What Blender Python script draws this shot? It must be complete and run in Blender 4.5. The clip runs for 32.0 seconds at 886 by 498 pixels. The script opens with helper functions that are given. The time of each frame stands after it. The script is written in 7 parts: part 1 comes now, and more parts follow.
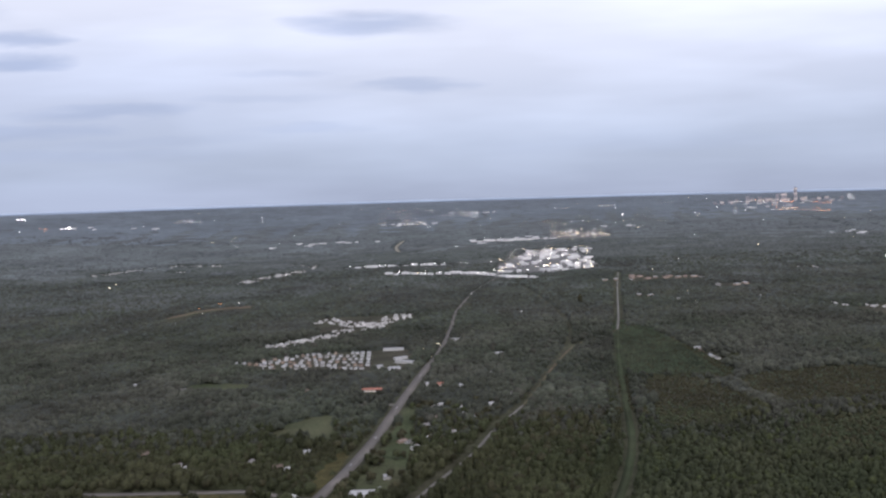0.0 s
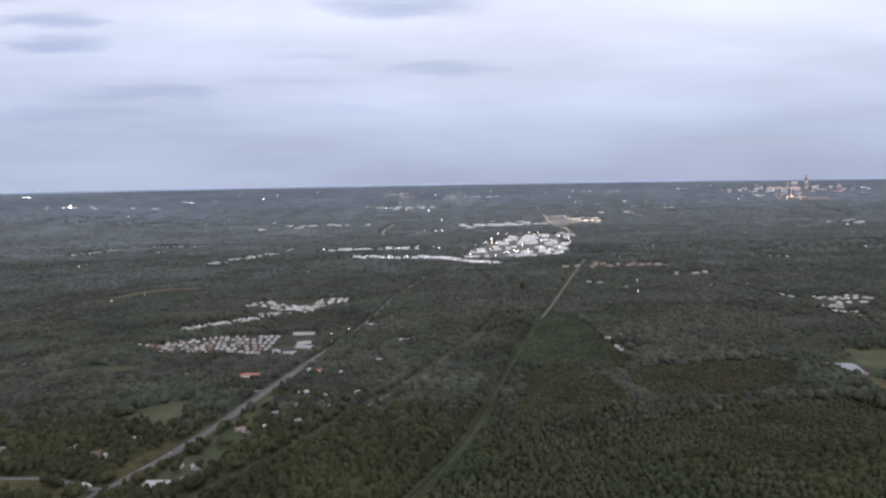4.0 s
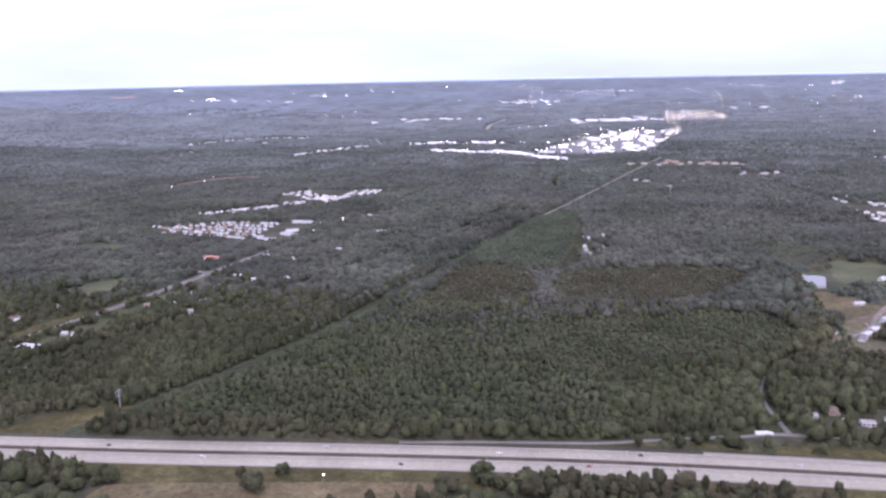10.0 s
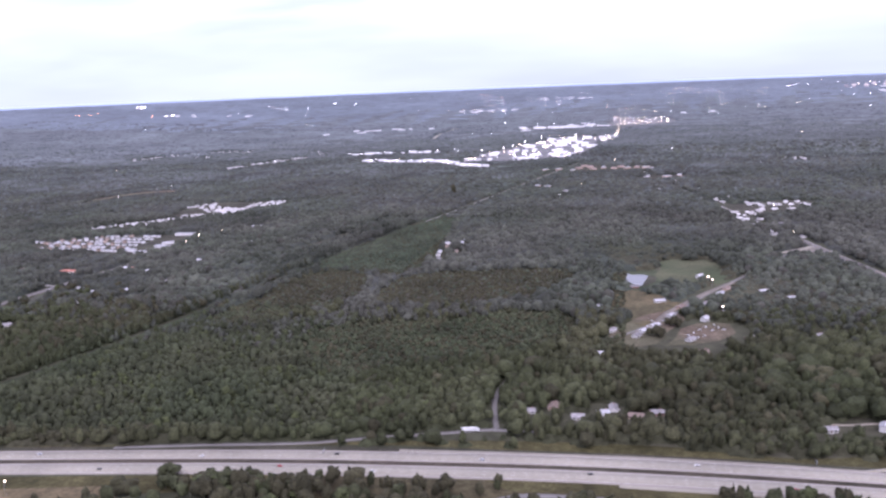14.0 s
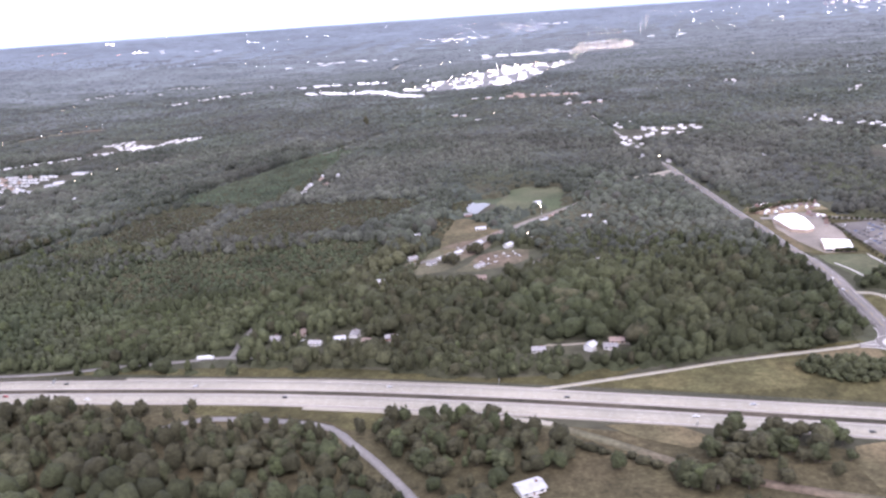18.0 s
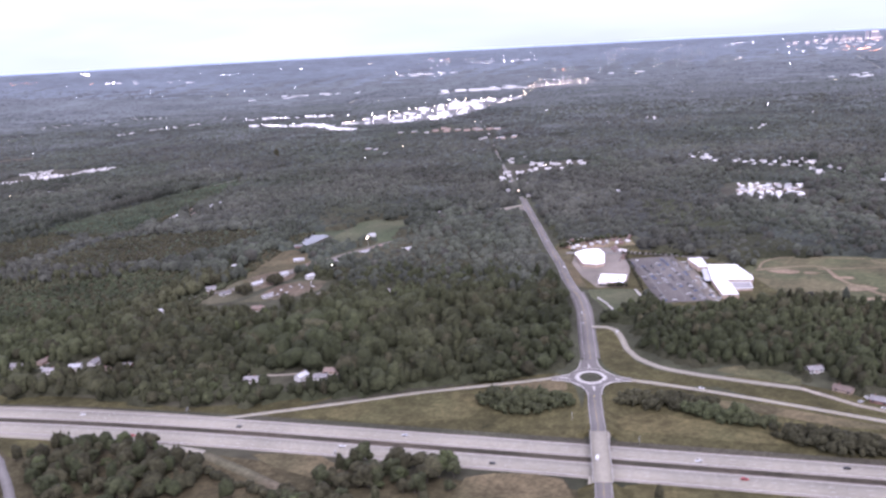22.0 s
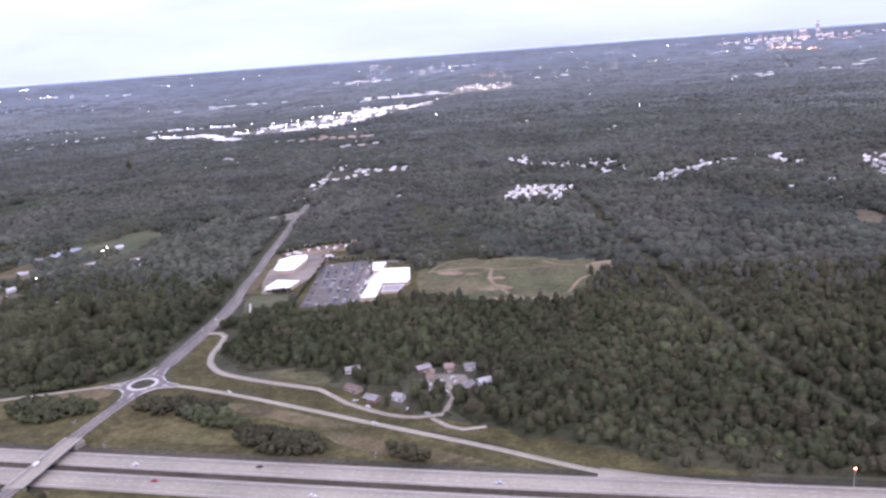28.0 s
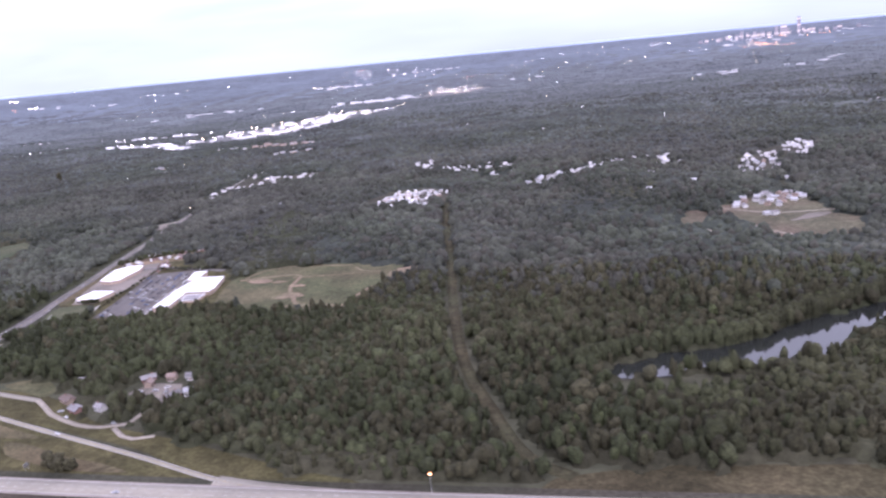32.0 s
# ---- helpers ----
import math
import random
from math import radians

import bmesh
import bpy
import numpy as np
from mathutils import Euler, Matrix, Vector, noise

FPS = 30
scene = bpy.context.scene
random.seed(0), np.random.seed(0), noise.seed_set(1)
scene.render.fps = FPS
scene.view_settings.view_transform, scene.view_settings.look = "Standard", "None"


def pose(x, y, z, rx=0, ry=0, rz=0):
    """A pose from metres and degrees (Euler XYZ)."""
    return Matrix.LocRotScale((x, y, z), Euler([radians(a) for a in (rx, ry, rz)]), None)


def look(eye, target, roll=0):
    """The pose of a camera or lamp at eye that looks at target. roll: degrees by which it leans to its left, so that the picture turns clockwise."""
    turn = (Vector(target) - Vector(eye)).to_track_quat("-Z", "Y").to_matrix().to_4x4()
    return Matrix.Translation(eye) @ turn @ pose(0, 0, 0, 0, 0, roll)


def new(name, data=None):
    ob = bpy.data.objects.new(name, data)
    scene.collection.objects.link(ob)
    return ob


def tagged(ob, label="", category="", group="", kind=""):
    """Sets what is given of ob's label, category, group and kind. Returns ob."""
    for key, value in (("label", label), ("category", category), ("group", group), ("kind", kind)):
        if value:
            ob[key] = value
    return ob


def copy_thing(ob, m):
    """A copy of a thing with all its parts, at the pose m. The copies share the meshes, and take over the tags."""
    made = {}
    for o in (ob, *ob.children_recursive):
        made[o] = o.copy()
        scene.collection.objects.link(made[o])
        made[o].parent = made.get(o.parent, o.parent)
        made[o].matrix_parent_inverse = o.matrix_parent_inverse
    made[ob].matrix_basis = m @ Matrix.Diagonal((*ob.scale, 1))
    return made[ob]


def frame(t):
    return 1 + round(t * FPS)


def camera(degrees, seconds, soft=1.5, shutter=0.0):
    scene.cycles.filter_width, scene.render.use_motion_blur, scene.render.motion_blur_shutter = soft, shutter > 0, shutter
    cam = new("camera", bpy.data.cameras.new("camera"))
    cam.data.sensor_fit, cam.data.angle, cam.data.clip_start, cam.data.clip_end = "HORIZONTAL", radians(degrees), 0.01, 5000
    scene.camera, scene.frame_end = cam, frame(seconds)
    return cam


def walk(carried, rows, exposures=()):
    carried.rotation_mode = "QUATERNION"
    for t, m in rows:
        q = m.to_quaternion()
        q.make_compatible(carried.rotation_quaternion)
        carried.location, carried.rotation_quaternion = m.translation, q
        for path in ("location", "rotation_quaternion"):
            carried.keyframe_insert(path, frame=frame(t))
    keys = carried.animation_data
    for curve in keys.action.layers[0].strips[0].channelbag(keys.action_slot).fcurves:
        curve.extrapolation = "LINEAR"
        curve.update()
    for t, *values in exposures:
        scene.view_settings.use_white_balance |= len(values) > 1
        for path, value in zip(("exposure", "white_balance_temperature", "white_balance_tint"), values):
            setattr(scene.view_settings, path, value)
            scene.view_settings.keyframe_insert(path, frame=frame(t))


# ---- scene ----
LENS = 60.19
ROWS = [
    (0.0, 0.08, 0.02, 188.84, 85.630, 1.603, 0.000),
    (0.5, 17.87, 4.03, 187.98, 85.548, 2.018, 0.329),
    (1.0, 35.61, 8.01, 187.13, 84.993, 1.768, 1.337),
    (1.5, 53.30, 11.96, 186.28, 84.949, 1.541, 2.529),
    (2.0, 70.96, 15.88, 185.42, 84.749, 1.501, 2.983),
    (2.5, 88.57, 19.78, 184.57, 84.468, 1.578, 2.770),
    (4.5, 158.60, 35.10, 181.15, 84.620, 0.835, 2.024),
    (5.0, 176.00, 38.86, 180.29, 85.074, 1.286, 1.727),
    (5.5, 193.37, 42.60, 179.44, 84.909, 1.058, 1.751),
    (6.0, 210.70, 46.32, 178.58, 84.879, 0.913, 1.811),
    (6.5, 227.98, 50.00, 177.73, 84.823, -0.164, 2.438),
    (7.0, 245.23, 53.67, 176.87, 84.187, -0.454, 2.728),
    (7.5, 262.44, 57.31, 176.02, 81.626, -1.602, 6.657),
    (8.0, 279.62, 60.93, 175.17, 78.582, -1.462, 11.673),
    (8.5, 296.75, 64.52, 174.31, 77.116, -0.319, 13.107),
    (9.0, 313.85, 68.09, 173.46, 76.764, 0.096, 14.042),
    (9.5, 330.92, 71.64, 172.60, 77.813, 0.124, 14.267),
    (10.0, 347.94, 75.16, 171.75, 77.017, 1.132, 14.517),
    (10.5, 364.93, 78.67, 170.90, 75.554, 1.727, 14.710),
    (11.0, 381.89, 82.15, 170.04, 77.542, 1.753, 14.628),
    (11.5, 398.81, 85.61, 169.19, 79.850, 2.283, 14.883),
    (12.0, 415.70, 89.04, 168.34, 77.271, 2.581, 14.457),
    (12.5, 432.55, 92.46, 167.49, 77.709, 2.430, 14.241),
    (13.0, 449.37, 95.86, 166.64, 77.624, 2.460, 14.110),
    (13.5, 466.16, 99.23, 165.78, 77.671, 2.327, 13.806),
    (15.5, 532.98, 112.54, 162.39, 78.103, 2.405, 13.157),
    (16.0, 549.61, 115.82, 161.54, 76.401, 2.500, 13.380),
    (16.5, 566.20, 119.08, 160.69, 74.075, 3.652, 13.282),
    (17.0, 582.77, 122.32, 159.84, 72.894, 3.372, 13.745),
    (17.5, 599.31, 125.54, 159.00, 72.558, 3.972, 13.257),
    (18.0, 615.81, 128.75, 158.15, 72.735, 3.732, 13.429),
    (18.5, 632.29, 131.94, 157.31, 73.227, 3.446, 13.598),
    (19.0, 648.74, 135.11, 156.46, 73.516, 3.869, 13.427),
    (19.5, 665.17, 138.27, 155.62, 73.357, 3.923, 13.397),
    (20.0, 681.56, 141.41, 154.78, 73.169, 3.914, 13.272),
    (20.5, 697.93, 144.53, 153.94, 73.032, 3.850, 13.157),
    (21.0, 714.27, 147.64, 153.10, 73.328, 3.729, 13.038),
    (21.5, 730.59, 150.73, 152.26, 73.666, 3.645, 12.962),
    (22.0, 746.88, 153.81, 151.42, 75.174, 2.973, 13.255),
    (22.5, 763.14, 156.87, 150.58, 76.280, 2.918, 13.220),
    (23.0, 779.38, 159.92, 149.75, 76.464, 3.215, 13.036),
    (23.5, 795.59, 162.95, 148.91, 76.602, 3.248, 12.833),
    (24.0, 811.78, 165.98, 148.08, 76.586, 3.226, 12.773),
    (24.5, 827.95, 168.98, 147.24, 76.549, 3.161, 12.499),
    (25.0, 844.09, 171.98, 146.41, 76.375, 3.288, 12.100),
    (25.5, 860.21, 174.96, 145.58, 75.230, 3.999, 11.696),
    (27.5, 924.47, 186.76, 142.27, 75.607, 4.372, 11.765),
    (28.0, 940.48, 189.68, 141.45, 75.517, 4.113, 11.596),
    (28.5, 956.47, 192.59, 140.62, 75.505, 4.142, 11.466),
    (29.0, 972.44, 195.49, 139.80, 75.748, 4.301, 11.435),
    (29.5, 988.40, 198.38, 138.98, 75.963, 4.161, 11.501),
    (30.0, 1004.33, 201.26, 138.16, 76.379, 4.398, 11.869),
    (30.5, 1020.24, 204.13, 137.34, 76.617, 4.800, 11.986),
    (31.0, 1036.14, 206.99, 136.53, 76.621, 4.799, 12.293),
    (31.5, 1052.02, 209.85, 135.71, 76.323, 5.041, 12.371),
    (32.0, 1067.88, 212.69, 134.90, 75.748, 5.279, 12.179),
]
# The place is kept at about half life size (0.52), so that the aircraft's speed stays in bounds.
cam = camera(LENS, 32.0, soft=2.5, shutter=0.5)
EXPOSURES = [(0.0, 0.46, 6240, 14), (7.0, 0.46, 6240, 14), (8.0, 1.46, 5750, 20), (8.6, 1.58, 5760, 29), (9.4, 1.54, 5760, 33), (10.7, 1.44, 5760, 33), (11.0, 1.72, 5760, 33), (11.2, 1.36, 5760, 33), (11.8, 1.06, 5760, 33), (12.1, 1.40, 5760, 33), (13.5, 1.40, 5760, 33), (15.5, 1.18, 5740, 33), (16.1, 1.18, 5740, 33), (17.0, 1.92, 5880, 28), (19.0, 1.82, 5900, 27), (21.3, 1.76, 5900, 27), (22.1, 1.44, 5780, 32), (23.0, 1.32, 5760, 33), (32.0, 1.42, 5760, 33)]
walk(cam, [(t, pose(x, y, z, rx, ry, rz)) for t, x, y, z, rx, ry, rz in ROWS], EXPOSURES)

# ---- world and sun: an overcast dusk ----
world = bpy.data.worlds.new("dusk_sky")
scene.world = world
world.use_nodes = True
wn, wl = world.node_tree.nodes, world.node_tree.links
wn.clear()
w_out = wn.new("ShaderNodeOutputWorld")
w_bg = wn.new("ShaderNodeBackground")
w_sky = wn.new("ShaderNodeTexSky")
w_sky.sky_type, w_sky.sun_disc = "NISHITA", False
w_sky.sun_elevation, w_sky.sun_rotation = radians(14), radians(200)
w_co = wn.new("ShaderNodeTexCoord")
w_sep = wn.new("ShaderNodeSeparateXYZ")
wl.new(w_co.outputs["Generated"], w_sep.inputs[0])
w_ramp = wn.new("ShaderNodeValToRGB")
w_ramp.color_ramp.interpolation = "B_SPLINE"
els = w_ramp.color_ramp.elements
els[0].position, els[0].color = 0.0, (0.34, 0.385, 0.495, 1)
els[1].position, els[1].color = 1.0, (0.62, 0.64, 0.72, 1)
for p, c in ((0.03, (0.345, 0.405, 0.525, 1)), (0.10, (0.48, 0.528, 0.65, 1)), (0.19, (0.685, 0.712, 0.81, 1)), (0.30, (0.765, 0.786, 0.86, 1)), (0.5, (0.75, 0.76, 0.82, 1))):
    e = els.new(p)
    e.color = c
wl.new(w_sep.outputs["Z"], w_ramp.inputs[0])
# layered cloud: long flat bars in the west (direction east, height, half length, half thickness, strength)
w_div = wn.new("ShaderNodeVectorMath")
w_div.operation = "DIVIDE"
w_cmb = wn.new("ShaderNodeCombineXYZ")
for k in range(3):
    wl.new(w_sep.outputs["Y"], w_cmb.inputs[k])
wl.new(w_co.outputs["Generated"], w_div.inputs[0])
wl.new(w_cmb.outputs[0], w_div.inputs[1])
w_map = wn.new("ShaderNodeMapping")
w_map.inputs["Scale"].default_value = (5.0, 1.0, 30.0)
wl.new(w_div.outputs[0], w_map.inputs[0])
w_noise = wn.new("ShaderNodeTexNoise")
w_noise.inputs["Scale"].default_value, w_noise.inputs["Detail"].default_value = 1.5, 5.0
wl.new(w_map.outputs[0], w_noise.inputs["Vector"])
w_warp = wn.new("ShaderNodeVectorMath")
w_warp.operation = "MULTIPLY_ADD"
w_warp.inputs[1].default_value = (0.16, 0.0, 0.032)
w_off = wn.new("ShaderNodeVectorMath")
w_off.operation = "ADD"
w_off.inputs[1].default_value = (-0.08, 0.0, -0.016)
wl.new(w_noise.outputs["Color"], w_warp.inputs[0])
wl.new(w_div.outputs[0], w_warp.inputs[2])
wl.new(w_warp.outputs[0], w_off.inputs[0])
w_sum = None
for u, v, w, h, a in ((-0.09, 0.216, 0.13, 0.016, 0.75), (-0.55, 0.208, 0.09, 0.014, 0.8), (-0.56, 0.179, 0.09, 0.018, 0.9), (-0.44, 0.113, 0.17, 0.013, 0.75), (-0.53, 0.092, 0.12, 0.012, 0.7), (-0.17, 0.085, 0.09, 0.010, 0.45), (-0.05, 0.137, 0.09, 0.010, 0.6), (-0.24, 0.157, 0.10, 0.009, 0.4), (-0.52, 0.058, 0.30, 0.014, 0.45), (0.28, 0.055, 0.26, 0.016, 0.25), (-0.75, 0.24, 0.2, 0.02, 0.8), (-0.8, 0.14, 0.2, 0.018, 0.7), (-0.45, 0.15, 0.40, 0.10, 0.26), (-0.25, 0.125, 0.16, 0.012, 0.36), (-0.38, 0.075, 0.2, 0.010, 0.34)):
    d = wn.new("ShaderNodeVectorMath")
    d.operation = "SUBTRACT"
    d.inputs[1].default_value = (u, 1.0, v)
    e = wn.new("ShaderNodeVectorMath")
    e.operation = "DIVIDE"
    e.inputs[1].default_value = (w, 1.0, h)
    le = wn.new("ShaderNodeVectorMath")
    le.operation = "LENGTH"
    mr = wn.new("ShaderNodeMapRange")
    mr.interpolation_type = "SMOOTHSTEP"
    mr.inputs["From Min"].default_value, mr.inputs["From Max"].default_value = 1.25, 0.2
    mr.inputs["To Min"].default_value, mr.inputs["To Max"].default_value = 0.0, a
    wl.new(w_off.outputs[0], d.inputs[0])
    wl.new(d.outputs[0], e.inputs[0])
    wl.new(e.outputs[0], le.inputs[0])
    wl.new(le.outputs["Value"], mr.inputs["Value"])
    if w_sum is None:
        w_sum = mr.outputs[0]
    else:
        mx = wn.new("ShaderNodeMath")
        mx.operation = "MAXIMUM"
        wl.new(w_sum, mx.inputs[0])
        wl.new(mr.outputs[0], mx.inputs[1])
        w_sum = mx.outputs[0]
w_front = wn.new("ShaderNodeMath")
w_front.operation = "GREATER_THAN"
w_front.inputs[1].default_value = 0.0
wl.new(w_sep.outputs["Y"], w_front.inputs[0])
w_mul2 = wn.new("ShaderNodeMath")
w_mul2.operation = "MULTIPLY"
wl.new(w_sum, w_mul2.inputs[0])
wl.new(w_front.outputs[0], w_mul2.inputs[1])
w_mix = wn.new("ShaderNodeMix")
w_mix.data_type = "RGBA"
wl.new(w_mul2.outputs[0], w_mix.inputs[0])
wl.new(w_ramp.outputs[0], w_mix.inputs[6])
w_mix.inputs[7].default_value = (0.36, 0.42, 0.57, 1)
w_mix2 = wn.new("ShaderNodeMix")
w_mix2.data_type = "RGBA"
w_mix2.inputs[0].default_value = 0.06
wl.new(w_mix.outputs[2], w_mix2.inputs[6])
# faint broad bands of thin cloud
w_band = wn.new("ShaderNodeTexNoise")
w_band.inputs["Scale"].default_value, w_band.inputs["Detail"].default_value = 0.35, 4.0
wl.new(w_map.outputs[0], w_band.inputs["Vector"])
w_bmr = wn.new("ShaderNodeMapRange")
w_bmr.inputs["From Min"].default_value, w_bmr.inputs["From Max"].default_value = 0.38, 0.62
w_bmr.inputs["To Min"].default_value, w_bmr.inputs["To Max"].default_value = 0.86, 1.05
wl.new(w_band.outputs["Fac"], w_bmr.inputs["Value"])
w_thin = wn.new("ShaderNodeVectorMath")
w_thin.operation = "SCALE"
wl.new(w_mix2.outputs[2], w_thin.inputs[0])
wl.new(w_bmr.outputs[0], w_thin.inputs["Scale"])
w_gain = wn.new("ShaderNodeVectorMath")
w_gain.operation = "SCALE"
w_gain.inputs["Scale"].default_value = 0.1
wl.new(w_sky.outputs[0], w_gain.inputs[0])
wl.new(w_gain.outputs[0], w_mix2.inputs[7])
wl.new(w_thin.outputs[0], w_bg.inputs["Color"])
w_bg.inputs["Strength"].default_value = 1.0
wl.new(w_bg.outputs[0], w_out.inputs[0])

sun_data = bpy.data.lights.new("sun", "SUN")
sun_data.energy, sun_data.angle, sun_data.color = 1.0, radians(40), (1.0, 0.95, 0.9)
sun = new("sun", sun_data)
sun.matrix_world = look((0, 0, 900), (-250, 420, 250))


# ---- materials ----
def material(name, base, rough=0.85, metal=0.0, spec=0.3, spread=0.25, scales=(0.02, 0.6), island=0.0, per_object=0.0, tint=None, sheen=0.0, bump=0.0, bump_scale=1.0, emit=0.0):
    """A surface of one base colour, varied at two scales, and by piece or by object."""
    m = bpy.data.materials.new(name)
    m.use_nodes = True
    n, l = m.node_tree.nodes, m.node_tree.links
    p = n["Principled BSDF"]
    p.inputs["Roughness"].default_value, p.inputs["Metallic"].default_value = rough, metal
    p.inputs["Specular IOR Level"].default_value = spec
    co = n.new("ShaderNodeTexCoord")
    value = None
    for k, sc in enumerate(scales):
        tex = n.new("ShaderNodeTexNoise")
        tex.inputs["Scale"].default_value, tex.inputs["Detail"].default_value = sc, 4.0
        l.new(co.outputs["Object"], tex.inputs["Vector"])
        mr = n.new("ShaderNodeMapRange")
        mr.inputs["From Min"].default_value, mr.inputs["From Max"].default_value = 0.3, 0.7
        mr.inputs["To Min"].default_value, mr.inputs["To Max"].default_value = 1 - spread, 1 + spread
        l.new(tex.outputs["Fac"], mr.inputs["Value"])
        if value is None:
            value = mr.outputs[0]
        else:
            mu = n.new("ShaderNodeMath")
            mu.operation = "MULTIPLY"
            l.new(value, mu.inputs[0])
            l.new(mr.outputs[0], mu.inputs[1])
            value = mu.outputs[0]
        last = tex
    for amount, node, sock in ((island, "ShaderNodeNewGeometry", "Random Per Island"), (per_object, "ShaderNodeObjectInfo", "Random")):
        if amount:
            src = n.new(node)
            mr = n.new("ShaderNodeMapRange")
            mr.inputs["To Min"].default_value, mr.inputs["To Max"].default_value = 1 - amount, 1 + amount
            l.new(src.outputs[sock], mr.inputs["Value"])
            mu = n.new("ShaderNodeMath")
            mu.operation = "MULTIPLY"
            l.new(value, mu.inputs[0])
            l.new(mr.outputs[0], mu.inputs[1])
            value = mu.outputs[0]
    col = n.new("ShaderNodeMix")
    col.data_type = "RGBA"
    col.inputs[6].default_value = (*base, 1)
    col.inputs[7].default_value = (*(tint or base), 1)
    big = n.new("ShaderNodeTexNoise")
    big.inputs["Scale"].default_value, big.inputs["Detail"].default_value = scales[0] * 0.6, 3.0
    l.new(co.outputs["Object"], big.inputs["Vector"])
    mr = n.new("ShaderNodeMapRange")
    mr.inputs["From Min"].default_value, mr.inputs["From Max"].default_value = 0.4, 0.62
    l.new(big.outputs["Fac"], mr.inputs["Value"])
    l.new(mr.outputs[0], col.inputs[0])
    sc = n.new("ShaderNodeVectorMath")
    sc.operation = "SCALE"
    l.new(col.outputs[2], sc.inputs[0])
    l.new(value, sc.inputs["Scale"])
    l.new(sc.outputs[0], p.inputs["Base Color"])
    if bump:
        b = n.new("ShaderNodeBump")
        b.inputs["Strength"].default_value, b.inputs["Distance"].default_value = 1.0, bump
        bt = n.new("ShaderNodeTexNoise")
        bt.inputs["Scale"].default_value, bt.inputs["Detail"].default_value = bump_scale, 3.0
        l.new(co.outputs["Object"], bt.inputs["Vector"])
        l.new(bt.outputs["Fac"], b.inputs["Height"])
        l.new(b.outputs[0], p.inputs["Normal"])
    # bluish sheen on distant leaves stands in for haze
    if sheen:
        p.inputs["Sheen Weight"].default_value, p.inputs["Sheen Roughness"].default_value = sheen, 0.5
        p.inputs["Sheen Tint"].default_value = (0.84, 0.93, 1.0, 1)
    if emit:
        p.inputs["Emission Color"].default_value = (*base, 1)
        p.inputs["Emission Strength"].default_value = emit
    return m


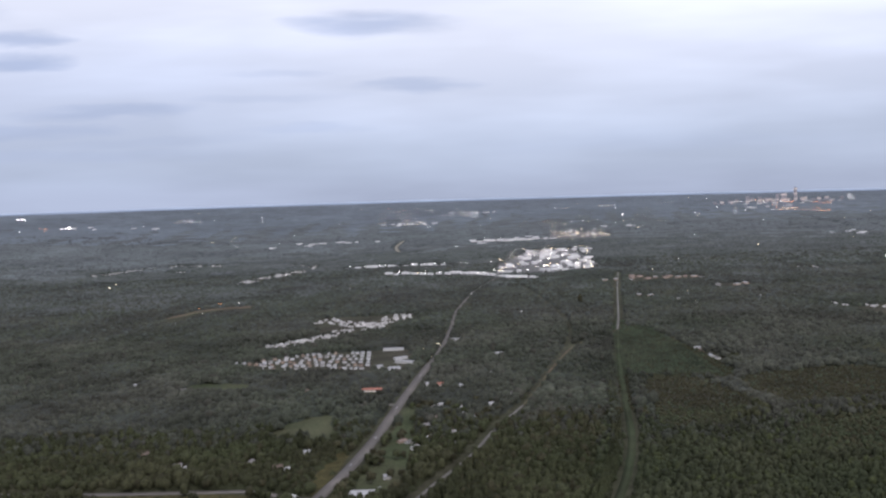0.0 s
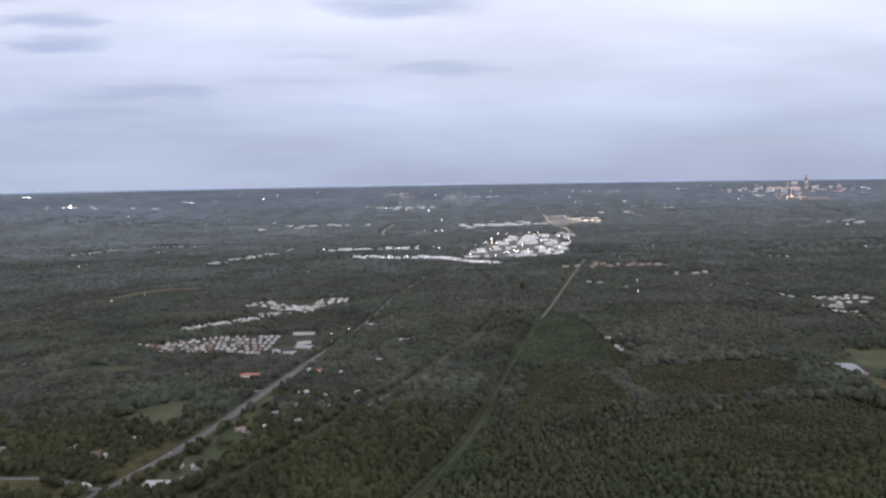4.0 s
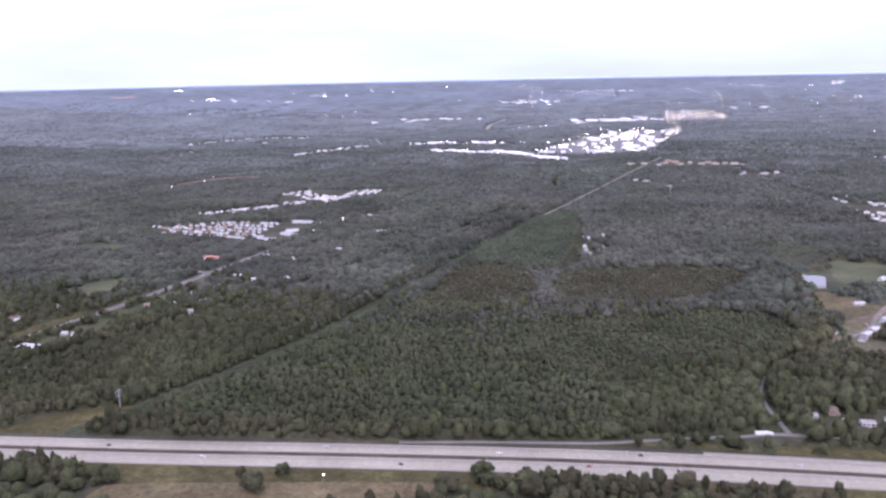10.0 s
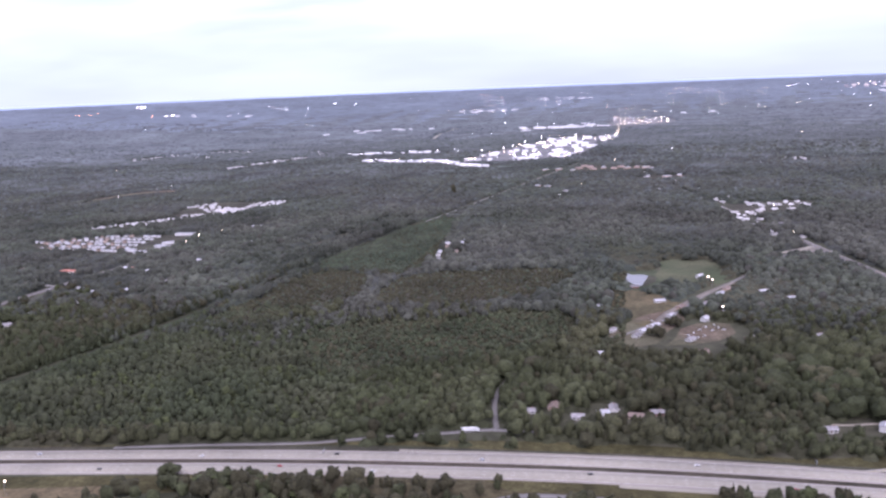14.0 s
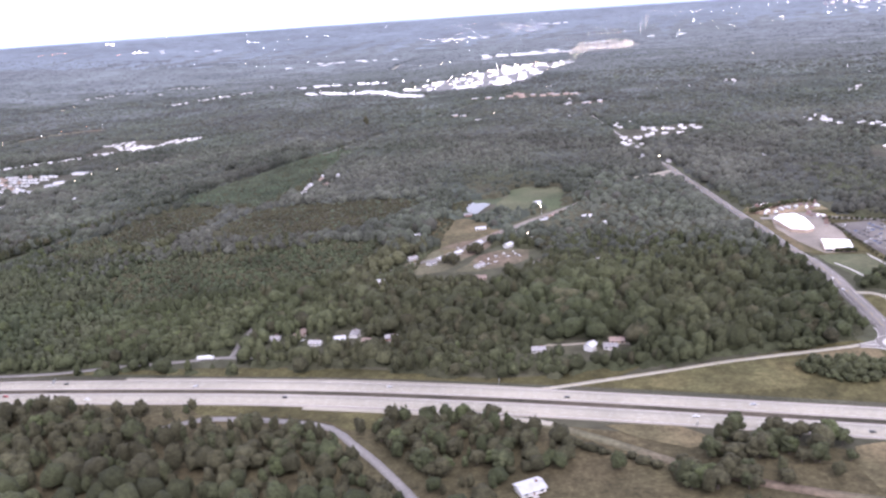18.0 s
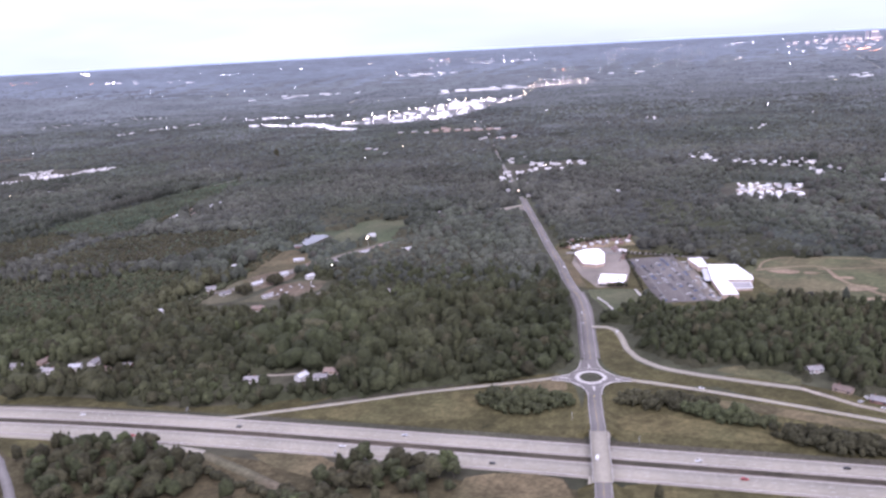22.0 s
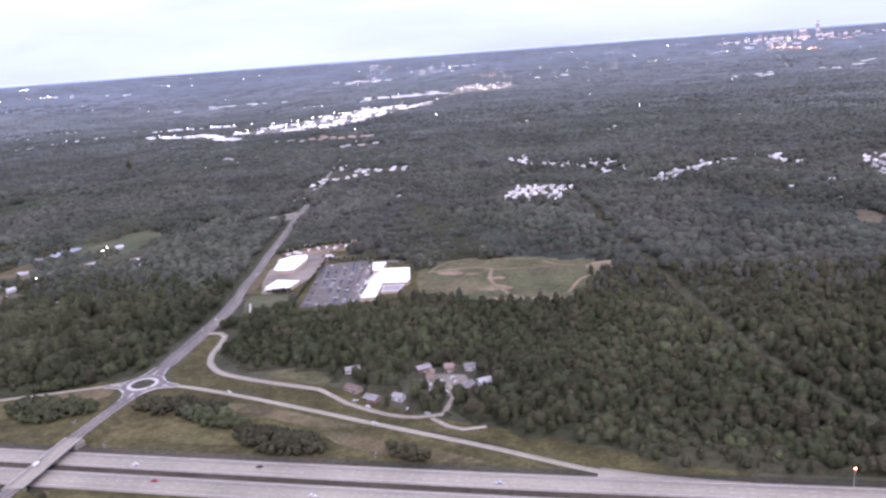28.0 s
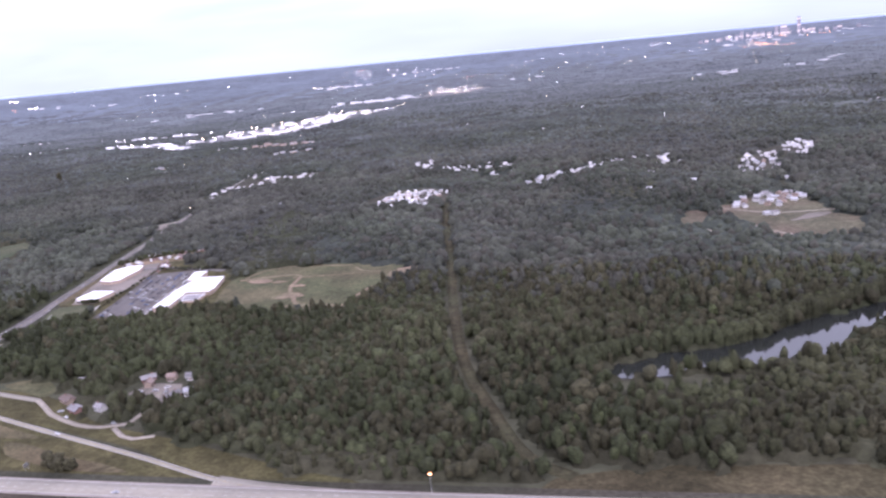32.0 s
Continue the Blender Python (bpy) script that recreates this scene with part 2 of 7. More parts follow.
M = {
    "ground": material("woodland_floor", (0.0458, 0.0478, 0.0297), 0.95, spec=0.1, spread=0.3, scales=(0.006, 0.12), tint=(0.0557, 0.0535, 0.0359), bump=0.8, bump_scale=0.25),
    "grass": material("rough_grass", (0.0610, 0.0545, 0.0250), 0.95, spec=0.1, spread=0.30, scales=(0.04, 0.2, 0.7), tint=(0.0510, 0.0470, 0.0210), bump=0.25, bump_scale=1.2),
    "dry_grass": material("dry_grass", (0.0970, 0.0780, 0.0450), 0.95, spec=0.1, spread=0.26, scales=(0.05, 0.25, 0.8), tint=(0.0720, 0.0630, 0.0350), bump=0.2, bump_scale=1.2),
    "olive": material("olive_grass", (0.0820, 0.0705, 0.0330), 0.95, spec=0.1, spread=0.28, scales=(0.04, 0.2, 0.7), tint=(0.0660, 0.0620, 0.0290), bump=0.25, bump_scale=1.2),
    "meadow": material("green_meadow", (0.0504, 0.0612, 0.0324), 0.95, spec=0.1, spread=0.25, scales=(0.03, 0.5), tint=(0.0684, 0.0702, 0.0414), bump=0.25, bump_scale=1.0),
    "field": material("worn_field", (0.066, 0.070, 0.036), 0.95, spec=0.1, spread=0.28, scales=(0.05, 0.3, 0.9), tint=(0.088, 0.079, 0.045), bump=0.2, bump_scale=1.0),
    "site_earth": material("building_site_earth", (0.084, 0.079, 0.050), 0.95, spec=0.1, spread=0.28, scales=(0.03, 0.2, 0.7), tint=(0.096, 0.074, 0.054), bump=0.2, bump_scale=1.0),
    "path_grass": material("path_grass", (0.0415, 0.0425, 0.0230), 0.95, spec=0.1, spread=0.34, scales=(0.04, 0.3, 0.9), tint=(0.0520, 0.0455, 0.0265), bump=0.4, bump_scale=1.0),
    "dark_grass": material("dark_grass", (0.0500, 0.0440, 0.0240), 0.95, spec=0.1, spread=0.3, scales=(0.04, 0.3, 0.9), tint=(0.0580, 0.0485, 0.0270), bump=0.3, bump_scale=1.0),
    "dirt": material("bare_earth", (0.20, 0.15, 0.105), 0.95, spec=0.1, spread=0.3, scales=(0.05, 0.6), tint=(0.13, 0.115, 0.07), bump=0.2, bump_scale=0.8),
    "scrub": material("low_scrub", (0.0455, 0.0455, 0.0315), 0.95, spec=0.1, spread=0.3, scales=(0.03, 0.7), tint=(0.0520, 0.0475, 0.0355), bump=0.5, bump_scale=1.0),
    "young": material("young_growth", (0.0420, 0.0530, 0.0290), 0.95, spec=0.1, spread=0.3, scales=(0.03, 0.7), tint=(0.0446, 0.0522, 0.0299), bump=0.5, bump_scale=1.0),
    "asphalt": material("asphalt", (0.085, 0.083, 0.085), 0.8, spec=0.35, spread=0.12, scales=(0.05, 0.9), tint=(0.11, 0.105, 0.10)),
    "old_asphalt": material("grey_asphalt", (0.1250, 0.1168, 0.1090), 0.85, spec=0.3, spread=0.12, scales=(0.05, 0.9), tint=(0.1500, 0.1406, 0.1297)),
    "concrete": material("pale_concrete", (0.2400, 0.2210, 0.1770), 0.85, spec=0.25, spread=0.12, scales=(0.03, 0.8), tint=(0.2060, 0.1900, 0.1530)),
    "shoulder": material("worn_concrete", (0.2150, 0.1900, 0.1620), 0.85, spec=0.25, spread=0.14, scales=(0.03, 0.8), tint=(0.1900, 0.1690, 0.1450)),
    "median": material("median_earth", (0.0520, 0.0430, 0.0320), 0.95, spec=0.1, spread=0.3, scales=(0.05, 0.6), tint=(0.0420, 0.0380, 0.0270), bump=0.2, bump_scale=1.0),
    "kerb": material("kerb_concrete", (0.34, 0.325, 0.305), 0.85, spec=0.3, spread=0.12),
    "line": material("road_paint", (0.3600, 0.3528, 0.3384), 0.7, spec=0.3, spread=0.15),
    "yellow_line": material("yellow_road_paint", (0.3000, 0.2280, 0.0720), 0.7, spread=0.15),
    "gravel": material("pale_gravel", (0.27, 0.24, 0.20), 0.95, spec=0.1, spread=0.25, scales=(0.05, 1.0), tint=(0.20, 0.18, 0.14)),
    "wall_white": material("white_siding", (0.52, 0.51, 0.49), 0.75, spread=0.10, per_object=0.12),
    "wall_shop": material("white_shop_front", (0.74, 0.73, 0.72), 0.7, spread=0.08, per_object=0.1),
    "wall_tan": material("tan_brickwork", (0.36, 0.28, 0.22), 0.85, spread=0.15, per_object=0.2),
    "wall_red": material("red_brickwork", (0.20, 0.115, 0.095), 0.85, spread=0.15, per_object=0.15),
    "roof_white": material("white_roof_membrane", (0.80, 0.79, 0.78), 0.7, spread=0.08, per_object=0.06),
    "roof_grey": material("grey_shingles", (0.20, 0.19, 0.19), 0.9, spread=0.18, per_object=0.3),
    "roof_light": material("pale_metal_roof", (0.36, 0.36, 0.37), 0.6, spread=0.12, per_object=0.2),
    "far_roof": material("mixed_roofs", (0.42, 0.41, 0.41), 0.8, spread=0.15, island=0.5, tint=(0.46, 0.43, 0.42)),
    "roof_brown": material("brown_shingles", (0.17, 0.13, 0.11), 0.9, spread=0.18, per_object=0.3),
    "roof_pink": material("pinkish_roof_felt", (0.27, 0.205, 0.20), 0.9, spread=0.15),
    "apron": material("pinkish_paving", (0.1760, 0.1520, 0.1290), 0.9, spec=0.2, spread=0.18, scales=(0.06, 0.8), tint=(0.1300, 0.1150, 0.0960)),
    "roof_red": material("red_tiles", (0.36, 0.15, 0.11), 0.85, spread=0.18),
    "glass": material("window_glass", (0.03, 0.035, 0.04), 0.08, spec=0.6, spread=0.05),
    "door": material("painted_door", (0.16, 0.10, 0.08), 0.6, per_object=0.4),
    "trunk": material("bark", (0.12, 0.10, 0.085), 0.95, spec=0.1, spread=0.25),
    "leaf": material("broadleaf_foliage", (0.0402, 0.0460, 0.0222), 0.85, spec=0.12, spread=0.34, scales=(0.012, 0.8, 1.9), island=0.26, tint=(0.0462, 0.0468, 0.0246), bump=0.9, bump_scale=1.6),
    "leaf_brown": material("brownish_foliage", (0.0455, 0.0428, 0.0240), 0.85, spec=0.12, spread=0.34, scales=(0.02, 0.8, 1.9), island=0.22, tint=(0.0450, 0.0440, 0.0245), bump=0.9, bump_scale=1.6),
    "leaf_bright": material("light_green_foliage", (0.0530, 0.0620, 0.0265), 0.85, spec=0.12, spread=0.34, scales=(0.03, 0.8, 1.9), island=0.22, per_object=0.15, tint=(0.0470, 0.0535, 0.0255), bump=0.9, bump_scale=1.6),
    "pine": material("young_pine_foliage", (0.0392, 0.0468, 0.0248), 0.85, spec=0.12, spread=0.28, scales=(0.02, 0.9, 2.6), island=0.26, tint=(0.0450, 0.0488, 0.0275), bump=0.4, bump_scale=2.2),
    # sheet below the crowns; its darker colour stands for shade between them
    "canopy": material("woodland_canopy", (0.0360, 0.0400, 0.0215), 0.9, spec=0.08, spread=0.34, scales=(0.010, 0.35), tint=(0.0440, 0.0425, 0.0265), bump=1.2, bump_scale=0.6),
    # copy of the near leaf colour, lighter and bluer to imitate haze
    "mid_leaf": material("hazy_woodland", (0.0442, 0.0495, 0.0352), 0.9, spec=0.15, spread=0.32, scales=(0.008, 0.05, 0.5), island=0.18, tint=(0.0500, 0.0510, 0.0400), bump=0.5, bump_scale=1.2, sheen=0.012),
    # darker than mid_leaf: shade between mid-distance crowns painted into the colour
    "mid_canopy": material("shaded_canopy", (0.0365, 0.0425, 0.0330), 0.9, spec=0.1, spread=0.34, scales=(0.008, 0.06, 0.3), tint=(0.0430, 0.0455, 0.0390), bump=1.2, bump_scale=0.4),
    "lot": material("car_park_asphalt", (0.0930, 0.0830, 0.0770), 0.85, spec=0.25, spread=0.16, scales=(0.06, 0.9), tint=(0.1140, 0.1010, 0.0910)),
    # green and brown leaf colours with the same painted haze
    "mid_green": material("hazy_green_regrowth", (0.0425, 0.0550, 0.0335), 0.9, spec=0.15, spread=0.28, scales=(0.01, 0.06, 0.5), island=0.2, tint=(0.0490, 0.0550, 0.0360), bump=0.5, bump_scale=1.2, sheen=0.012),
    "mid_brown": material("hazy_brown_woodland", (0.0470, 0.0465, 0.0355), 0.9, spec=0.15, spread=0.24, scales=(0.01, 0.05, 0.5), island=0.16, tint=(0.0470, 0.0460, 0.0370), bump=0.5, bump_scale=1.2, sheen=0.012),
    # leaf colours lightened and blued by distance, haze put into the colour
    "haze_leaf": material("far_woodland", (0.0525, 0.0600, 0.0520), 0.9, spec=0.15, spread=0.28, scales=(0.004, 0.03, 0.2), island=0.14, tint=(0.0590, 0.0645, 0.0600), bump=0.8, bump_scale=0.2, sheen=0.03),
    "haze_leaf_far": material("haze_tinted_woods", (0.0680, 0.0770, 0.0770), 0.9, spec=0.15, spread=0.28, scales=(0.003, 0.02, 0.1), island=0.12, tint=(0.0760, 0.0840, 0.0870), bump=0.8, bump_scale=0.1, sheen=0.05),
    "haze_leaf_rim": material("haze_blue_woods", (0.0690, 0.0815, 0.0950), 0.9, spec=0.15, spread=0.24, scales=(0.002, 0.012, 0.08), tint=(0.0770, 0.0890, 0.1050), bump=0.8, bump_scale=0.08, sheen=0.09),
    "worn_asphalt": material("worn_asphalt", (0.1112, 0.1016, 0.0959), 0.85, spec=0.3, spread=0.14, scales=(0.05, 0.9), tint=(0.1339, 0.1201, 0.1098)),
    "water": material("still_water", (0.018, 0.020, 0.018), 0.03, spec=0.5, spread=0.05, scales=(0.02, 0.2), bump=0.006, bump_scale=0.5),
    "tyre": material("tyre_rubber", (0.02, 0.02, 0.02), 0.9),
    "steel": material("galvanised_steel", (0.42, 0.43, 0.44), 0.45, metal=0.7),
    "tower": material("pale_facade", (0.33, 0.31, 0.33), 0.6, spread=0.08, scales=(0.02, 0.2), per_object=0.25),
    # glowing steps from land to sky colour, imitating horizon haze
    "haze_low": material("haze_bands", (0.125, 0.150, 0.195), 0.9, spec=0.0, spread=0.05, scales=(0.002, 0.01), emit=0.55),
    "haze_pale": material("pale_haze_band", (0.18, 0.213, 0.275), 0.9, spec=0.0, spread=0.04, scales=(0.002, 0.01), emit=0.55),
    "haze_last": material("palest_haze_band", (0.31, 0.36, 0.45), 0.9, spec=0.0, spread=0.02, scales=(0.002, 0.01), emit=0.58),
    "haze_faint": material("faint_haze_band", (0.24, 0.283, 0.36), 0.9, spec=0.0, spread=0.03, scales=(0.002, 0.01), emit=0.55),
    "lit_window": material("lit_windows", (1.0, 0.86, 0.76), emit=0.12),
    "lamp": material("sodium_lamp", (1.0, 0.80, 0.52), emit=9.0),
    "lamp_white": material("white_lamp", (1.0, 0.93, 0.85), emit=11.0),
    "lamp_red": material("orange_lamp", (1.0, 0.36, 0.14), emit=9.0),
}
for k, c in {"car_white": (0.6, 0.6, 0.59), "car_silver": (0.42, 0.43, 0.45), "car_black": (0.02, 0.02, 0.022), "car_red": (0.32, 0.03, 0.03), "car_blue": (0.05, 0.09, 0.2)}.items():
    M[k] = material(k + "_paint", c, 0.3, spec=0.5, spread=0.04)


# ---- building helpers ----
def terrain(x, y):
    """The height of the ground: a gentle slope, raised far off to fit the camera's horizon."""
    x, y = np.asarray(x, float), np.asarray(y, float)
    a, b = np.clip(x, -900, 1700) / 1000, np.clip(y, 0, 2500) / 1000
    z = -6.7 + 19.3 * a - 2.8 * b - 3.5 * a * a
    # level ground round a pond
    p, q = (x - 1146) * 0.83 + (y - 536) * 0.557, (y - 536) * 0.83 - (x - 1146) * 0.557
    z = z + (7.6 - z) * np.exp(-np.minimum((p / 115) ** 4 + (q / 42) ** 4, 40))
    # bowl-like rise in place of flat land, so the rim meets the horizon
    u = np.clip((np.hypot(x - 520, y - 100) - 2300) / 2600, 0, 1)
    return z + (113 - z) * u * u * (1.5 - 0.5 * u)


def high(x, y):
    return float(terrain(x, y))


def mesh_from(name, verts, faces, mats, soft_shade=False):
    """A mesh from arrays: faces all of one size."""
    verts, faces = np.asarray(verts, np.float32), np.asarray(faces, np.int32)
    me = bpy.data.meshes.new(name)
    me.vertices.add(len(verts))
    me.vertices.foreach_set("co", verts.ravel())
    k = faces.shape[1]
    me.loops.add(faces.size)
    me.loops.foreach_set("vertex_index", faces.ravel())
    me.polygons.add(len(faces))
    me.polygons.foreach_set("loop_start", np.arange(0, faces.size, k, dtype=np.int32))
    me.polygons.foreach_set("loop_total", np.full(len(faces), k, np.int32))
    if soft_shade:
        me.polygons.foreach_set("use_smooth", np.ones(len(faces), bool))
    me.update(calc_edges=True)
    me.materials.append(mats)
    return me


def part(name, bm, mat, parent=None, label=""):
    """Links a bmesh as one mesh object, under a thing or a part."""
    me = bpy.data.meshes.new(name)
    bm.to_mesh(me)
    bm.free()
    me.materials.append(mat)
    ob = new(name, me)
    if parent is not None:
        ob.parent = parent
    if label:
        ob["label"] = label
    return ob


def boxes(*items):
    """A bmesh of boxes (x0, x1, y0, y1, z0, z1)."""
    bm = bmesh.new()
    for x0, x1, y0, y1, z0, z1 in items:
        v = [bm.verts.new((x, y, z)) for z in (z0, z1) for y in (y0, y1) for x in (x0, x1)]
        for f in ((0, 2, 3, 1), (4, 5, 7, 6), (0, 1, 5, 4), (2, 6, 7, 3), (0, 4, 6, 2), (1, 3, 7, 5)):
            bm.faces.new([v[i] for i in f])
    return bm


def prism(outline, z0, z1):
    """A bmesh: an outline in plan raised from z0 to z1."""
    bm = bmesh.new()
    a = [bm.verts.new((x, y, z0)) for x, y in outline]
    b = [bm.verts.new((x, y, z1)) for x, y in outline]
    n = len(a)
    bm.faces.new(b)
    bm.faces.new(a[::-1])
    for i in range(n):
        bm.faces.new((a[i], a[(i + 1) % n], b[(i + 1) % n], b[i]))
    bmesh.ops.recalc_face_normals(bm, faces=bm.faces)
    return bm


def cyl(x, y, z0, z1, r0, r1, n=8, bm=None):
    bm = bm or bmesh.new()
    a = [bm.verts.new((x + r0 * math.cos(6.2832 * i / n), y + r0 * math.sin(6.2832 * i / n), z0)) for i in range(n)]
    b = [bm.verts.new((x + r1 * math.cos(6.2832 * i / n), y + r1 * math.sin(6.2832 * i / n), z1)) for i in range(n)]
    for i in range(n):
        bm.faces.new((a[i], a[(i + 1) % n], b[(i + 1) % n], b[i]))
    bm.faces.new(b)
    bm.faces.new(a[::-1])
    return bm


def smooth(points, step=6.0, closed=False):
    """A Catmull-Rom line through points, in even steps."""
    p = np.array(points, float)
    if closed:
        p = np.vstack([p[-1:], p, p[:2]])
    else:
        p = np.vstack([2 * p[0] - p[1], p, 2 * p[-1] - p[-2]])
    out = []
    for i in range(1, len(p) - 2):
        a, b, c, d = p[i - 1:i + 3]
        n = max(1, int(np.linalg.norm(c - b) / step))
        for t in np.arange(n) / n:
            out.append(0.5 * (2 * b + (c - a) * t + (2 * a - 5 * b + 4 * c - d) * t * t + (3 * b - a - 3 * c + d) * t ** 3))
    if not closed:
        out.append(p[-2])
    return np.array(out)


def sides(line):
    d = np.gradient(line, axis=0)
    d /= np.linalg.norm(d, axis=1, keepdims=True)
    return np.stack([-d[:, 1], d[:, 0]], 1)


def ribbon(name, line, left, right, lift, mat, parent=None, label="", thick=0.0, rise=None, dash=None):
    """A strip along a line, between two offsets to its left, draped on the ground at a lift."""
    n = sides(line)
    a, b = line + n * left, line + n * right
    za, zb = terrain(a[:, 0], a[:, 1]) + lift, terrain(b[:, 0], b[:, 1]) + lift
    if rise is not None:
        r = rise(line[:, 0], line[:, 1])
        za, zb = za + r, zb + r
    k = len(line)
    if thick:
        v = np.vstack([np.c_[a, za], np.c_[b, zb], np.c_[a, za - thick], np.c_[b, zb - thick]])
        i = np.arange(k - 1)
        f = np.vstack([np.c_[i, i + 1, k + i + 1, k + i][:, ::-1], np.c_[i, i + 1, 2 * k + i + 1, 2 * k + i], np.c_[k + i, k + i + 1, 3 * k + i + 1, 3 * k + i][:, ::-1]])
    else:
        v = np.vstack([np.c_[a, za], np.c_[b, zb]])
        i = np.arange(k - 1)
        if dash:
            i = i[(i % dash[1]) < dash[0]]
        f = np.c_[i, k + i, k + i + 1, i + 1]
    ob = new(name, mesh_from(name, v, f, mat))
    if parent is not None:
        ob.parent = parent
    if label:
        ob["label"] = label
    return ob


def patch(name, outline, lift, mat, label, step=10.0, category="ground", round_it=True):
    """A piece of ground cover with a soft outline, draped on the ground."""
    o = smooth(outline, step, True) if round_it else np.array(outline, float)
    bm = bmesh.new()
    vs = [bm.verts.new((x, y, high(x, y) + lift)) for x, y in o]
    es = [bm.edges.new((vs[i], vs[(i + 1) % len(vs)])) for i in range(len(vs))]
    bmesh.ops.triangle_fill(bm, edges=es, use_beauty=True)
    bmesh.ops.recalc_face_normals(bm, faces=bm.faces)
    if sum(f.normal.z for f in bm.faces) < 0:
        bmesh.ops.reverse_faces(bm, faces=bm.faces)
    return tagged(part(name, bm, mat), label, category, kind="structure")


def thing(name, label, category, group=""):
    return tagged(new(name), label, category, group)


# ---- the ground: one sheet out to the horizon ----
def ground_sheet():
    cx, cy = 520.0, 100.0
    rad = np.concatenate([np.arange(0, 1000, 20.0), np.geomspace(1000, 4900, 110)])
    n = 288
    ang = np.arange(n) * 2 * np.pi / n
    r, a = np.meshgrid(rad[1:], ang, indexing="ij")
    x, y = cx + r * np.cos(a), cy + r * np.sin(a)
    z = terrain(x, y)
    v = np.vstack([[[cx, cy, high(cx, cy)]], np.c_[x.ravel(), y.ravel(), z.ravel()]])
    k = len(rad) - 1
    i, j = np.meshgrid(np.arange(k - 1), np.arange(n), indexing="ij")
    i, j = i.ravel(), j.ravel()
    q = lambda i, j: 1 + i * n + (j % n)
    f = np.vstack([np.c_[q(i, j), q(i + 1, j), q(i + 1, j + 1)], np.c_[q(i, j), q(i + 1, j + 1), q(i, j + 1)],
                   np.c_[np.zeros(n, int), q(0, np.arange(n)), q(0, np.arange(n) + 1)]])
    return tagged(new("ground", mesh_from("ground", v, f, M["ground"])), "dark woodland floor, raised far off to fit the horizon", "ground", kind="structure")


ground_sheet()


def haze_bands():
    """Added glowing bands that imitate haze along the horizon, one behind another."""
    n = 720
    a = np.arange(n) * 2 * np.pi / n
    i = np.arange(n)
    j = (i + 1) % n
    for k, (d, up, mat, label) in enumerate(((4887, 118, "haze_low", "plain bluish glowing band standing in for haze"), (4890, 122.5, "haze_pale", "paler glowing haze band behind the first"), (4893, 127, "haze_faint", "faint glowing haze band behind the others"), (4896, 131, "haze_last", "palest glowing haze band under the sky"))):
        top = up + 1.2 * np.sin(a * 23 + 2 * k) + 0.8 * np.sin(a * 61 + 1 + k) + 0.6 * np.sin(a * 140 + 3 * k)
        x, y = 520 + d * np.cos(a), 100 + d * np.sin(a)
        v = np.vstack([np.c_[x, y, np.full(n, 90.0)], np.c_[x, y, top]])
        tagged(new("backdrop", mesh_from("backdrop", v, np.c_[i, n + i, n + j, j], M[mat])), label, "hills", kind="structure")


haze_bands()

# ---- clearings: ground cover ----
CLEAR = []          # outlines kept free of trees


def clearing(name, outline, lift, mat, label, margin=True, **kw):
    if margin:
        CLEAR.append(smooth(outline, 10.0, True))
    return patch(name, outline, lift, M[mat], label, **kw)


VERGE_N = [(560, 424), (600, 432), (679, 465), (716, 480), (724, 470), (730, 440), (731, 419), (700, 420), (640, 422)]
VERGE_E = [(741, 479), (778, 470), (821, 455), (868, 437), (915, 422), (935, 414), (860, 414), (800, 416), (745, 419), (739, 450)]
clearing("verge", VERGE_N, 0.10, "grass", "dry rough grass between ramp and motorway")
clearing("verge", VERGE_E, 0.10, "grass", "dry rough grass between ramp and motorway")
patch("dry_patch", [(622, 430), (640, 446), (656, 453), (680, 455), (687, 442), (684, 432), (668, 428), (654, 424), (638, 424)], 0.2, M["olive"], "patch of olive grass on a verge", step=5)
patch("dry_patch", [(690, 462), (704, 469), (718, 473), (722, 463), (712, 458), (698, 459)], 0.2, M["dry_grass"], "patch of dry tan grass on a verge", step=4)
patch("green_patch", [(834, 436), (848, 434), (866, 427), (884, 423), (900, 417), (880, 417), (860, 421), (842, 427)], 0.2, M["dry_grass"], "patch of dry grass on a verge", step=5)
patch("green_patch", [(743, 436), (752, 444), (764, 443), (780, 438), (796, 432), (806, 425), (788, 424), (764, 427), (746, 429)], 0.2, M["olive"], "patch of olive grass on a verge", step=5)
patch("dry_patch", [(780, 458), (800, 456), (830, 446), (846, 440), (826, 440), (800, 448), (784, 452)], 0.2, M["dry_grass"], "patch of dry tan grass on a verge", step=5)
clearing("verge", [(180, 394), (260, 406), (330, 417), (420, 430), (500, 434), (560, 430), (620, 448), (575, 418), (460, 421), (380, 420), (300, 409), (200, 390)], 0.07, "grass", "rough grass bank north of the motorway")
clearing("verge", [(735, 545), (742, 530), (748, 505), (760, 488), (800, 474), (770, 472), (744, 480), (734, 500), (729, 530)], 0.08, "grass", "rough grass beside a service road")
clearing("verge", [(790, 484), (818, 478), (835, 470), (862, 453), (905, 440), (940, 428), (965, 420), (990, 412), (940, 408), (900, 430), (850, 446), (800, 462), (780, 478)], 0.07, "grass", "dry grass bank along a ramp")
clearing("field", [(820, 649), (832, 675), (870, 681), (909, 677), (943, 665), (949, 643), (935, 627), (928, 596), (917, 580), (890, 574), (856, 580), (838, 588)], 0.10, "field", "open field of worn grass and bare earth")
patch("bare_patch", [(930, 662), (945, 664), (949, 645), (938, 636), (926, 648)], 0.16, M["dirt"], "patch of bare reddish earth in a field", step=6.0)
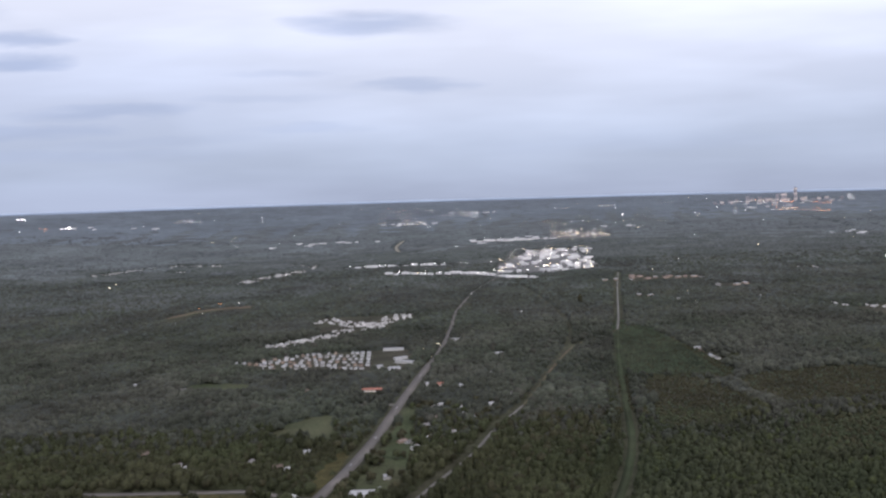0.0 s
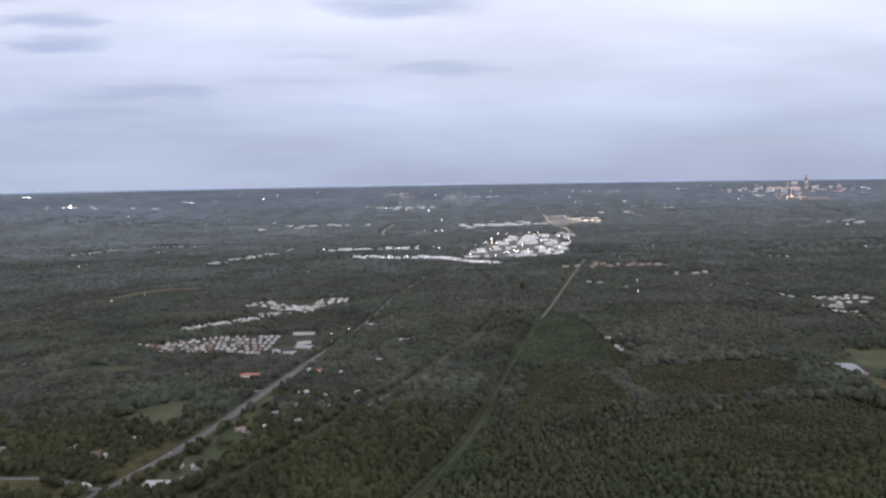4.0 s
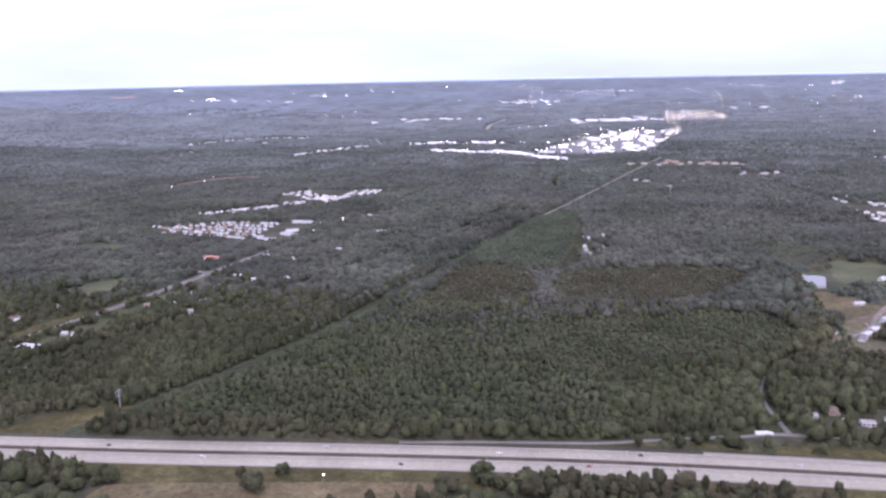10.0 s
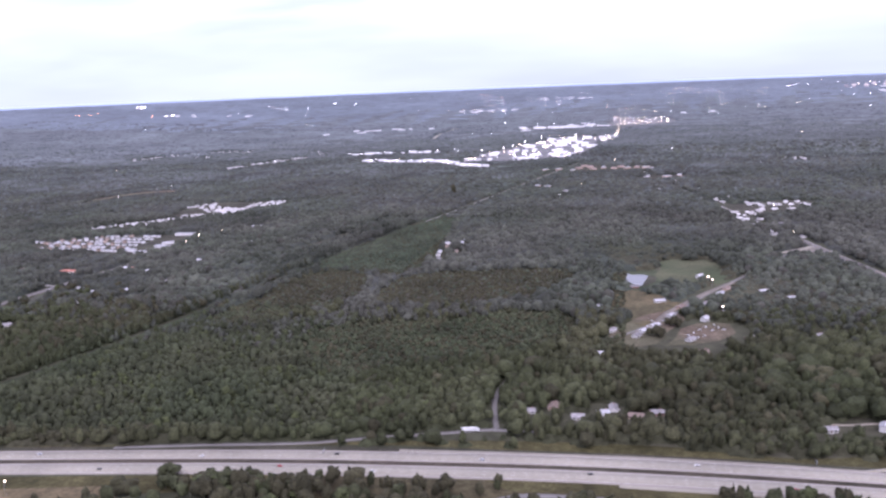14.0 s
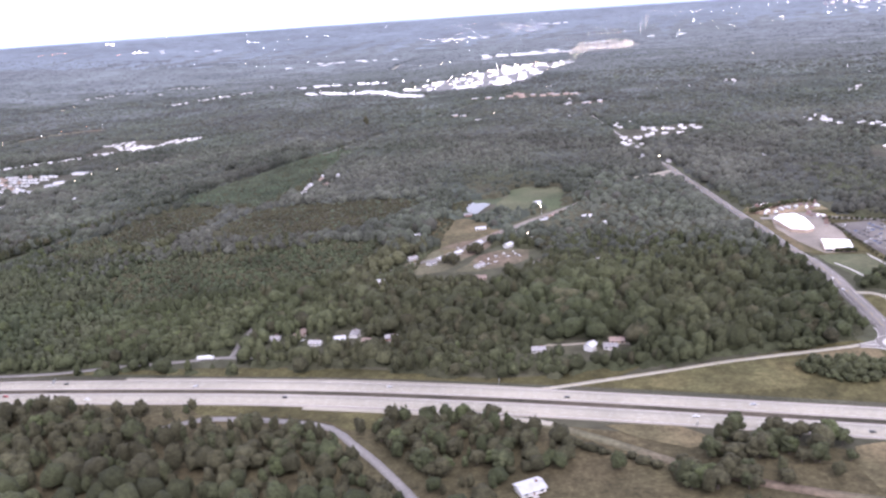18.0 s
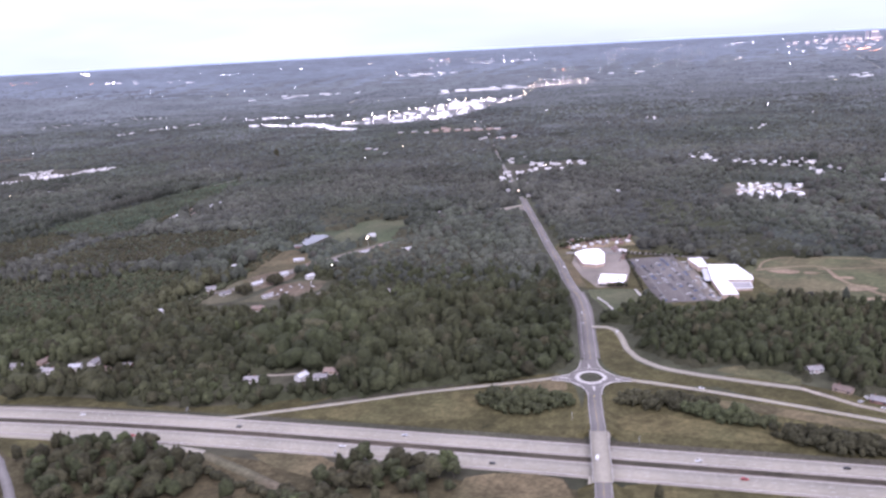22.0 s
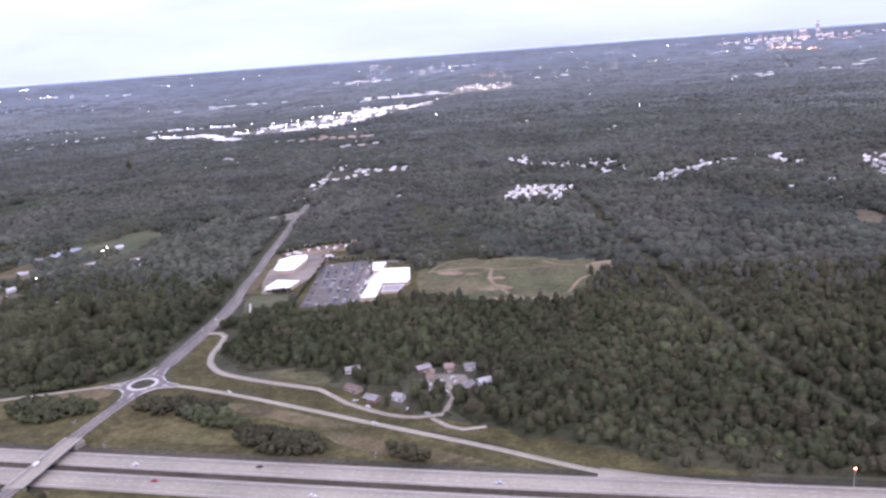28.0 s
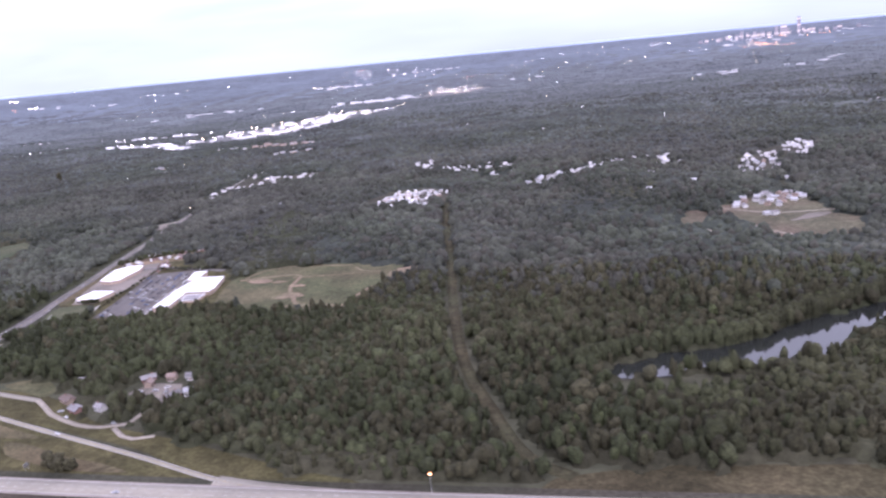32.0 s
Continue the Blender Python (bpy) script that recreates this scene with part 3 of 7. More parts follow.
for o, w in (([(830, 679), (867, 676.5), (895, 674.5)], 0.6), ([(862, 650), (882, 652.5), (905, 654.8), (930, 656), (941, 656)], 0.8), ([(898, 670), (906, 660.5), (916, 658.5)], 0.9), ([(826, 648), (853, 656), (866, 654), (870, 628), (881, 607), (890, 594), (908, 592), (923, 590)], 1.3), ([(946, 641), (934, 638), (924, 626), (918, 601)], 1.0), ([(828, 652), (834, 668), (846, 677)], 0.7)):
    tagged(ribbon("track", smooth(o, 5), w, -w, 0.2, M["dirt"]), "worn earth track across a field", "track", kind="structure")
for cx, cy, rx, ry in ((842, 645, 9, 5), (857, 642, 5, 2.2), (873, 632, 6, 2.4), (844, 600, 7, 2.4), (879, 592, 6, 2.6), (876, 612, 9, 6), (915, 658, 5, 1.2), (922, 586, 3, 1.2)):
    patch("bare_patch", [(cx + rx * (1 + 0.25 * math.sin(5 * a + cx)) * math.cos(a), cy + ry * (1 + 0.25 * math.sin(3 * a + cy)) * math.sin(a)) for a in np.arange(0, 6.28, 0.7)], 0.17, M["dirt"], "patch of bare earth in a field", step=3.0)
clearing("meadow", [(506, 800), (520, 812), (536, 802), (552, 808), (561, 788), (557, 762), (566, 742), (552, 722), (536, 728), (524, 714), (510, 724), (504, 752), (510, 776)], 0.10, "meadow", "mown green meadow among trees")
clearing("meadow", [(463, 696), (493, 700), (518, 670), (525, 657), (512, 632), (499, 608), (482, 622), (466, 656)], 0.10, "dry_grass", "pale dry meadow beside houses")
clearing("young_growth", [(262, 572), (286, 598), (320, 610), (360, 616), (414, 640), (451, 615), (438, 558), (398, 530), (357, 514), (320, 503), (288, 526)], 0.05, "young", "clearing of low young growth")
clearing("scrub", [(172, 602), (178, 660), (183, 716), (208, 757), (250, 744), (268, 690), (262, 640), (240, 617), (207, 590)], 0.05, "scrub", "brown scrub clearing")
clearing("scrub", [(279, 726), (325, 760), (391, 770), (434, 771), (432, 714), (396, 663), (343, 640), (296, 641)], 0.05, "scrub", "brown scrub clearing")
clearing("meadow", [(186, 770), (202, 890), (236, 1020), (266, 1050), (286, 940), (296, 800), (281, 742), (246, 752), (212, 766)], 0.06, "young", "strip of green regrowth")
clearing("meadow", [(-148, 612), (-146, 650), (-126, 671), (-104, 676), (-95, 634), (-92, 596), (-103, 588), (-116, 612), (-130, 603)], 0.10, "meadow", "green field among trees")
clearing("lawn", [(-66, 492), (-36, 488), (-26, 560), (-30, 640), (-22, 700), (-40, 690), (-44, 640), (-58, 560)], 0.06, "meadow", "rough lawns between scattered houses")
clearing("field", [(-262, 506), (-200, 504), (-150, 500), (-112, 486), (-106, 470), (-150, 476), (-200, 484), (-262, 488)], 0.06, "grass", "pale rough field beside a side road")
clearing("lawn", [(-100, 500), (-90, 560), (-75, 600), (-80, 540), (-92, 490)], 0.06, "grass", "rough grass beside a wide road")
clearing("meadow", [(-282, 800), (-278, 818), (-254, 822), (-210, 804), (-206, 774), (-236, 776), (-260, 782)], 0.10, "meadow", "green field among trees")
clearing("meadow", [(1136, 795), (1150, 797), (1160, 816), (1186, 822), (1202, 802), (1212, 778), (1206, 758), (1222, 736), (1216, 706), (1203, 686), (1182, 694), (1166, 684), (1158, 708), (1148, 734), (1134, 762)], 0.10, "site_earth", "open building site of worn earth and grass")
clearing("bare_patch", [(1106, 764), (1114, 780), (1123, 791), (1131, 770), (1124, 742), (1121, 727), (1110, 730)], 0.13, "site_earth", "round patch of bare earth")
patch("bare_patch", [(1176, 737), (1184, 746), (1192, 756), (1206, 757), (1200, 748), (1188, 741)], 0.16, M["apron"], "patch of bare earth on a building site", step=4)
clearing("housing_ground", [(1188, 926), (1184, 960), (1194, 1000), (1218, 1066), (1262, 1126), (1274, 1090), (1246, 1010), (1222, 1015), (1204, 926)], 0.08, "scrub", "yards of a hillside estate")
clearing("meadow", [(1046, 419), (1082, 428), (1129, 430), (1240, 436), (1340, 430), (1340, 412), (1140, 408), (1040, 410)], 0.08, "dark_grass", "dull grass strip beside the motorway")
clearing("meadow", [(588, 362), (606, 368), (626, 360), (634, 350), (660, 340), (650, 322), (600, 326), (572, 340)], 0.08, "dark_grass", "rough dull meadow south of the motorway")
clearing("verge", [(18, 366), (40, 396), (66, 416), (84, 418), (80, 396), (62, 374), (40, 362)], 0.07, "grass", "rough grass at the foot of a corridor")
clearing("verge", [(100, 352), (200, 366), (300, 381), (330, 384), (320, 372), (230, 352), (140, 338)], 0.07, "grass", "dry grass bank south of the motorway")
patch("verge", [(747, 390), (800, 392), (860, 394), (940, 394), (1000, 392), (1000, 352), (900, 344), (800, 340), (756, 344), (748, 366)], 0.06, M["grass"], "dry rough grass east of an overpass")
patch("dry_patch", [(750, 386), (770, 389), (800, 388), (812, 380), (790, 372), (764, 370), (752, 376)], 0.16, M["olive"], "patch of olive grass on a verge", step=5)
patch("rough_ground", [(325, 384), (390, 390), (450, 396), (540, 397), (600, 391), (640, 388), (690, 386), (734, 384), (736, 352), (700, 330), (640, 312), (560, 308), (440, 318), (330, 330)], 0.06, M["dark_grass"], "rough dull grass among trees south of the motorway")
clearing("dry_verge", [(120, 336), (180, 350), (240, 362), (268, 366), (272, 352), (240, 338), (180, 324), (130, 318)], 0.10, "dry_grass", "dry tan grass south of the motorway")
CLEAR.append(np.array([(462, 556), (500, 548), (532, 558), (560, 584), (560, 616), (520, 630), (480, 604)], float))
clearing("yard", [(516, 606), (534, 622), (548, 619), (550, 600), (538, 584), (522, 574), (506, 572), (512, 588)], 0.11, "site_earth", "brownish worn yard with parked vehicles")
clearing("yard", [(476, 604), (491, 632), (514, 648), (520, 626), (508, 600), (500, 574), (478, 566), (466, 570)], 0.10, "site_earth", "worn brownish ground between houses")
clearing("bare_patch", [(616, 838), (634, 854), (650, 868), (655, 850), (656, 832), (640, 828), (626, 832)], 0.12, "apron", "bare earth at a road junction")
clearing("verge", [(692, 388), (726, 391), (730, 364), (712, 356), (694, 360)], 0.22, "dry_grass", "dry tan grass beside an overpass")
clearing("verge", [(606, 394), (634, 396), (650, 386), (636, 381), (618, 386)], 0.22, "dry_grass", "dry tan grass beside a slip road")
clearing("building_plot", [(830, 880), (838, 950), (884, 965), (915, 905), (905, 872), (876, 850), (852, 856)], 0.09, "scrub", "worn scrubby ground of a mobile home park")
clearing("lot", [(694, 708), (706, 728), (726, 738), (748, 740), (757, 700), (790, 680), (812, 662), (838, 600), (806, 585), (765, 577), (748, 606), (722, 606), (708, 650)], 0.09, "grass", "worn grass round a shopping site")
patch("apron", [(711, 700), (728, 706), (744, 702), (749, 660), (748, 636), (746, 611), (729, 609), (718, 634), (710, 664)], 0.13, M["apron"], "pinkish paved apron round two stores", round_it=False)
patch("dry_patch", [(696, 708), (705, 700), (711, 668), (718, 630), (723, 611), (717, 610), (710, 640), (704, 668)], 0.12, M["dry_grass"], "dry tan grass between a road and a store", step=4)
clearing("grass_plot", [(724, 604), (752, 606), (759, 588), (742, 560), (732, 578)], 0.13, "meadow", "grass plot beside a store")
clearing("housing_ground", [(-236, 922), (-170, 955), (-88, 954), (-48, 950), (-44, 840), (-84, 842), (-150, 858), (-220, 866), (-262, 900)], 0.08, "scrub", "yards of a housing estate")
clearing("housing_ground", [(-245, 1000), (-235, 1030), (-165, 1085), (-150, 1060), (-200, 1010)], 0.08, "scrub", "yards of a housing estate")
clearing("housing_ground", [(-210, 1235), (-150, 1240), (-60, 1245), (-56, 1215), (-100, 1110), (-165, 1085), (-190, 1110)], 0.08, "scrub", "yards of a housing estate")
clearing("site", [(-500, 1300), (-470, 1388), (-440, 1418), (-358, 1436), (-362, 1408), (-430, 1392), (-470, 1330)], 0.08, "site_earth", "building site with a track")
clearing("retail_ground", [(-275, 2040), (-250, 2090), (-100, 2092), (20, 2050), (10, 2015), (-110, 2040)], 0.4, "asphalt", "dark paved ground of a retail strip", step=40)
clearing("retail_ground", [(-155, 1845), (-130, 1880), (30, 1830), (130, 1770), (205, 1680), (180, 1632), (90, 1730), (-30, 1790)], 0.4, "asphalt", "dark paved ground of a retail strip", step=40)
clearing("retail_ground", [(140, 1800), (130, 1960), (200, 2200), (280, 2420), (400, 2420), (395, 2150), (385, 1900), (330, 1800), (230, 1745)], 0.4, "asphalt", "dark paved ground of a retail district", step=60)
clearing("retail_ground", [(420, 2780), (425, 3040), (620, 3050), (640, 2960), (600, 2790)], 0.6, "asphalt", "paved ground of a distribution yard", step=80)
clearing("retail_ground", [(110, 2780), (130, 2880), (380, 2900), (390, 2800)], 0.6, "old_asphalt", "paved ground of a distribution yard", step=80)
clearing("works_ground", [(372, 1500), (380, 1600), (412, 1640), (440, 1600), (470, 1590), (520, 1600), (532, 1540), (470, 1510), (420, 1520)], 0.3, "scrub", "worn ground of a works yard", step=20)
clearing("works_ground", [(492, 1385), (500, 1430), (540, 1445), (575, 1430), (570, 1395), (530, 1380)], 0.3, "scrub", "worn ground of a works yard", step=20)
clearing("housing_ground", [(600, 1030), (596, 1110), (700, 1150), (700, 1090), (640, 1040)], 0.1, "scrub", "yards of roadside houses")


def pond(outline, label):
    CLEAR.append(smooth(outline, 6, True))
    patch("pond_bank", [(x, y) for x, y in outline], 0.05, M["scrub"], "muddy bank of a pond")
    c = np.mean(outline, axis=0)
    inner = [tuple(c + (np.array(p) - c) * 0.96) for p in outline]
    z = min(high(*p) for p in inner)
    o = smooth(inner, 4.0, True)
    bm = bmesh.new()
    vs = [bm.verts.new((x, y, z + 0.5)) for x, y in o]
    es = [bm.edges.new((vs[i], vs[(i + 1) % len(vs)])) for i in range(len(vs))]
    bmesh.ops.triangle_fill(bm, edges=es, use_beauty=True)
    bmesh.ops.recalc_face_normals(bm, faces=bm.faces)
    tagged(part("water", bm, M["water"]), label, "pond", kind="structure")


CLEAR.append(np.array([(798, 592), (836, 602), (839, 586), (822, 577), (802, 578)], float))
pond([(1058, 492), (1066, 510), (1089, 519), (1114, 527), (1138, 548), (1160, 565), (1188, 580), (1230, 596), (1236, 580), (1190, 560), (1170, 545), (1156, 522), (1136, 510), (1118, 500), (1098, 499), (1078, 492)], "long dark pond reflecting the sky among trees")
CLEAR.append(np.array([(1052, 492), (1078, 489), (1100, 495), (1122, 498), (1112, 486), (1082, 476), (1056, 480)], float))
# clearing widened southward so the pond shows from the camera
clearing("pond_margin", [(466, 745), (476, 764), (504, 770), (514, 745), (510, 712), (488, 702), (470, 715)], 0.04, "young", "low growth in a gap cut to show a small pond")
pond([(471, 757), (477, 766), (485, 751), (491.5, 753), (499, 749), (505, 744), (504, 729), (494, 715), (484, 723), (478, 742)], "small pale pond reflecting the sky")

# ---- roads ----
ROADS = []          # lines and half widths kept free of trees


def road(name, points, width, mat, label, lift=0.25, lines=True, margin=3.0, rise=None, step=6.0, edge="line"):
    """A road with its slab, edge lines and dashed middle line."""
    line = smooth(points, step)
    ROADS.append((line, width / 2 + margin))
    ob = tagged(ribbon(name, line, width / 2, -width / 2, lift, M[mat], thick=0.4, rise=rise), label, "road", kind="structure")
    if lines:
        for s in (1, -1):
            ribbon("edge_line", line, s * (width / 2 - 0.2) + 0.07, s * (width / 2 - 0.2) - 0.07, lift + 0.02, M[edge], ob, rise=rise)
        ribbon("middle_line", line, 0.06, -0.06, lift + 0.02, M["yellow_line"], ob, rise=rise)
    return ob


MEDIAN = [(-60, 346), (60, 361), (130, 370), (212, 382), (316, 396), (400, 404), (467, 408.5), (530, 410), (600, 409.3), (700, 406), (780, 403.2), (850, 401), (940, 399), (1100, 398), (1300, 400), (1500, 405)]
hw = smooth(MEDIAN, 6.0)
ROADS.append((hw, 16.0))
for name, a, b in (("westbound_carriageway", 11.2, 1.7), ("eastbound_carriageway", -1.7, -12.2)):
    ob = tagged(ribbon(name, hw, a, b, 0.3, M["concrete"], thick=0.5), "pale concrete motorway carriageway with lane lines", "road", kind="structure")
    lo, hi = min(a, b), max(a, b)
    for o in (lo + 1.3, hi - 1.1):
        ribbon("edge_line", hw, o + 0.1, o - 0.1, 0.32, M["line"], ob)
    for q in (1 / 3, 2 / 3):
        o = lo + 1.3 + (hi - lo - 2.4) * q
        fine = smooth(MEDIAN, 2.0)
        ribbon("lane_line", fine, o + 0.08, o - 0.08, 0.32, M["line"], ob, dash=(1, 3))
    for o, w in ((lo + 0.6, 0.6), (hi - 0.5, 0.5)):
        ribbon("shoulder", hw, o + w, o - w, 0.315, M["shoulder"], ob, "slightly darker concrete shoulder")
tagged(ribbon("verge_strip", hw, 15.2, 11.3, 0.19, M["scrub"]), "dark grassy edge of the motorway", "verge", kind="structure")
tagged(ribbon("median", hw, 1.7, -1.7, 0.22, M["median"]), "dark grassy strip between carriageways", "median", kind="structure")

def bridge_rise(x, y):
    """The road climbs from the roundabout to the overpass."""
    y = np.asarray(y, float)
    u = np.clip((474 - y) / 62, 0, 1)
    return 2.8 * u * u * (3 - 2 * u) * np.clip((y - 250) / 110, 0, 1)


MAIN = [(733, 466), (734.2, 452), (735.4, 437), (736.9, 422), (738.5, 402), (739.8, 386), (741, 366), (744, 320), (752, 240), (770, 120), (800, -60)]
NORTH = [(731.3, 486), (730.4, 496), (729.1, 510), (727.5, 526), (725.9, 542), (723.4, 566), (719.9, 587), (716.3, 601), (708.8, 628.5), (702.1, 661), (690.1, 707.6), (677, 764), (660.4, 832), (652, 868), (646, 895)]
main = road("overpass_road", MAIN, 5.8, "worn_asphalt", "two-lane road climbing to an overpass", lines=True, rise=bridge_rise, margin=5.0, step=3.0)
road("north_road", NORTH, 6.2, "worn_asphalt", "grey asphalt road through woodland", margin=6.5)
road("far_road", [(646, 893), (642, 908), (614, 1024), (573, 1192), (510, 1481), (455, 1700), (400, 1900)], 4.0, "old_asphalt", "grey road running on through trees", margin=0.4)
road("turn_lane", [(730.2, 498), (726.2, 538), (723, 570), (717, 599)], 9.2, "worn_asphalt", "widened road near the roundabout", lift=0.22, lines=False, margin=5)
road("slip_road", [(724, 479), (712, 473), (695.5, 467), (679, 461.3), (655, 452.6), (633, 443), (600, 429.5), (575, 420), (545, 417)], 2.4, "concrete", "pale concrete slip road", margin=4.0)
road("slip_road", [(739, 478), (747, 475.4), (760, 472.6), (788, 464.5), (821, 453.5), (850, 443.5), (898, 427.5), (940, 412.5), (980, 405)], 2.4, "concrete", "pale concrete slip road", margin=4.0)
road("merge_lane", [(380, 414.5), (440, 418.5), (500, 421.2), (545, 421.4), (578, 420.4)], 3.2, "concrete", "pale concrete merging lane", margin=2.0, lines=False, lift=0.28)
road("merge_lane", [(480, 396.2), (530, 396.4), (570, 395.2), (586, 392.6)], 3.4, "concrete", "pale concrete exit lane", margin=2.0, lines=False, lift=0.28)
road("merge_lane", [(936, 413), (960, 409), (1000, 406), (1080, 405)], 6.0, "concrete", "pale concrete merging lane", margin=4.0, lines=False, lift=0.27)
road("slip_road", [(545, 399), (580, 393), (594, 388.4), (604, 384), (616, 378.4), (629, 372), (641, 367), (655, 363), (677, 358.5), (705, 355), (738, 350)], 4.4, "site_earth", "worn brownish slip road south of the motorway", margin=5.5, lines=False)
road("service_road", [(729, 541), (736.6, 540.8), (741, 537), (744.5, 525.5), (747.2, 511), (751.7, 501), (761.4, 490.8), (774, 485), (794, 479), (818, 473)], 3.2, "concrete", "pale curving service road", margin=2.5, lines=False)
road("lane", [(818, 473), (826, 467), (835, 460), (855, 450.6), (867.4, 449), (877, 452)], 2.4, "gravel", "pale gravel lane past houses", margin=1.5, lines=False)
patch("bare_patch", [(786, 489), (797, 495), (809, 492), (820, 482), (819, 476), (801, 482)], 0.12, M["field"], "worn earth bank beside a lane", step=5)
CLEAR.append(np.array([(786, 489), (797, 496), (811, 494), (822, 482), (819, 474), (801, 480)], float))
CLEAR.append(np.array([(728, 548), (745, 548), (752, 530), (757, 508), (774, 494), (800, 488), (826, 480), (836, 466), (800, 458), (742, 480)], float))
clearing("yard", [(858, 480), (864, 490), (879, 489), (884, 478), (878, 468), (868, 468)], 0.11, "apron", "pinkish worn yard between houses")
road("lane", [(877, 452), (877.5, 460), (878, 468), (873, 480)], 2.2, "gravel", "pale gravel drive to a yard", margin=1.2, lines=False)
road("lane", [(873, 448.4), (881, 442), (887, 440), (895, 442.5)], 2.0, "gravel", "pale gravel lane past houses", margin=2.0, lines=False)
road("frontage_road", [(238, 400), (286, 409), (332, 416.5), (363, 426), (398, 435.5), (418, 441.5), (440, 441), (470, 446)], 2.8, "old_asphalt", "grey frontage road", margin=2.0, lines=False)
road("side_road", [(421, 443), (416, 465), (414, 486), (417, 506), (426, 524), (447, 556), (470, 582), (488, 600), (511, 634), (536, 684), (562, 728), (600, 790), (630, 846)], 2.8, "old_asphalt", "narrow grey lane through trees", margin=1.6, lines=False)
road("village_road", [(488, 596), (500, 616), (511, 644), (537, 690), (563, 728)], 4.4, "apron", "pinkish worn village road", margin=5.5, lines=False, lift=0.27)
road("drive", [(560, 468), (580, 466), (598, 470), (615, 470)], 1.8, "gravel", "pale gravel drive", margin=1.0, lines=False)
SOUTH = [(424, 372), (440, 382), (459, 384), (477, 384), (498, 381), (512, 370), (525, 359), (541, 343), (556, 326), (572, 306)]
road("south_road", SOUTH, 3.6, "old_asphalt", "grey lane south of the motorway", margin=4.5, lines=False)
clearing("verge", [(424, 394), (470, 397), (520, 397), (516, 382), (506, 380), (496, 386), (460, 388), (436, 386)], 0.08, "grass", "rough grass between lane and motorway")
road("west_road", [(-100, 440), (-88, 485), (-74, 535), (-59, 612), (-48, 690), (-34, 785), (-20, 870)], 9.0, "worn_asphalt", "wide grey road through scattered suburbs", margin=3.5, lines=False)
road("far_road", [(-20, 870), (-10, 935), (5, 1074), (18, 1252), (60, 1500), (120, 1720)], 6.0, "worn_asphalt", "grey road running on through suburbs", margin=1.0, lines=False)
road("cross_road", [(-330, 520), (-241, 511), (-172, 506), (-136, 503), (-109, 490), (-88, 482)], 5.0, "worn_asphalt", "grey side road meeting the main road", margin=3.0, lines=False)
road("side_street", [(-48, 700), (-75, 706), (-110, 700)], 5.0, "old_asphalt", "short side street", margin=2.0, lines=False)
road("junction_road", [(649, 864), (636, 850), (620, 838), (596, 826)], 5.0, "concrete", "pale side road at a junction", margin=3.0, lines=False)
road("railway_track", [(-40, 440), (-25, 472), (-13, 498), (15, 554), (36, 611), (67, 680)], 2.6, "old_asphalt", "grey gravel rail bed", margin=6.0, lines=False)
road("railway_track", [(67, 680), (90, 746), (111, 812), (147, 909), (174, 954), (209, 991), (231, 1024)], 2.2, "site_earth", "dull gravel rail bed between trees", margin=4.6, lines=False)
road("corridor_track", [(62, 377), (78, 406), (94, 440), (106, 468), (122, 512), (141, 580), (162, 690), (191, 840), (230, 1020), (272, 1200), (330, 1460), (386, 1700)], 6.0, "young", "grassy strip along a cleared corridor", margin=3.0, lines=False, lift=0.15)
road("corridor_lane", [(231, 1024), (252, 1110), (272, 1200), (330, 1460), (386, 1700)], 2.8, "old_asphalt", "pale gravel lane along a cleared corridor", margin=8.0, lines=False, lift=0.3)
road("cut_path", [(904, 891), (917, 862), (942, 754), (958, 690), (980, 590), (1001, 510), (1020, 464), (1036, 432), (1052, 420)], 5.4, "path_grass", "grassy cut path through woodland", margin=2.6, lines=False, lift=0.15)
# scrub strip laid where the shade of trees shows as a dark line
road("creek_gap", [(120, 840), (146, 925), (165, 1010), (173, 1077), (177, 1160), (175, 1235), (165, 1411), (150, 1560)], 2.0, "scrub", "scrub strip in a gap shaded by trees", margin=3.6, lines=False, lift=0.1)
road("far_street", [(1500, 2800), (1550, 3150), (1600, 3500)], 8.0, "concrete", "pale far street", margin=4, lines=False, step=40, lift=0.8)
road("far_street", [(-150, 2550), (-175, 2750), (-160, 3000)], 10.0, "concrete", "pale far street", margin=8, lines=False, step=40, lift=0.8)
road("site_track", [(1116, 738), (1124, 722), (1134, 705)], 3.0, "gravel", "grey site track", margin=2, lines=False)
road("site_track", [(1137, 790), (1166, 766), (1190, 763), (1214, 766)], 1.8, "gravel", "pale gravel site track", margin=1, lines=False)
road("site_track", [(1150, 736), (1161, 712), (1180, 694), (1204, 688)], 2.2, "gravel", "curved gravel site track", margin=1, lines=False)

# ---- roundabout and overpass ----
RX, RY = 731.5, 476.0
CLEAR.append(np.array([(RX + 17 * math.cos(a), RY + 17 * math.sin(a)) for a in np.arange(0, 6.28, 0.3)]))
rz = high(RX, RY)


def ring(name, r0, r1, z0, z1, mat, parent, label=""):
    n = 48
    bm = bmesh.new()
    rows = []
    for r, z in ((r0, z0), (r0, z1), (r1, z1), (r1, z0)):
        rows.append([bm.verts.new((RX + r * math.cos(6.28319 * i / n), RY + r * math.sin(6.28319 * i / n), rz + z)) for i in range(n)])
    for a, b in zip(rows[:-1], rows[1:]):
        for i in range(n):
            bm.faces.new((a[i], a[(i + 1) % n], b[(i + 1) % n], b[i]))
    return part(name, bm, M[mat], parent, label)


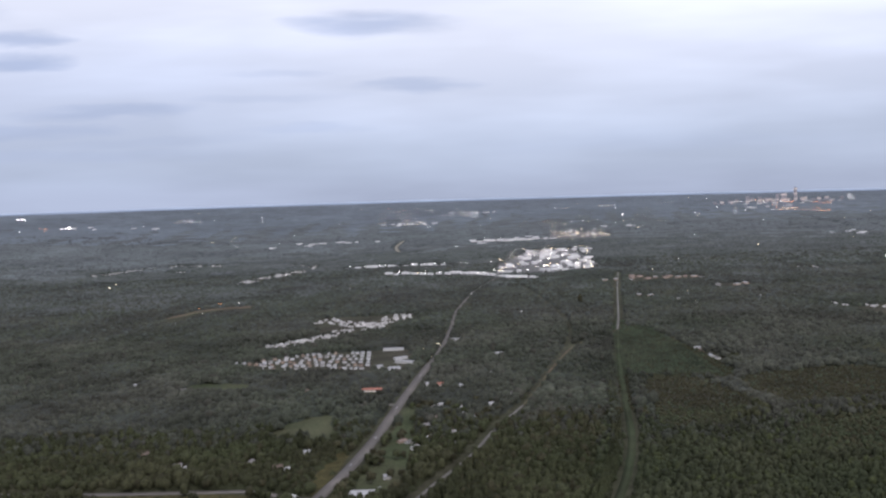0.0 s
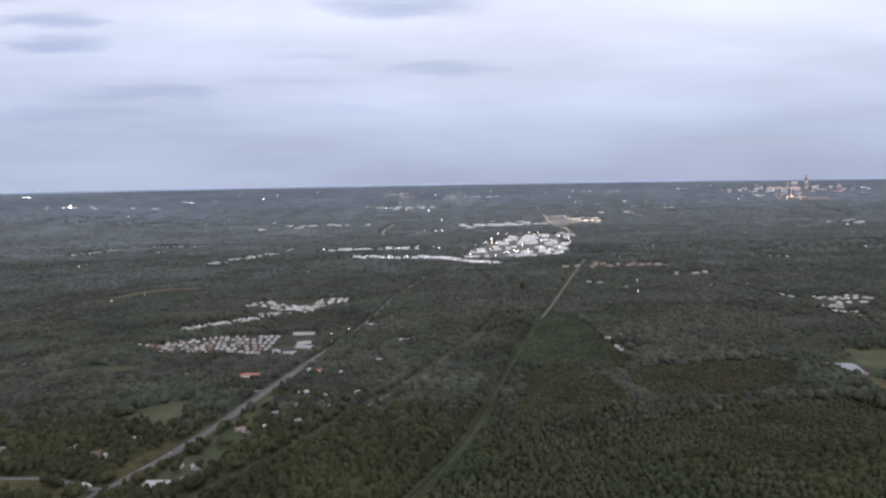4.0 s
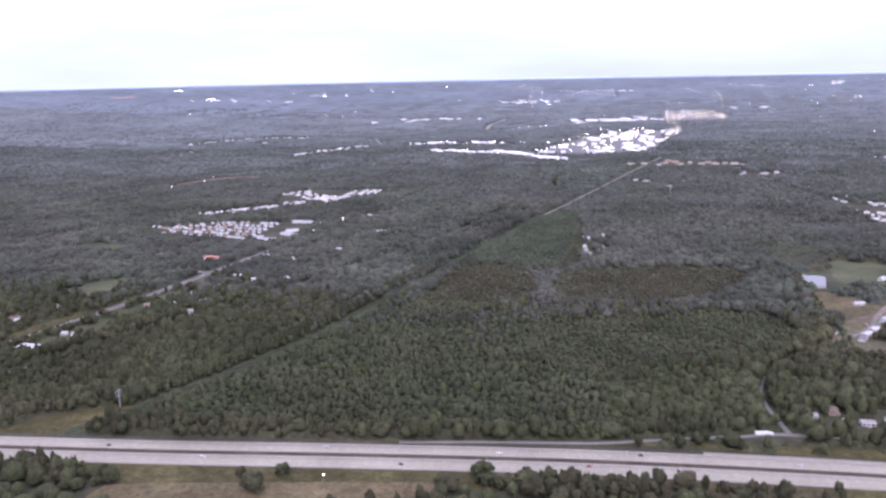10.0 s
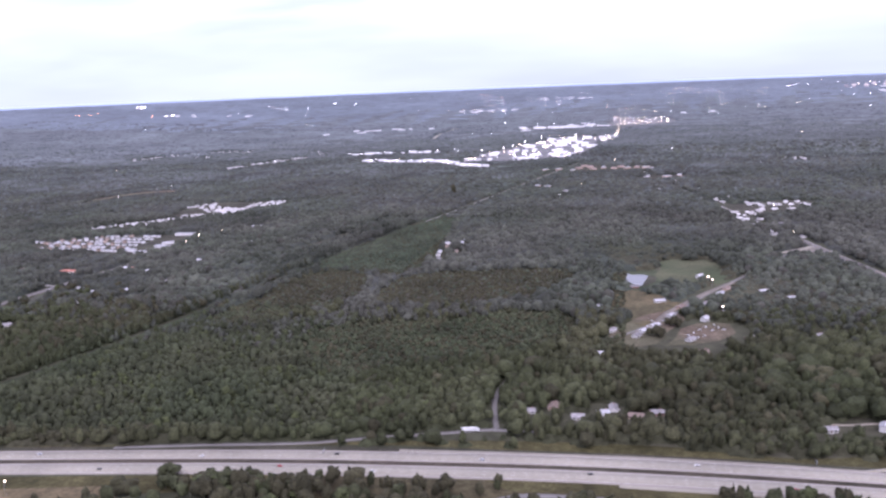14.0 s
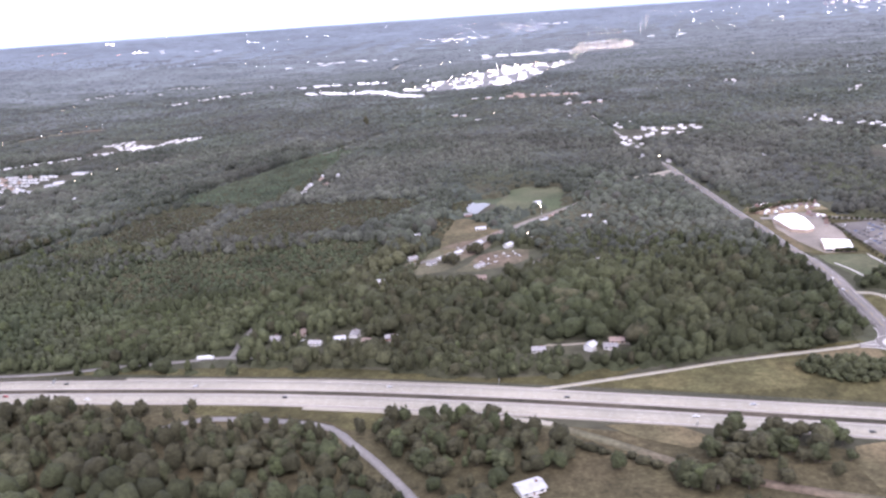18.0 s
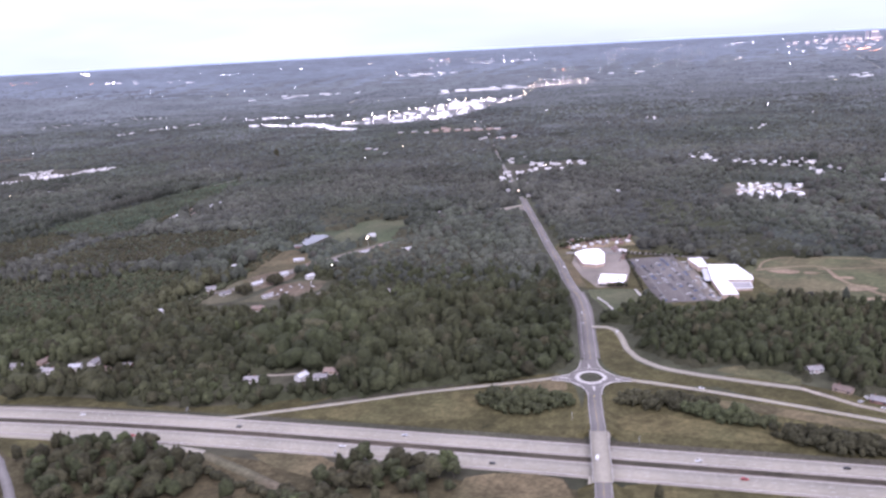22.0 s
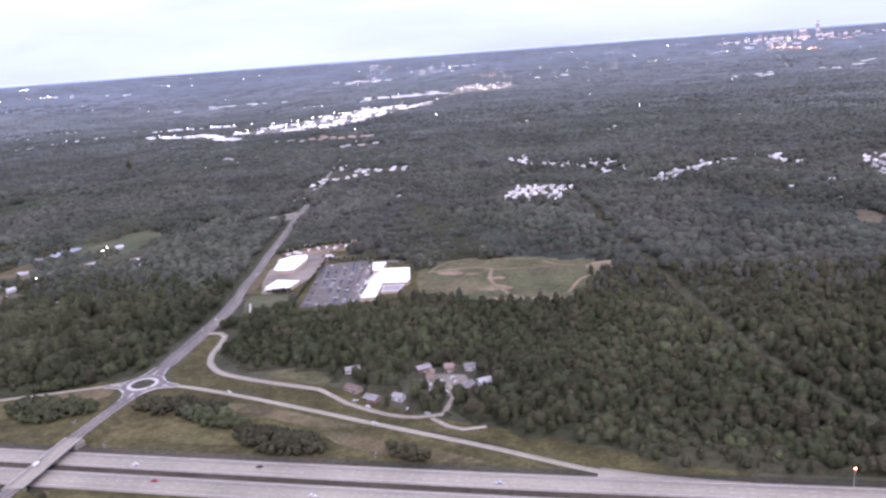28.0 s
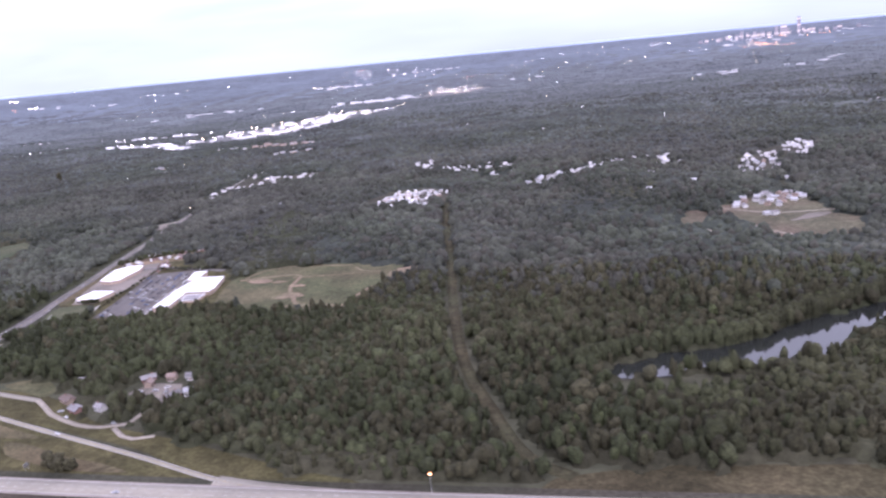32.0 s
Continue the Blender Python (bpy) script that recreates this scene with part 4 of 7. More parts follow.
rb = tagged(new("roundabout"), "asphalt roundabout with a pale apron and planted island", "roundabout", kind="structure")
ring("carriageway", 7.0, 9.8, -0.3, 0.34, "worn_asphalt", rb)
ring("outer_kerb", 9.75, 10.0, -0.3, 0.38, "kerb", rb, "pale concrete kerb")
ring("apron", 5.5, 7.0, -0.3, 0.46, "kerb", rb, "pale concrete truck apron")
ring("inner_kerb", 5.2, 5.5, -0.3, 0.62, "kerb", rb)
part("island", cyl(RX, RY, rz - 0.2, rz + 0.7, 5.2, 4.4, 32), M["scrub"], rb, "dark planted mound")
for ang in (97, 279, -4, 189):
    a = math.radians(ang)
    c = np.array([RX + 12.2 * math.cos(a), RY + 12.2 * math.sin(a)])
    d = np.array([math.cos(a), math.sin(a)])
    p = np.array([-d[1], d[0]])
    part("splitter_island", prism([tuple(c - d * 1.6 + p * 0.6), tuple(c - d * 1.6 - p * 0.6), tuple(c + d * 3.6)], rz + 0.2, rz + 0.52 + (0.45 if ang == 279 else 0)), M["kerb"], rb)


def mouth(ang, half, reach):
    """The flared mouth where a road meets the ring, with concave kerb lines."""
    a = math.radians(ang)
    d, p = np.array([math.cos(a), math.sin(a)]), np.array([-math.sin(a), math.cos(a)])
    c = np.array([RX, RY])
    edges = []
    for s in (1, -1):
        e0 = c + d * (9.6 + reach) + p * s * half
        e1 = c + d * 10.2 + p * s * half
        b = a + s * math.radians(58)
        e2 = c + 9.7 * np.array([math.cos(b), math.sin(b)])
        q = np.linspace(0, 1, 12)[:, None]
        edges.append((1 - q) ** 2 * e0 + 2 * q * (1 - q) * e1 + q * q * e2)
    pts = np.vstack(edges)
    k = len(edges[0])
    v = np.c_[pts, terrain(pts[:, 0], pts[:, 1]) + bridge_rise(pts[:, 0], pts[:, 1]) + 0.325]
    i = np.arange(k - 1)
    new("flare", mesh_from("flare", v, np.c_[i, i + 1, k + i + 1, k + i], M["worn_asphalt"])).parent = rb
    for e, s in zip(edges, (1, -1)):
        ribbon("flare_kerb", e, 0.16, -0.16, 0.42, M["kerb"], rb, thick=0.25, rise=bridge_rise)


mouth(96, 3.9, 10)
mouth(278, 3.0, 9)
mouth(-3, 1.7, 8)
mouth(189, 1.7, 8)

br = thing("overpass_bridge", "pale concrete bridge deck over a motorway", "bridge")
bl = smooth([(736.9, 421.5), (738.5, 402), (739.8, 386)], 3.0)
ribbon("deck", bl, 3.4, -3.4, 0.30, M["concrete"], br, "pale concrete deck", thick=0.5, rise=bridge_rise)
for s in (1, -1):
    ribbon("parapet", bl, s * 3.3 + 0.12, s * 3.3 - 0.12, 0.68, M["kerb"], br, thick=0.45, rise=bridge_rise)
for x, y in ((738.1, 406.5),):
    for k in (-2.4, 0, 2.4):
        part("pier", cyl(x + k, y, high(x, y), high(x, y) + 2.4, 0.35, 0.35, 10), M["concrete"], br)
    part("pier_cap", boxes((x - 3.2, x + 3.2, y - 0.4, y + 0.4, high(x, y) + 1.9, high(x, y) + 2.35)), M["concrete"], br)
for y0, y1 in ((426, 417), (394, 386)):
    x = 738
    part("abutment", boxes((x - 3.3, x + 3.3, min(y0, y1), max(y0, y1) - 4, high(x, y0) - 0.5, high(x, y0) + 2.3)), M["concrete"], br)


def bank(points, rise):
    """An earth bank that carries a raised road."""
    line = smooth(points, 4)
    n = sides(line)
    h = rise(line[:, 0], line[:, 1])
    rows = []
    for s, w, up in ((1, 1, 0), (1, 0, 1), (-1, 0, 1), (-1, 1, 0)):
        p = line + n * s * (3.2 + 2.0 * h[:, None] * w)
        rows.append(np.c_[p, terrain(p[:, 0], p[:, 1]) + h * up + (0.12 if up else -0.1)])
    k = len(line)
    i = np.arange(k - 1)
    f = np.vstack([np.c_[j * k + i, (j + 1) * k + i, (j + 1) * k + i + 1, j * k + i + 1] for j in range(3)] + [[[e, k + e, 2 * k + e, 3 * k + e]] for e in (0, k - 1)])
    tagged(new("embankment", mesh_from("embankment", np.vstack(rows), f, M["grass"])), "grass embankment carrying a road", "embankment", kind="structure")


bank([(733, 470), (734.2, 452), (735.4, 437), (736.8, 423)], bridge_rise)
bank([(740, 386), (741, 360), (744, 320), (752, 240), (770, 120), (800, -60)], lambda x, y: np.minimum(bridge_rise(x, y), 2.8 * np.clip((np.asarray(y) - 250) / 110, 0, 1)))

# ---- woodland ----
GX, GY, GS = -1700.0, 250.0, 2.0


def free_mask():
    """True where trees may stand: a raster of the plan."""
    nx, ny = 2000, 1700
    free = np.ones((ny, nx), bool)
    gx, gy = GX + (np.arange(nx) + 0.5) * GS, GY + (np.arange(ny) + 0.5) * GS
    for o in CLEAR:
        i0, i1 = np.searchsorted(gx, [o[:, 0].min(), o[:, 0].max()])
        j0, j1 = np.searchsorted(gy, [o[:, 1].min(), o[:, 1].max()])
        x, y = np.meshgrid(gx[i0:i1], gy[j0:j1])
        # the edge of a wood wanders in and out
        x, y = x + 2.6 * np.sin(y * 0.31 + 1.7 * np.sin(x * 0.13)) + 2.2 * np.sin(y * 0.11 + x * 0.07), y + 2.6 * np.sin(x * 0.27 + 1.5 * np.sin(y * 0.15)) + 2.2 * np.sin(x * 0.10 - y * 0.06)
        inside = np.zeros(x.shape, bool)
        for (xa, ya), (xb, yb) in zip(o, np.roll(o, -1, axis=0)):
            if ya != yb:
                inside ^= ((ya > y) != (yb > y)) & (x < (xb - xa) * (y - ya) / (yb - ya) + xa)
        free[j0:j1, i0:i1] &= ~inside
    for line, w in ROADS:
        d = np.vstack([line[:-1] + (line[1:] - line[:-1]) * q for q in np.linspace(0, 1, 5)])
        k = int(math.ceil(w / GS))
        for dj in range(-k, k + 1):
            for di in range(-k, k + 1):
                if math.hypot(di, dj) * GS <= w:
                    i = ((d[:, 0] - GX) / GS).astype(int) + di
                    j = ((d[:, 1] - GY) / GS).astype(int) + dj
                    ok = (i >= 0) & (i < nx) & (j >= 0) & (j < ny)
                    free[j[ok], i[ok]] = False
    return free


SPOTS = []          # round places kept free of trees (x, y, r): houses, yards, gaps towards the camera


def ico(level=1):
    bm = bmesh.new()
    bmesh.ops.create_icosphere(bm, subdivisions=level, radius=1.0)
    bmesh.ops.triangulate(bm, faces=bm.faces)
    v = np.array([x.co for x in bm.verts])
    bm.verts.index_update()
    f = np.array([[x.index for x in q.verts] for q in bm.faces])
    bm.free()
    return v, f


ICO = ico(1)
ICO2 = ico(2)
rng = np.random.default_rng(7)


def clump_crown(n, seed, shell=ICO, jag=0.32):
    """A broadleaf crown of unit radius and height about 1.7: many clumps with gaps between."""
    r = np.random.default_rng(seed)
    vs, fs, base = [], [], 0
    for k in range(n):
        if k == 0:
            c, s = np.array([0, 0, 0.9]), 0.74
        else:
            a = 2.4 * k + r.uniform(-0.4, 0.4)
            h = r.uniform(0.35, 1.35)
            q = (0.66 - 0.28 * abs(h - 0.7)) * r.uniform(0.85, 1.2)
            c, s = np.array([q * math.cos(a), q * math.sin(a), h]), r.uniform(0.30, 0.50)
        v = shell[0] * s * (1 + r.uniform(-jag, jag, (len(shell[0]), 1))) * np.array([1, 1, 0.85]) + c
        vs.append(v)
        up = shell[0][shell[1]].mean(axis=1)[:, 2] > -0.55
        fs.append(shell[1][up] + base)
        base += len(v)
    return np.vstack(vs), np.vstack(fs)


def dome_crown(seed, shell, low, jag, narrow=1.0, tufts=0):
    """A leafy crown of unit radius, top at about 1.7: a ragged dome with a few bulges, open below."""
    r = np.random.default_rng(seed)
    d = shell[0]
    q = 1 + r.uniform(-jag, jag, len(d))
    for k in range(4):
        a, h = r.uniform(0, 6.283), r.uniform(-0.1, 0.9)
        c = np.array([math.cos(a) * math.sqrt(1 - h * h), math.sin(a) * math.sqrt(1 - h * h), h])
        q += r.uniform(0.12, 0.3) * np.exp(-((d - c) ** 2).sum(axis=1) / 0.25)
    v = d * q[:, None] * np.array([0.88 * narrow, 0.88 * narrow, 0.74]) * (1 - 0.22 * np.clip(d[:, 2:], 0, 1) * np.array([1, 1, 0])) + np.array([0, 0, 0.85])
    f = shell[1][d[shell[1]].mean(axis=1)[:, 2] > low]
    use, back = np.unique(f, return_inverse=True)
    v, f = v[use], back.reshape(-1, 3)
    for k in range(tufts):
        a, h = 2.4 * k + r.uniform(-0.5, 0.5), r.uniform(0.1, 0.95)
        c = np.array([math.cos(a) * math.sqrt(1 - h * h), math.sin(a) * math.sqrt(1 - h * h), h])
        base = c * np.array([0.74 * narrow, 0.74 * narrow, 0.70]) + np.array([0, 0, 0.85])
        side = np.array([-math.sin(a), math.cos(a), 0])
        up = np.cross(c, side)
        w = r.uniform(0.22, 0.36)
        ring3 = [base + w * (side * math.cos(q) + up * math.sin(q)) for q in (0.5, 2.6, 4.7)]
        tip = base + (c + np.array([0, 0, 0.5])) * r.uniform(0.22, 0.34)
        n = len(v)
        v = np.vstack([v, ring3, [tip]])
        f = np.vstack([f, [(n, n + 1, n + 3), (n + 1, n + 2, n + 3), (n + 2, n, n + 3)]])
    return v, f


def spread(x0, x1, y0, y1, step, seed, keep=1.0):
    """Jittered grid places in camera view, where the plan leaves room for trees."""
    r = np.random.default_rng(seed)
    x, y = np.meshgrid(np.arange(x0, x1, step), np.arange(y0, y1, step))
    x, y = x.ravel() + r.uniform(-0.45, 0.45, x.size) * step, y.ravel() + r.uniform(-0.45, 0.45, y.size) * step
    # only the northward wedge that the camera sees
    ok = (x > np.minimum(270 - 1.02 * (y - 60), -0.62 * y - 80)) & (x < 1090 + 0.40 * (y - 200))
    i, j = ((x - GX) / GS).astype(int), ((y - GY) / GS).astype(int)
    inside = (i >= 0) & (i < FREE.shape[1]) & (j >= 0) & (j < FREE.shape[0])
    ok &= np.where(inside, FREE[j.clip(0, FREE.shape[0] - 1), i.clip(0, FREE.shape[1] - 1)], True)
    if keep < 1:
        ok &= r.random(x.size) < keep
    x, y = x[ok], y[ok]
    for sx, sy, sr in SPOTS:
        if x0 - sr < sx < x1 + sr and y0 - sr < sy < y1 + sr:
            k = np.hypot(x - sx, y - sy) > sr
            x, y = x[k], y[k]
    return x, y


def plant(x, y, radius, height, shapes, seed, sink=0.3):
    """Vertices and faces of crowns at places, each turned and sized by chance."""
    r = np.random.default_rng(seed)
    kind = r.integers(0, len(shapes), len(x))
    ang, rad, hgt = r.uniform(0, 6.283, len(x)), radius, height
    z = terrain(x, y) - sink
    V, F, base = [], [], 0
    for k, (sv, sf) in enumerate(shapes):
        m = np.flatnonzero(kind == k)
        if not len(m):
            continue
        c, s = np.cos(ang[m])[:, None], np.sin(ang[m])[:, None]
        vx = (sv[None, :, 0] * c - sv[None, :, 1] * s) * rad[m, None] + x[m, None]
        vy = (sv[None, :, 0] * s + sv[None, :, 1] * c) * rad[m, None] + y[m, None]
        vz = sv[None, :, 2] * hgt[m, None] + z[m, None]
        V.append(np.stack([vx, vy, vz], -1).reshape(-1, 3))
        F.append((sf[None] + (np.arange(len(m)) * len(sv))[:, None, None]).reshape(-1, 3) + base)
        base += len(m) * len(sv)
    return np.vstack(V), np.vstack(F)


def woodland(name, V, F, mat, label, soft_shade=True):
    return tagged(new(name, mesh_from(name, V, F, M[mat], soft_shade)), label, "trees", kind="stuff")


# ---- buildings ----
HOUSES = {}


def keep(x, y, r):
    SPOTS.append((x, y, r))


def spot(x, y, turn, sink=0.15):
    return pose(x, y, high(x, y) - sink, 0, 0, turn)


def gable_house(w, d, h, up, wall, roof, label, detail=True):
    """A house: walls with gables, a roof with eaves, door, windows, chimney."""
    ob = thing("house", label, "house", "houses")
    bm = boxes((-w / 2, w / 2, -d / 2, d / 2, -0.5, h))
    for s in (-1, 1):
        a = [bm.verts.new((s * w / 2, y, z)) for y, z in ((-d / 2, h), (d / 2, h), (0, h + up))]
        b = [bm.verts.new((s * (w / 2 - 0.15), y, z)) for y, z in ((-d / 2, h), (d / 2, h), (0, h + up))]
        bm.faces.new(a)
        bm.faces.new(b[::-1])
    body = part("wall", bm, M[wall], ob)
    e = 0.3
    for s in (-1, 1):
        bm = bmesh.new()
        drop = e * up / (d / 2)
        low, top = (s * (d / 2 + e), h - drop), (0, h + up)
        v = [bm.verts.new((x, y, z + t)) for t in (0.02, 0.16) for x in (-w / 2 - e, w / 2 + e) for y, z in (low, top)]
        for f in ((0, 1, 3, 2), (4, 6, 7, 5), (0, 4, 5, 1), (2, 3, 7, 6), (0, 2, 6, 4), (1, 5, 7, 3)):
            bm.faces.new([v[i] for i in f])
        bmesh.ops.recalc_face_normals(bm, faces=bm.faces)
        slope = part("roof", bm, M[roof], ob)
    if detail:
        part("door", boxes((-0.3, 0.3, -d / 2 - 0.05, -d / 2 + 0.02, 0.0, 1.1)), M["door"], body)
        for s in (-1, 1):
            for k in (-0.32, 0.32):
                part("window", boxes((k * w - 0.45, k * w + 0.45, s * d / 2 - 0.04, s * d / 2 + 0.04, 0.5, 1.15)), M["glass"], body)
        part("chimney", boxes((w * 0.22, w * 0.22 + 0.5, -0.25, 0.25, h, h + up + 0.6)), M["wall_red"], slope)
        part("porch", boxes((-0.9, 0.9, -d / 2 - 1.1, -d / 2, -0.4, 0.12)), M["kerb"], ob)
    return ob


def flat_building(w, d, h, wall, roof, label, units=3, front=True):
    """A flat-roofed shop or shed: walls, roof slab, parapet, glazed front, roof units."""
    ob = thing("commercial_building", label, "building", "commercial buildings")
    body = part("wall", boxes((-w / 2, w / 2, -d / 2, d / 2, -0.6, h)), M[wall], ob)
    slab = part("roof", boxes((-w / 2 + 0.2, w / 2 - 0.2, -d / 2 + 0.2, d / 2 - 0.2, h, h + 0.15)), M[roof], ob)
    t = 0.25
    part("parapet", boxes((-w / 2, w / 2, -d / 2, -d / 2 + t, h, h + 0.5), (-w / 2, w / 2, d / 2 - t, d / 2, h, h + 0.5), (-w / 2, -w / 2 + t, -d / 2 + t, d / 2 - t, h, h + 0.5), (w / 2 - t, w / 2, -d / 2 + t, d / 2 - t, h, h + 0.5)), M[roof], slab)
    r = np.random.default_rng(int(w * 10 + d))
    for i in range(units):
        x, y = r.uniform(-w * 0.35, w * 0.35), r.uniform(-d * 0.3, d * 0.3)
        part("roof_unit", boxes((x - 0.7, x + 0.7, y - 0.5, y + 0.5, h + 0.15, h + 0.8)), M["steel"], slab)
    if front:
        n = max(3, int(w / 8))
        for i in range(n):
            x = (i + 0.5) / n * w - w / 2
            part("shop_window", boxes((x - w / n * 0.35, x + w / n * 0.35, -d / 2 - 0.06, -d / 2 + 0.05, 0.1, h * 0.55)), M["glass"], body)
        part("canopy", boxes((-w / 2, w / 2, -d / 2 - 1.0, -d / 2 - 0.07, h * 0.6, h * 0.7)), M[roof], body)
    return ob


def mobile_home(w, wall, roof, label):
    ob = thing("mobile_home", label, "mobile home", "mobile homes")
    shell = part("body", boxes((-w / 2, w / 2, -1.2, 1.2, 0.2, 1.7)), M[wall], ob)
    part("skirt", boxes((-w / 2 + 0.1, w / 2 - 0.1, -1.1, 1.1, -0.4, 0.2)), M["kerb"], ob)
    bm = bmesh.new()
    a = [bm.verts.new((x, y, z)) for x in (-w / 2 - 0.1, w / 2 + 0.1) for y, z in ((-1.3, 1.7), (0, 2.05), (1.3, 1.7))]
    for f in ((0, 1, 4, 3), (1, 2, 5, 4), (0, 2, 1), (3, 4, 5), (0, 3, 5, 2)):
        bm.faces.new([a[i] for i in f])
    part("roof", bm, M[roof], ob)
    for k in (-0.3, 0.05, 0.32):
        part("window", boxes((k * w - 0.3, k * w + 0.3, -1.24, -1.16, 0.8, 1.35)), M["glass"], shell)
    part("door", boxes((0.17 * w, 0.17 * w + 0.5, -1.25, -1.18, 0.25, 1.3)), M["door"], shell)
    return ob


def place(store, key, build, m):
    """Builds a kind of thing once, then copies it."""
    if key in store:
        return copy_thing(store[key], m)
    ob = build()
    ob.matrix_world = m
    store[key] = ob
    return ob


HOUSE_KINDS = [
    lambda d=True: gable_house(6.3, 4.2, 1.5, 1.0, "wall_white", "roof_grey", "white-sided house with a grey shingle roof", d),
    lambda d=True: gable_house(7.2, 4.5, 1.5, 1.0, "wall_tan", "roof_brown", "tan brick house with a brown shingle roof", d),
    lambda d=True: gable_house(5.6, 4.0, 2.3, 1.1, "wall_white", "roof_light", "two-storey white house with a pale roof", d),
    lambda d=True: gable_house(7.6, 3.9, 1.5, 0.8, "wall_white", "roof_light", "long white house with a pale metal roof", d),
    lambda d=True: gable_house(6.2, 4.4, 1.5, 1.0, "wall_red", "roof_grey", "red brick house with a grey shingle roof", d),
    lambda d=True: gable_house(4.4, 3.2, 1.7, 0.9, "wall_white", "roof_light", "small white estate house with a pale roof", d),
    lambda d=True: gable_house(4.0, 3.4, 2.2, 1.0, "wall_tan", "roof_brown", "narrow tan estate house with a brown roof", d),
    lambda d=True: gable_house(4.6, 3.2, 2.1, 0.9, "wall_white", "roof_grey", "small white estate house with a grey roof", d),
]
FAR_HOUSES = {}
FAR_LIST = []


def house(x, y, turn, kind, near=True, r=6.0, view=True):
    keep(x, y, r * (1.0 if y < 680 else 0.88))
    keep(x + 2, y - 6, r * (0.9 if y < 680 else 0.7))
    # trees left out towards the flight path so far houses show
    if y > 800 and view:
        dx, dy = (560 - x) / math.dist((x, y), (560, 120)), (120 - y) / math.dist((x, y), (560, 120))
        for q in (13, 25) if y < 1500 else (14, 28, 42):
            keep(x + dx * q, y + dy * q, r)
    if y > 990:
        FAR_LIST.append((x, y, turn, kind))
        if view:
            FAR_LIST.append((x + 4.5 * math.cos(x * 3 + y), y + 5 * math.sin(x * 3 + y), turn + 90, (kind + 1) % 8))
        return None
    if near:
        return place(HOUSES, kind, HOUSE_KINDS[kind], spot(x, y, turn, 0.0))
    return place(FAR_HOUSES, kind, lambda: HOUSE_KINDS[kind](False), spot(x, y, turn, 0.0))


pick = random.Random(5)
for x, y, t, k in ((434, 464, 10, 0), (446, 471, 80, 1), (459, 460, 5, 0), (471, 464, 20, 2), (476, 472, 95, 0), (487, 464, 0, 1), (497, 469, 15, 4), (573, 459, 12, 0), (597, 463, 70, 2), (606, 465, 10, 0), (609, 472, 5, 1),
                   (834, 472, 150, 1), (845, 463, 155, 4), (856, 464, 160, 7), (864, 487, 100, 6), (871, 494, 10, 6), (880, 495, 10, 7), (882, 476, 60, 4), (859, 494, 40, 4), (827, 492, 20, 0), (889, 479, 30, 2),
                   (505, 670, 20, 3), (539, 742, 50, 2), (511, 630, 55, 2), (500, 610, 55, 3), (493, 599, 50, 3), (488, 588, 60, 0), (460, 652, 40, 3), (472, 598, 40, 0), (464, 552, 10, 3), (521, 583, 55, 0), (533, 625, 60, 2), (582, 700, 20, 3), (597, 682, 20, 3), (597, 595, 20, 0), (557, 587, 40, 4), (519, 654, 60, 1), (536, 662, 60, 0), (550, 692, 60, 3), (556, 706, 60, 1), (545, 640, 50, 0), (526, 560, 10, 1),
                   (13, 663, 30, 3), (10, 679, 20, 5), (-16, 690, 20, 5), (-8, 692, 40, 5), (-38, 593, 40, 1), (-27, 576, 60, 3), (6, 582, 30, 0), (-127, 547, 20, 1), (-119, 541, 60, 5), (-56, 518, 30, 5), (-198, 552, 60, 3), (-205, 560, 20, 0), (-218, 602, 10, 3), (22, 646, 70, 2), (-44, 516, 20, 2), (2, 610, 40, 4), (-20, 632, 30, 0), (-10, 652, 80, 1), (38, 688, 60, 3), (60, 720, 30, 0), (-32, 590, 40, 0), (-18, 596, 20, 2), (-110, 575, 20, 2), (-150, 560, 70, 0), (-240, 590, 70, 1)):
    house(x, y, t, k)
house(583, 349, 35, 3).matrix_world = spot(583, 349, 35, 0.0) @ Matrix.Diagonal((1.2, 1.6, 1.25, 1.0))
for x, y, t in ((470, 474, 0), (590, 470, 30), (612, 600, 0)):
    keep(x, y, 7)


def estate(points, rows, gap, kinds, near=False, setback=7.0, seed=1, r=5.5, skip=0.1):
    """Houses in rows along a bending street."""
    g = random.Random(seed)
    line = smooth(points, gap)
    n = sides(line)
    for i in range(len(line)):
        for j in range(rows):
            if g.random() < skip:
                continue
            o = (j - (rows - 1) / 2) * setback * 2
            x, y = line[i] + n[i] * (o + g.uniform(-1.5, 1.5) * (4.5 if line[i][1] > 960 or line[i][0] > 1100 else 1))
            house(x + g.uniform(-1, 1), y, math.degrees(math.atan2(-n[i][0], n[i][1])) + g.choice((0, 0, 90)) + g.uniform(-6, 6), g.choice(kinds), near, r)


small = (5, 6, 7, 5)
for q in (0.0, 0.2, 0.4, 0.6, 0.8, 1.0):
    a, b = np.array([(-214, 874), (-150, 867), (-92, 853)]), np.array([(-224, 921), (-168, 946), (-98, 942)])
    estate([tuple(p) for p in a + (b - a) * q], 1, 6.4 + 2.0 * (q * 7 % 1), small, False, 4, int(30 + q * 10), 4.5, 0.14)
estate([(-256, 914), (-238, 906), (-222, 898)], 1, 7, small, False, 4, 3, 4.5)
estate([(-243, 1003), (-203, 1038), (-160, 1072)], 3, 6.8, small, False, 4.4, 3, 4.5, 0.12)
estate([(-160, 1098), (-120, 1112), (-96, 1130)], 2, 8, small, False, 6, 4, 5, 0.2)
estate([(-195, 1215), (-150, 1170), (-105, 1140)], 3, 9, small, False, 7, 5, 5.5, 0.25)
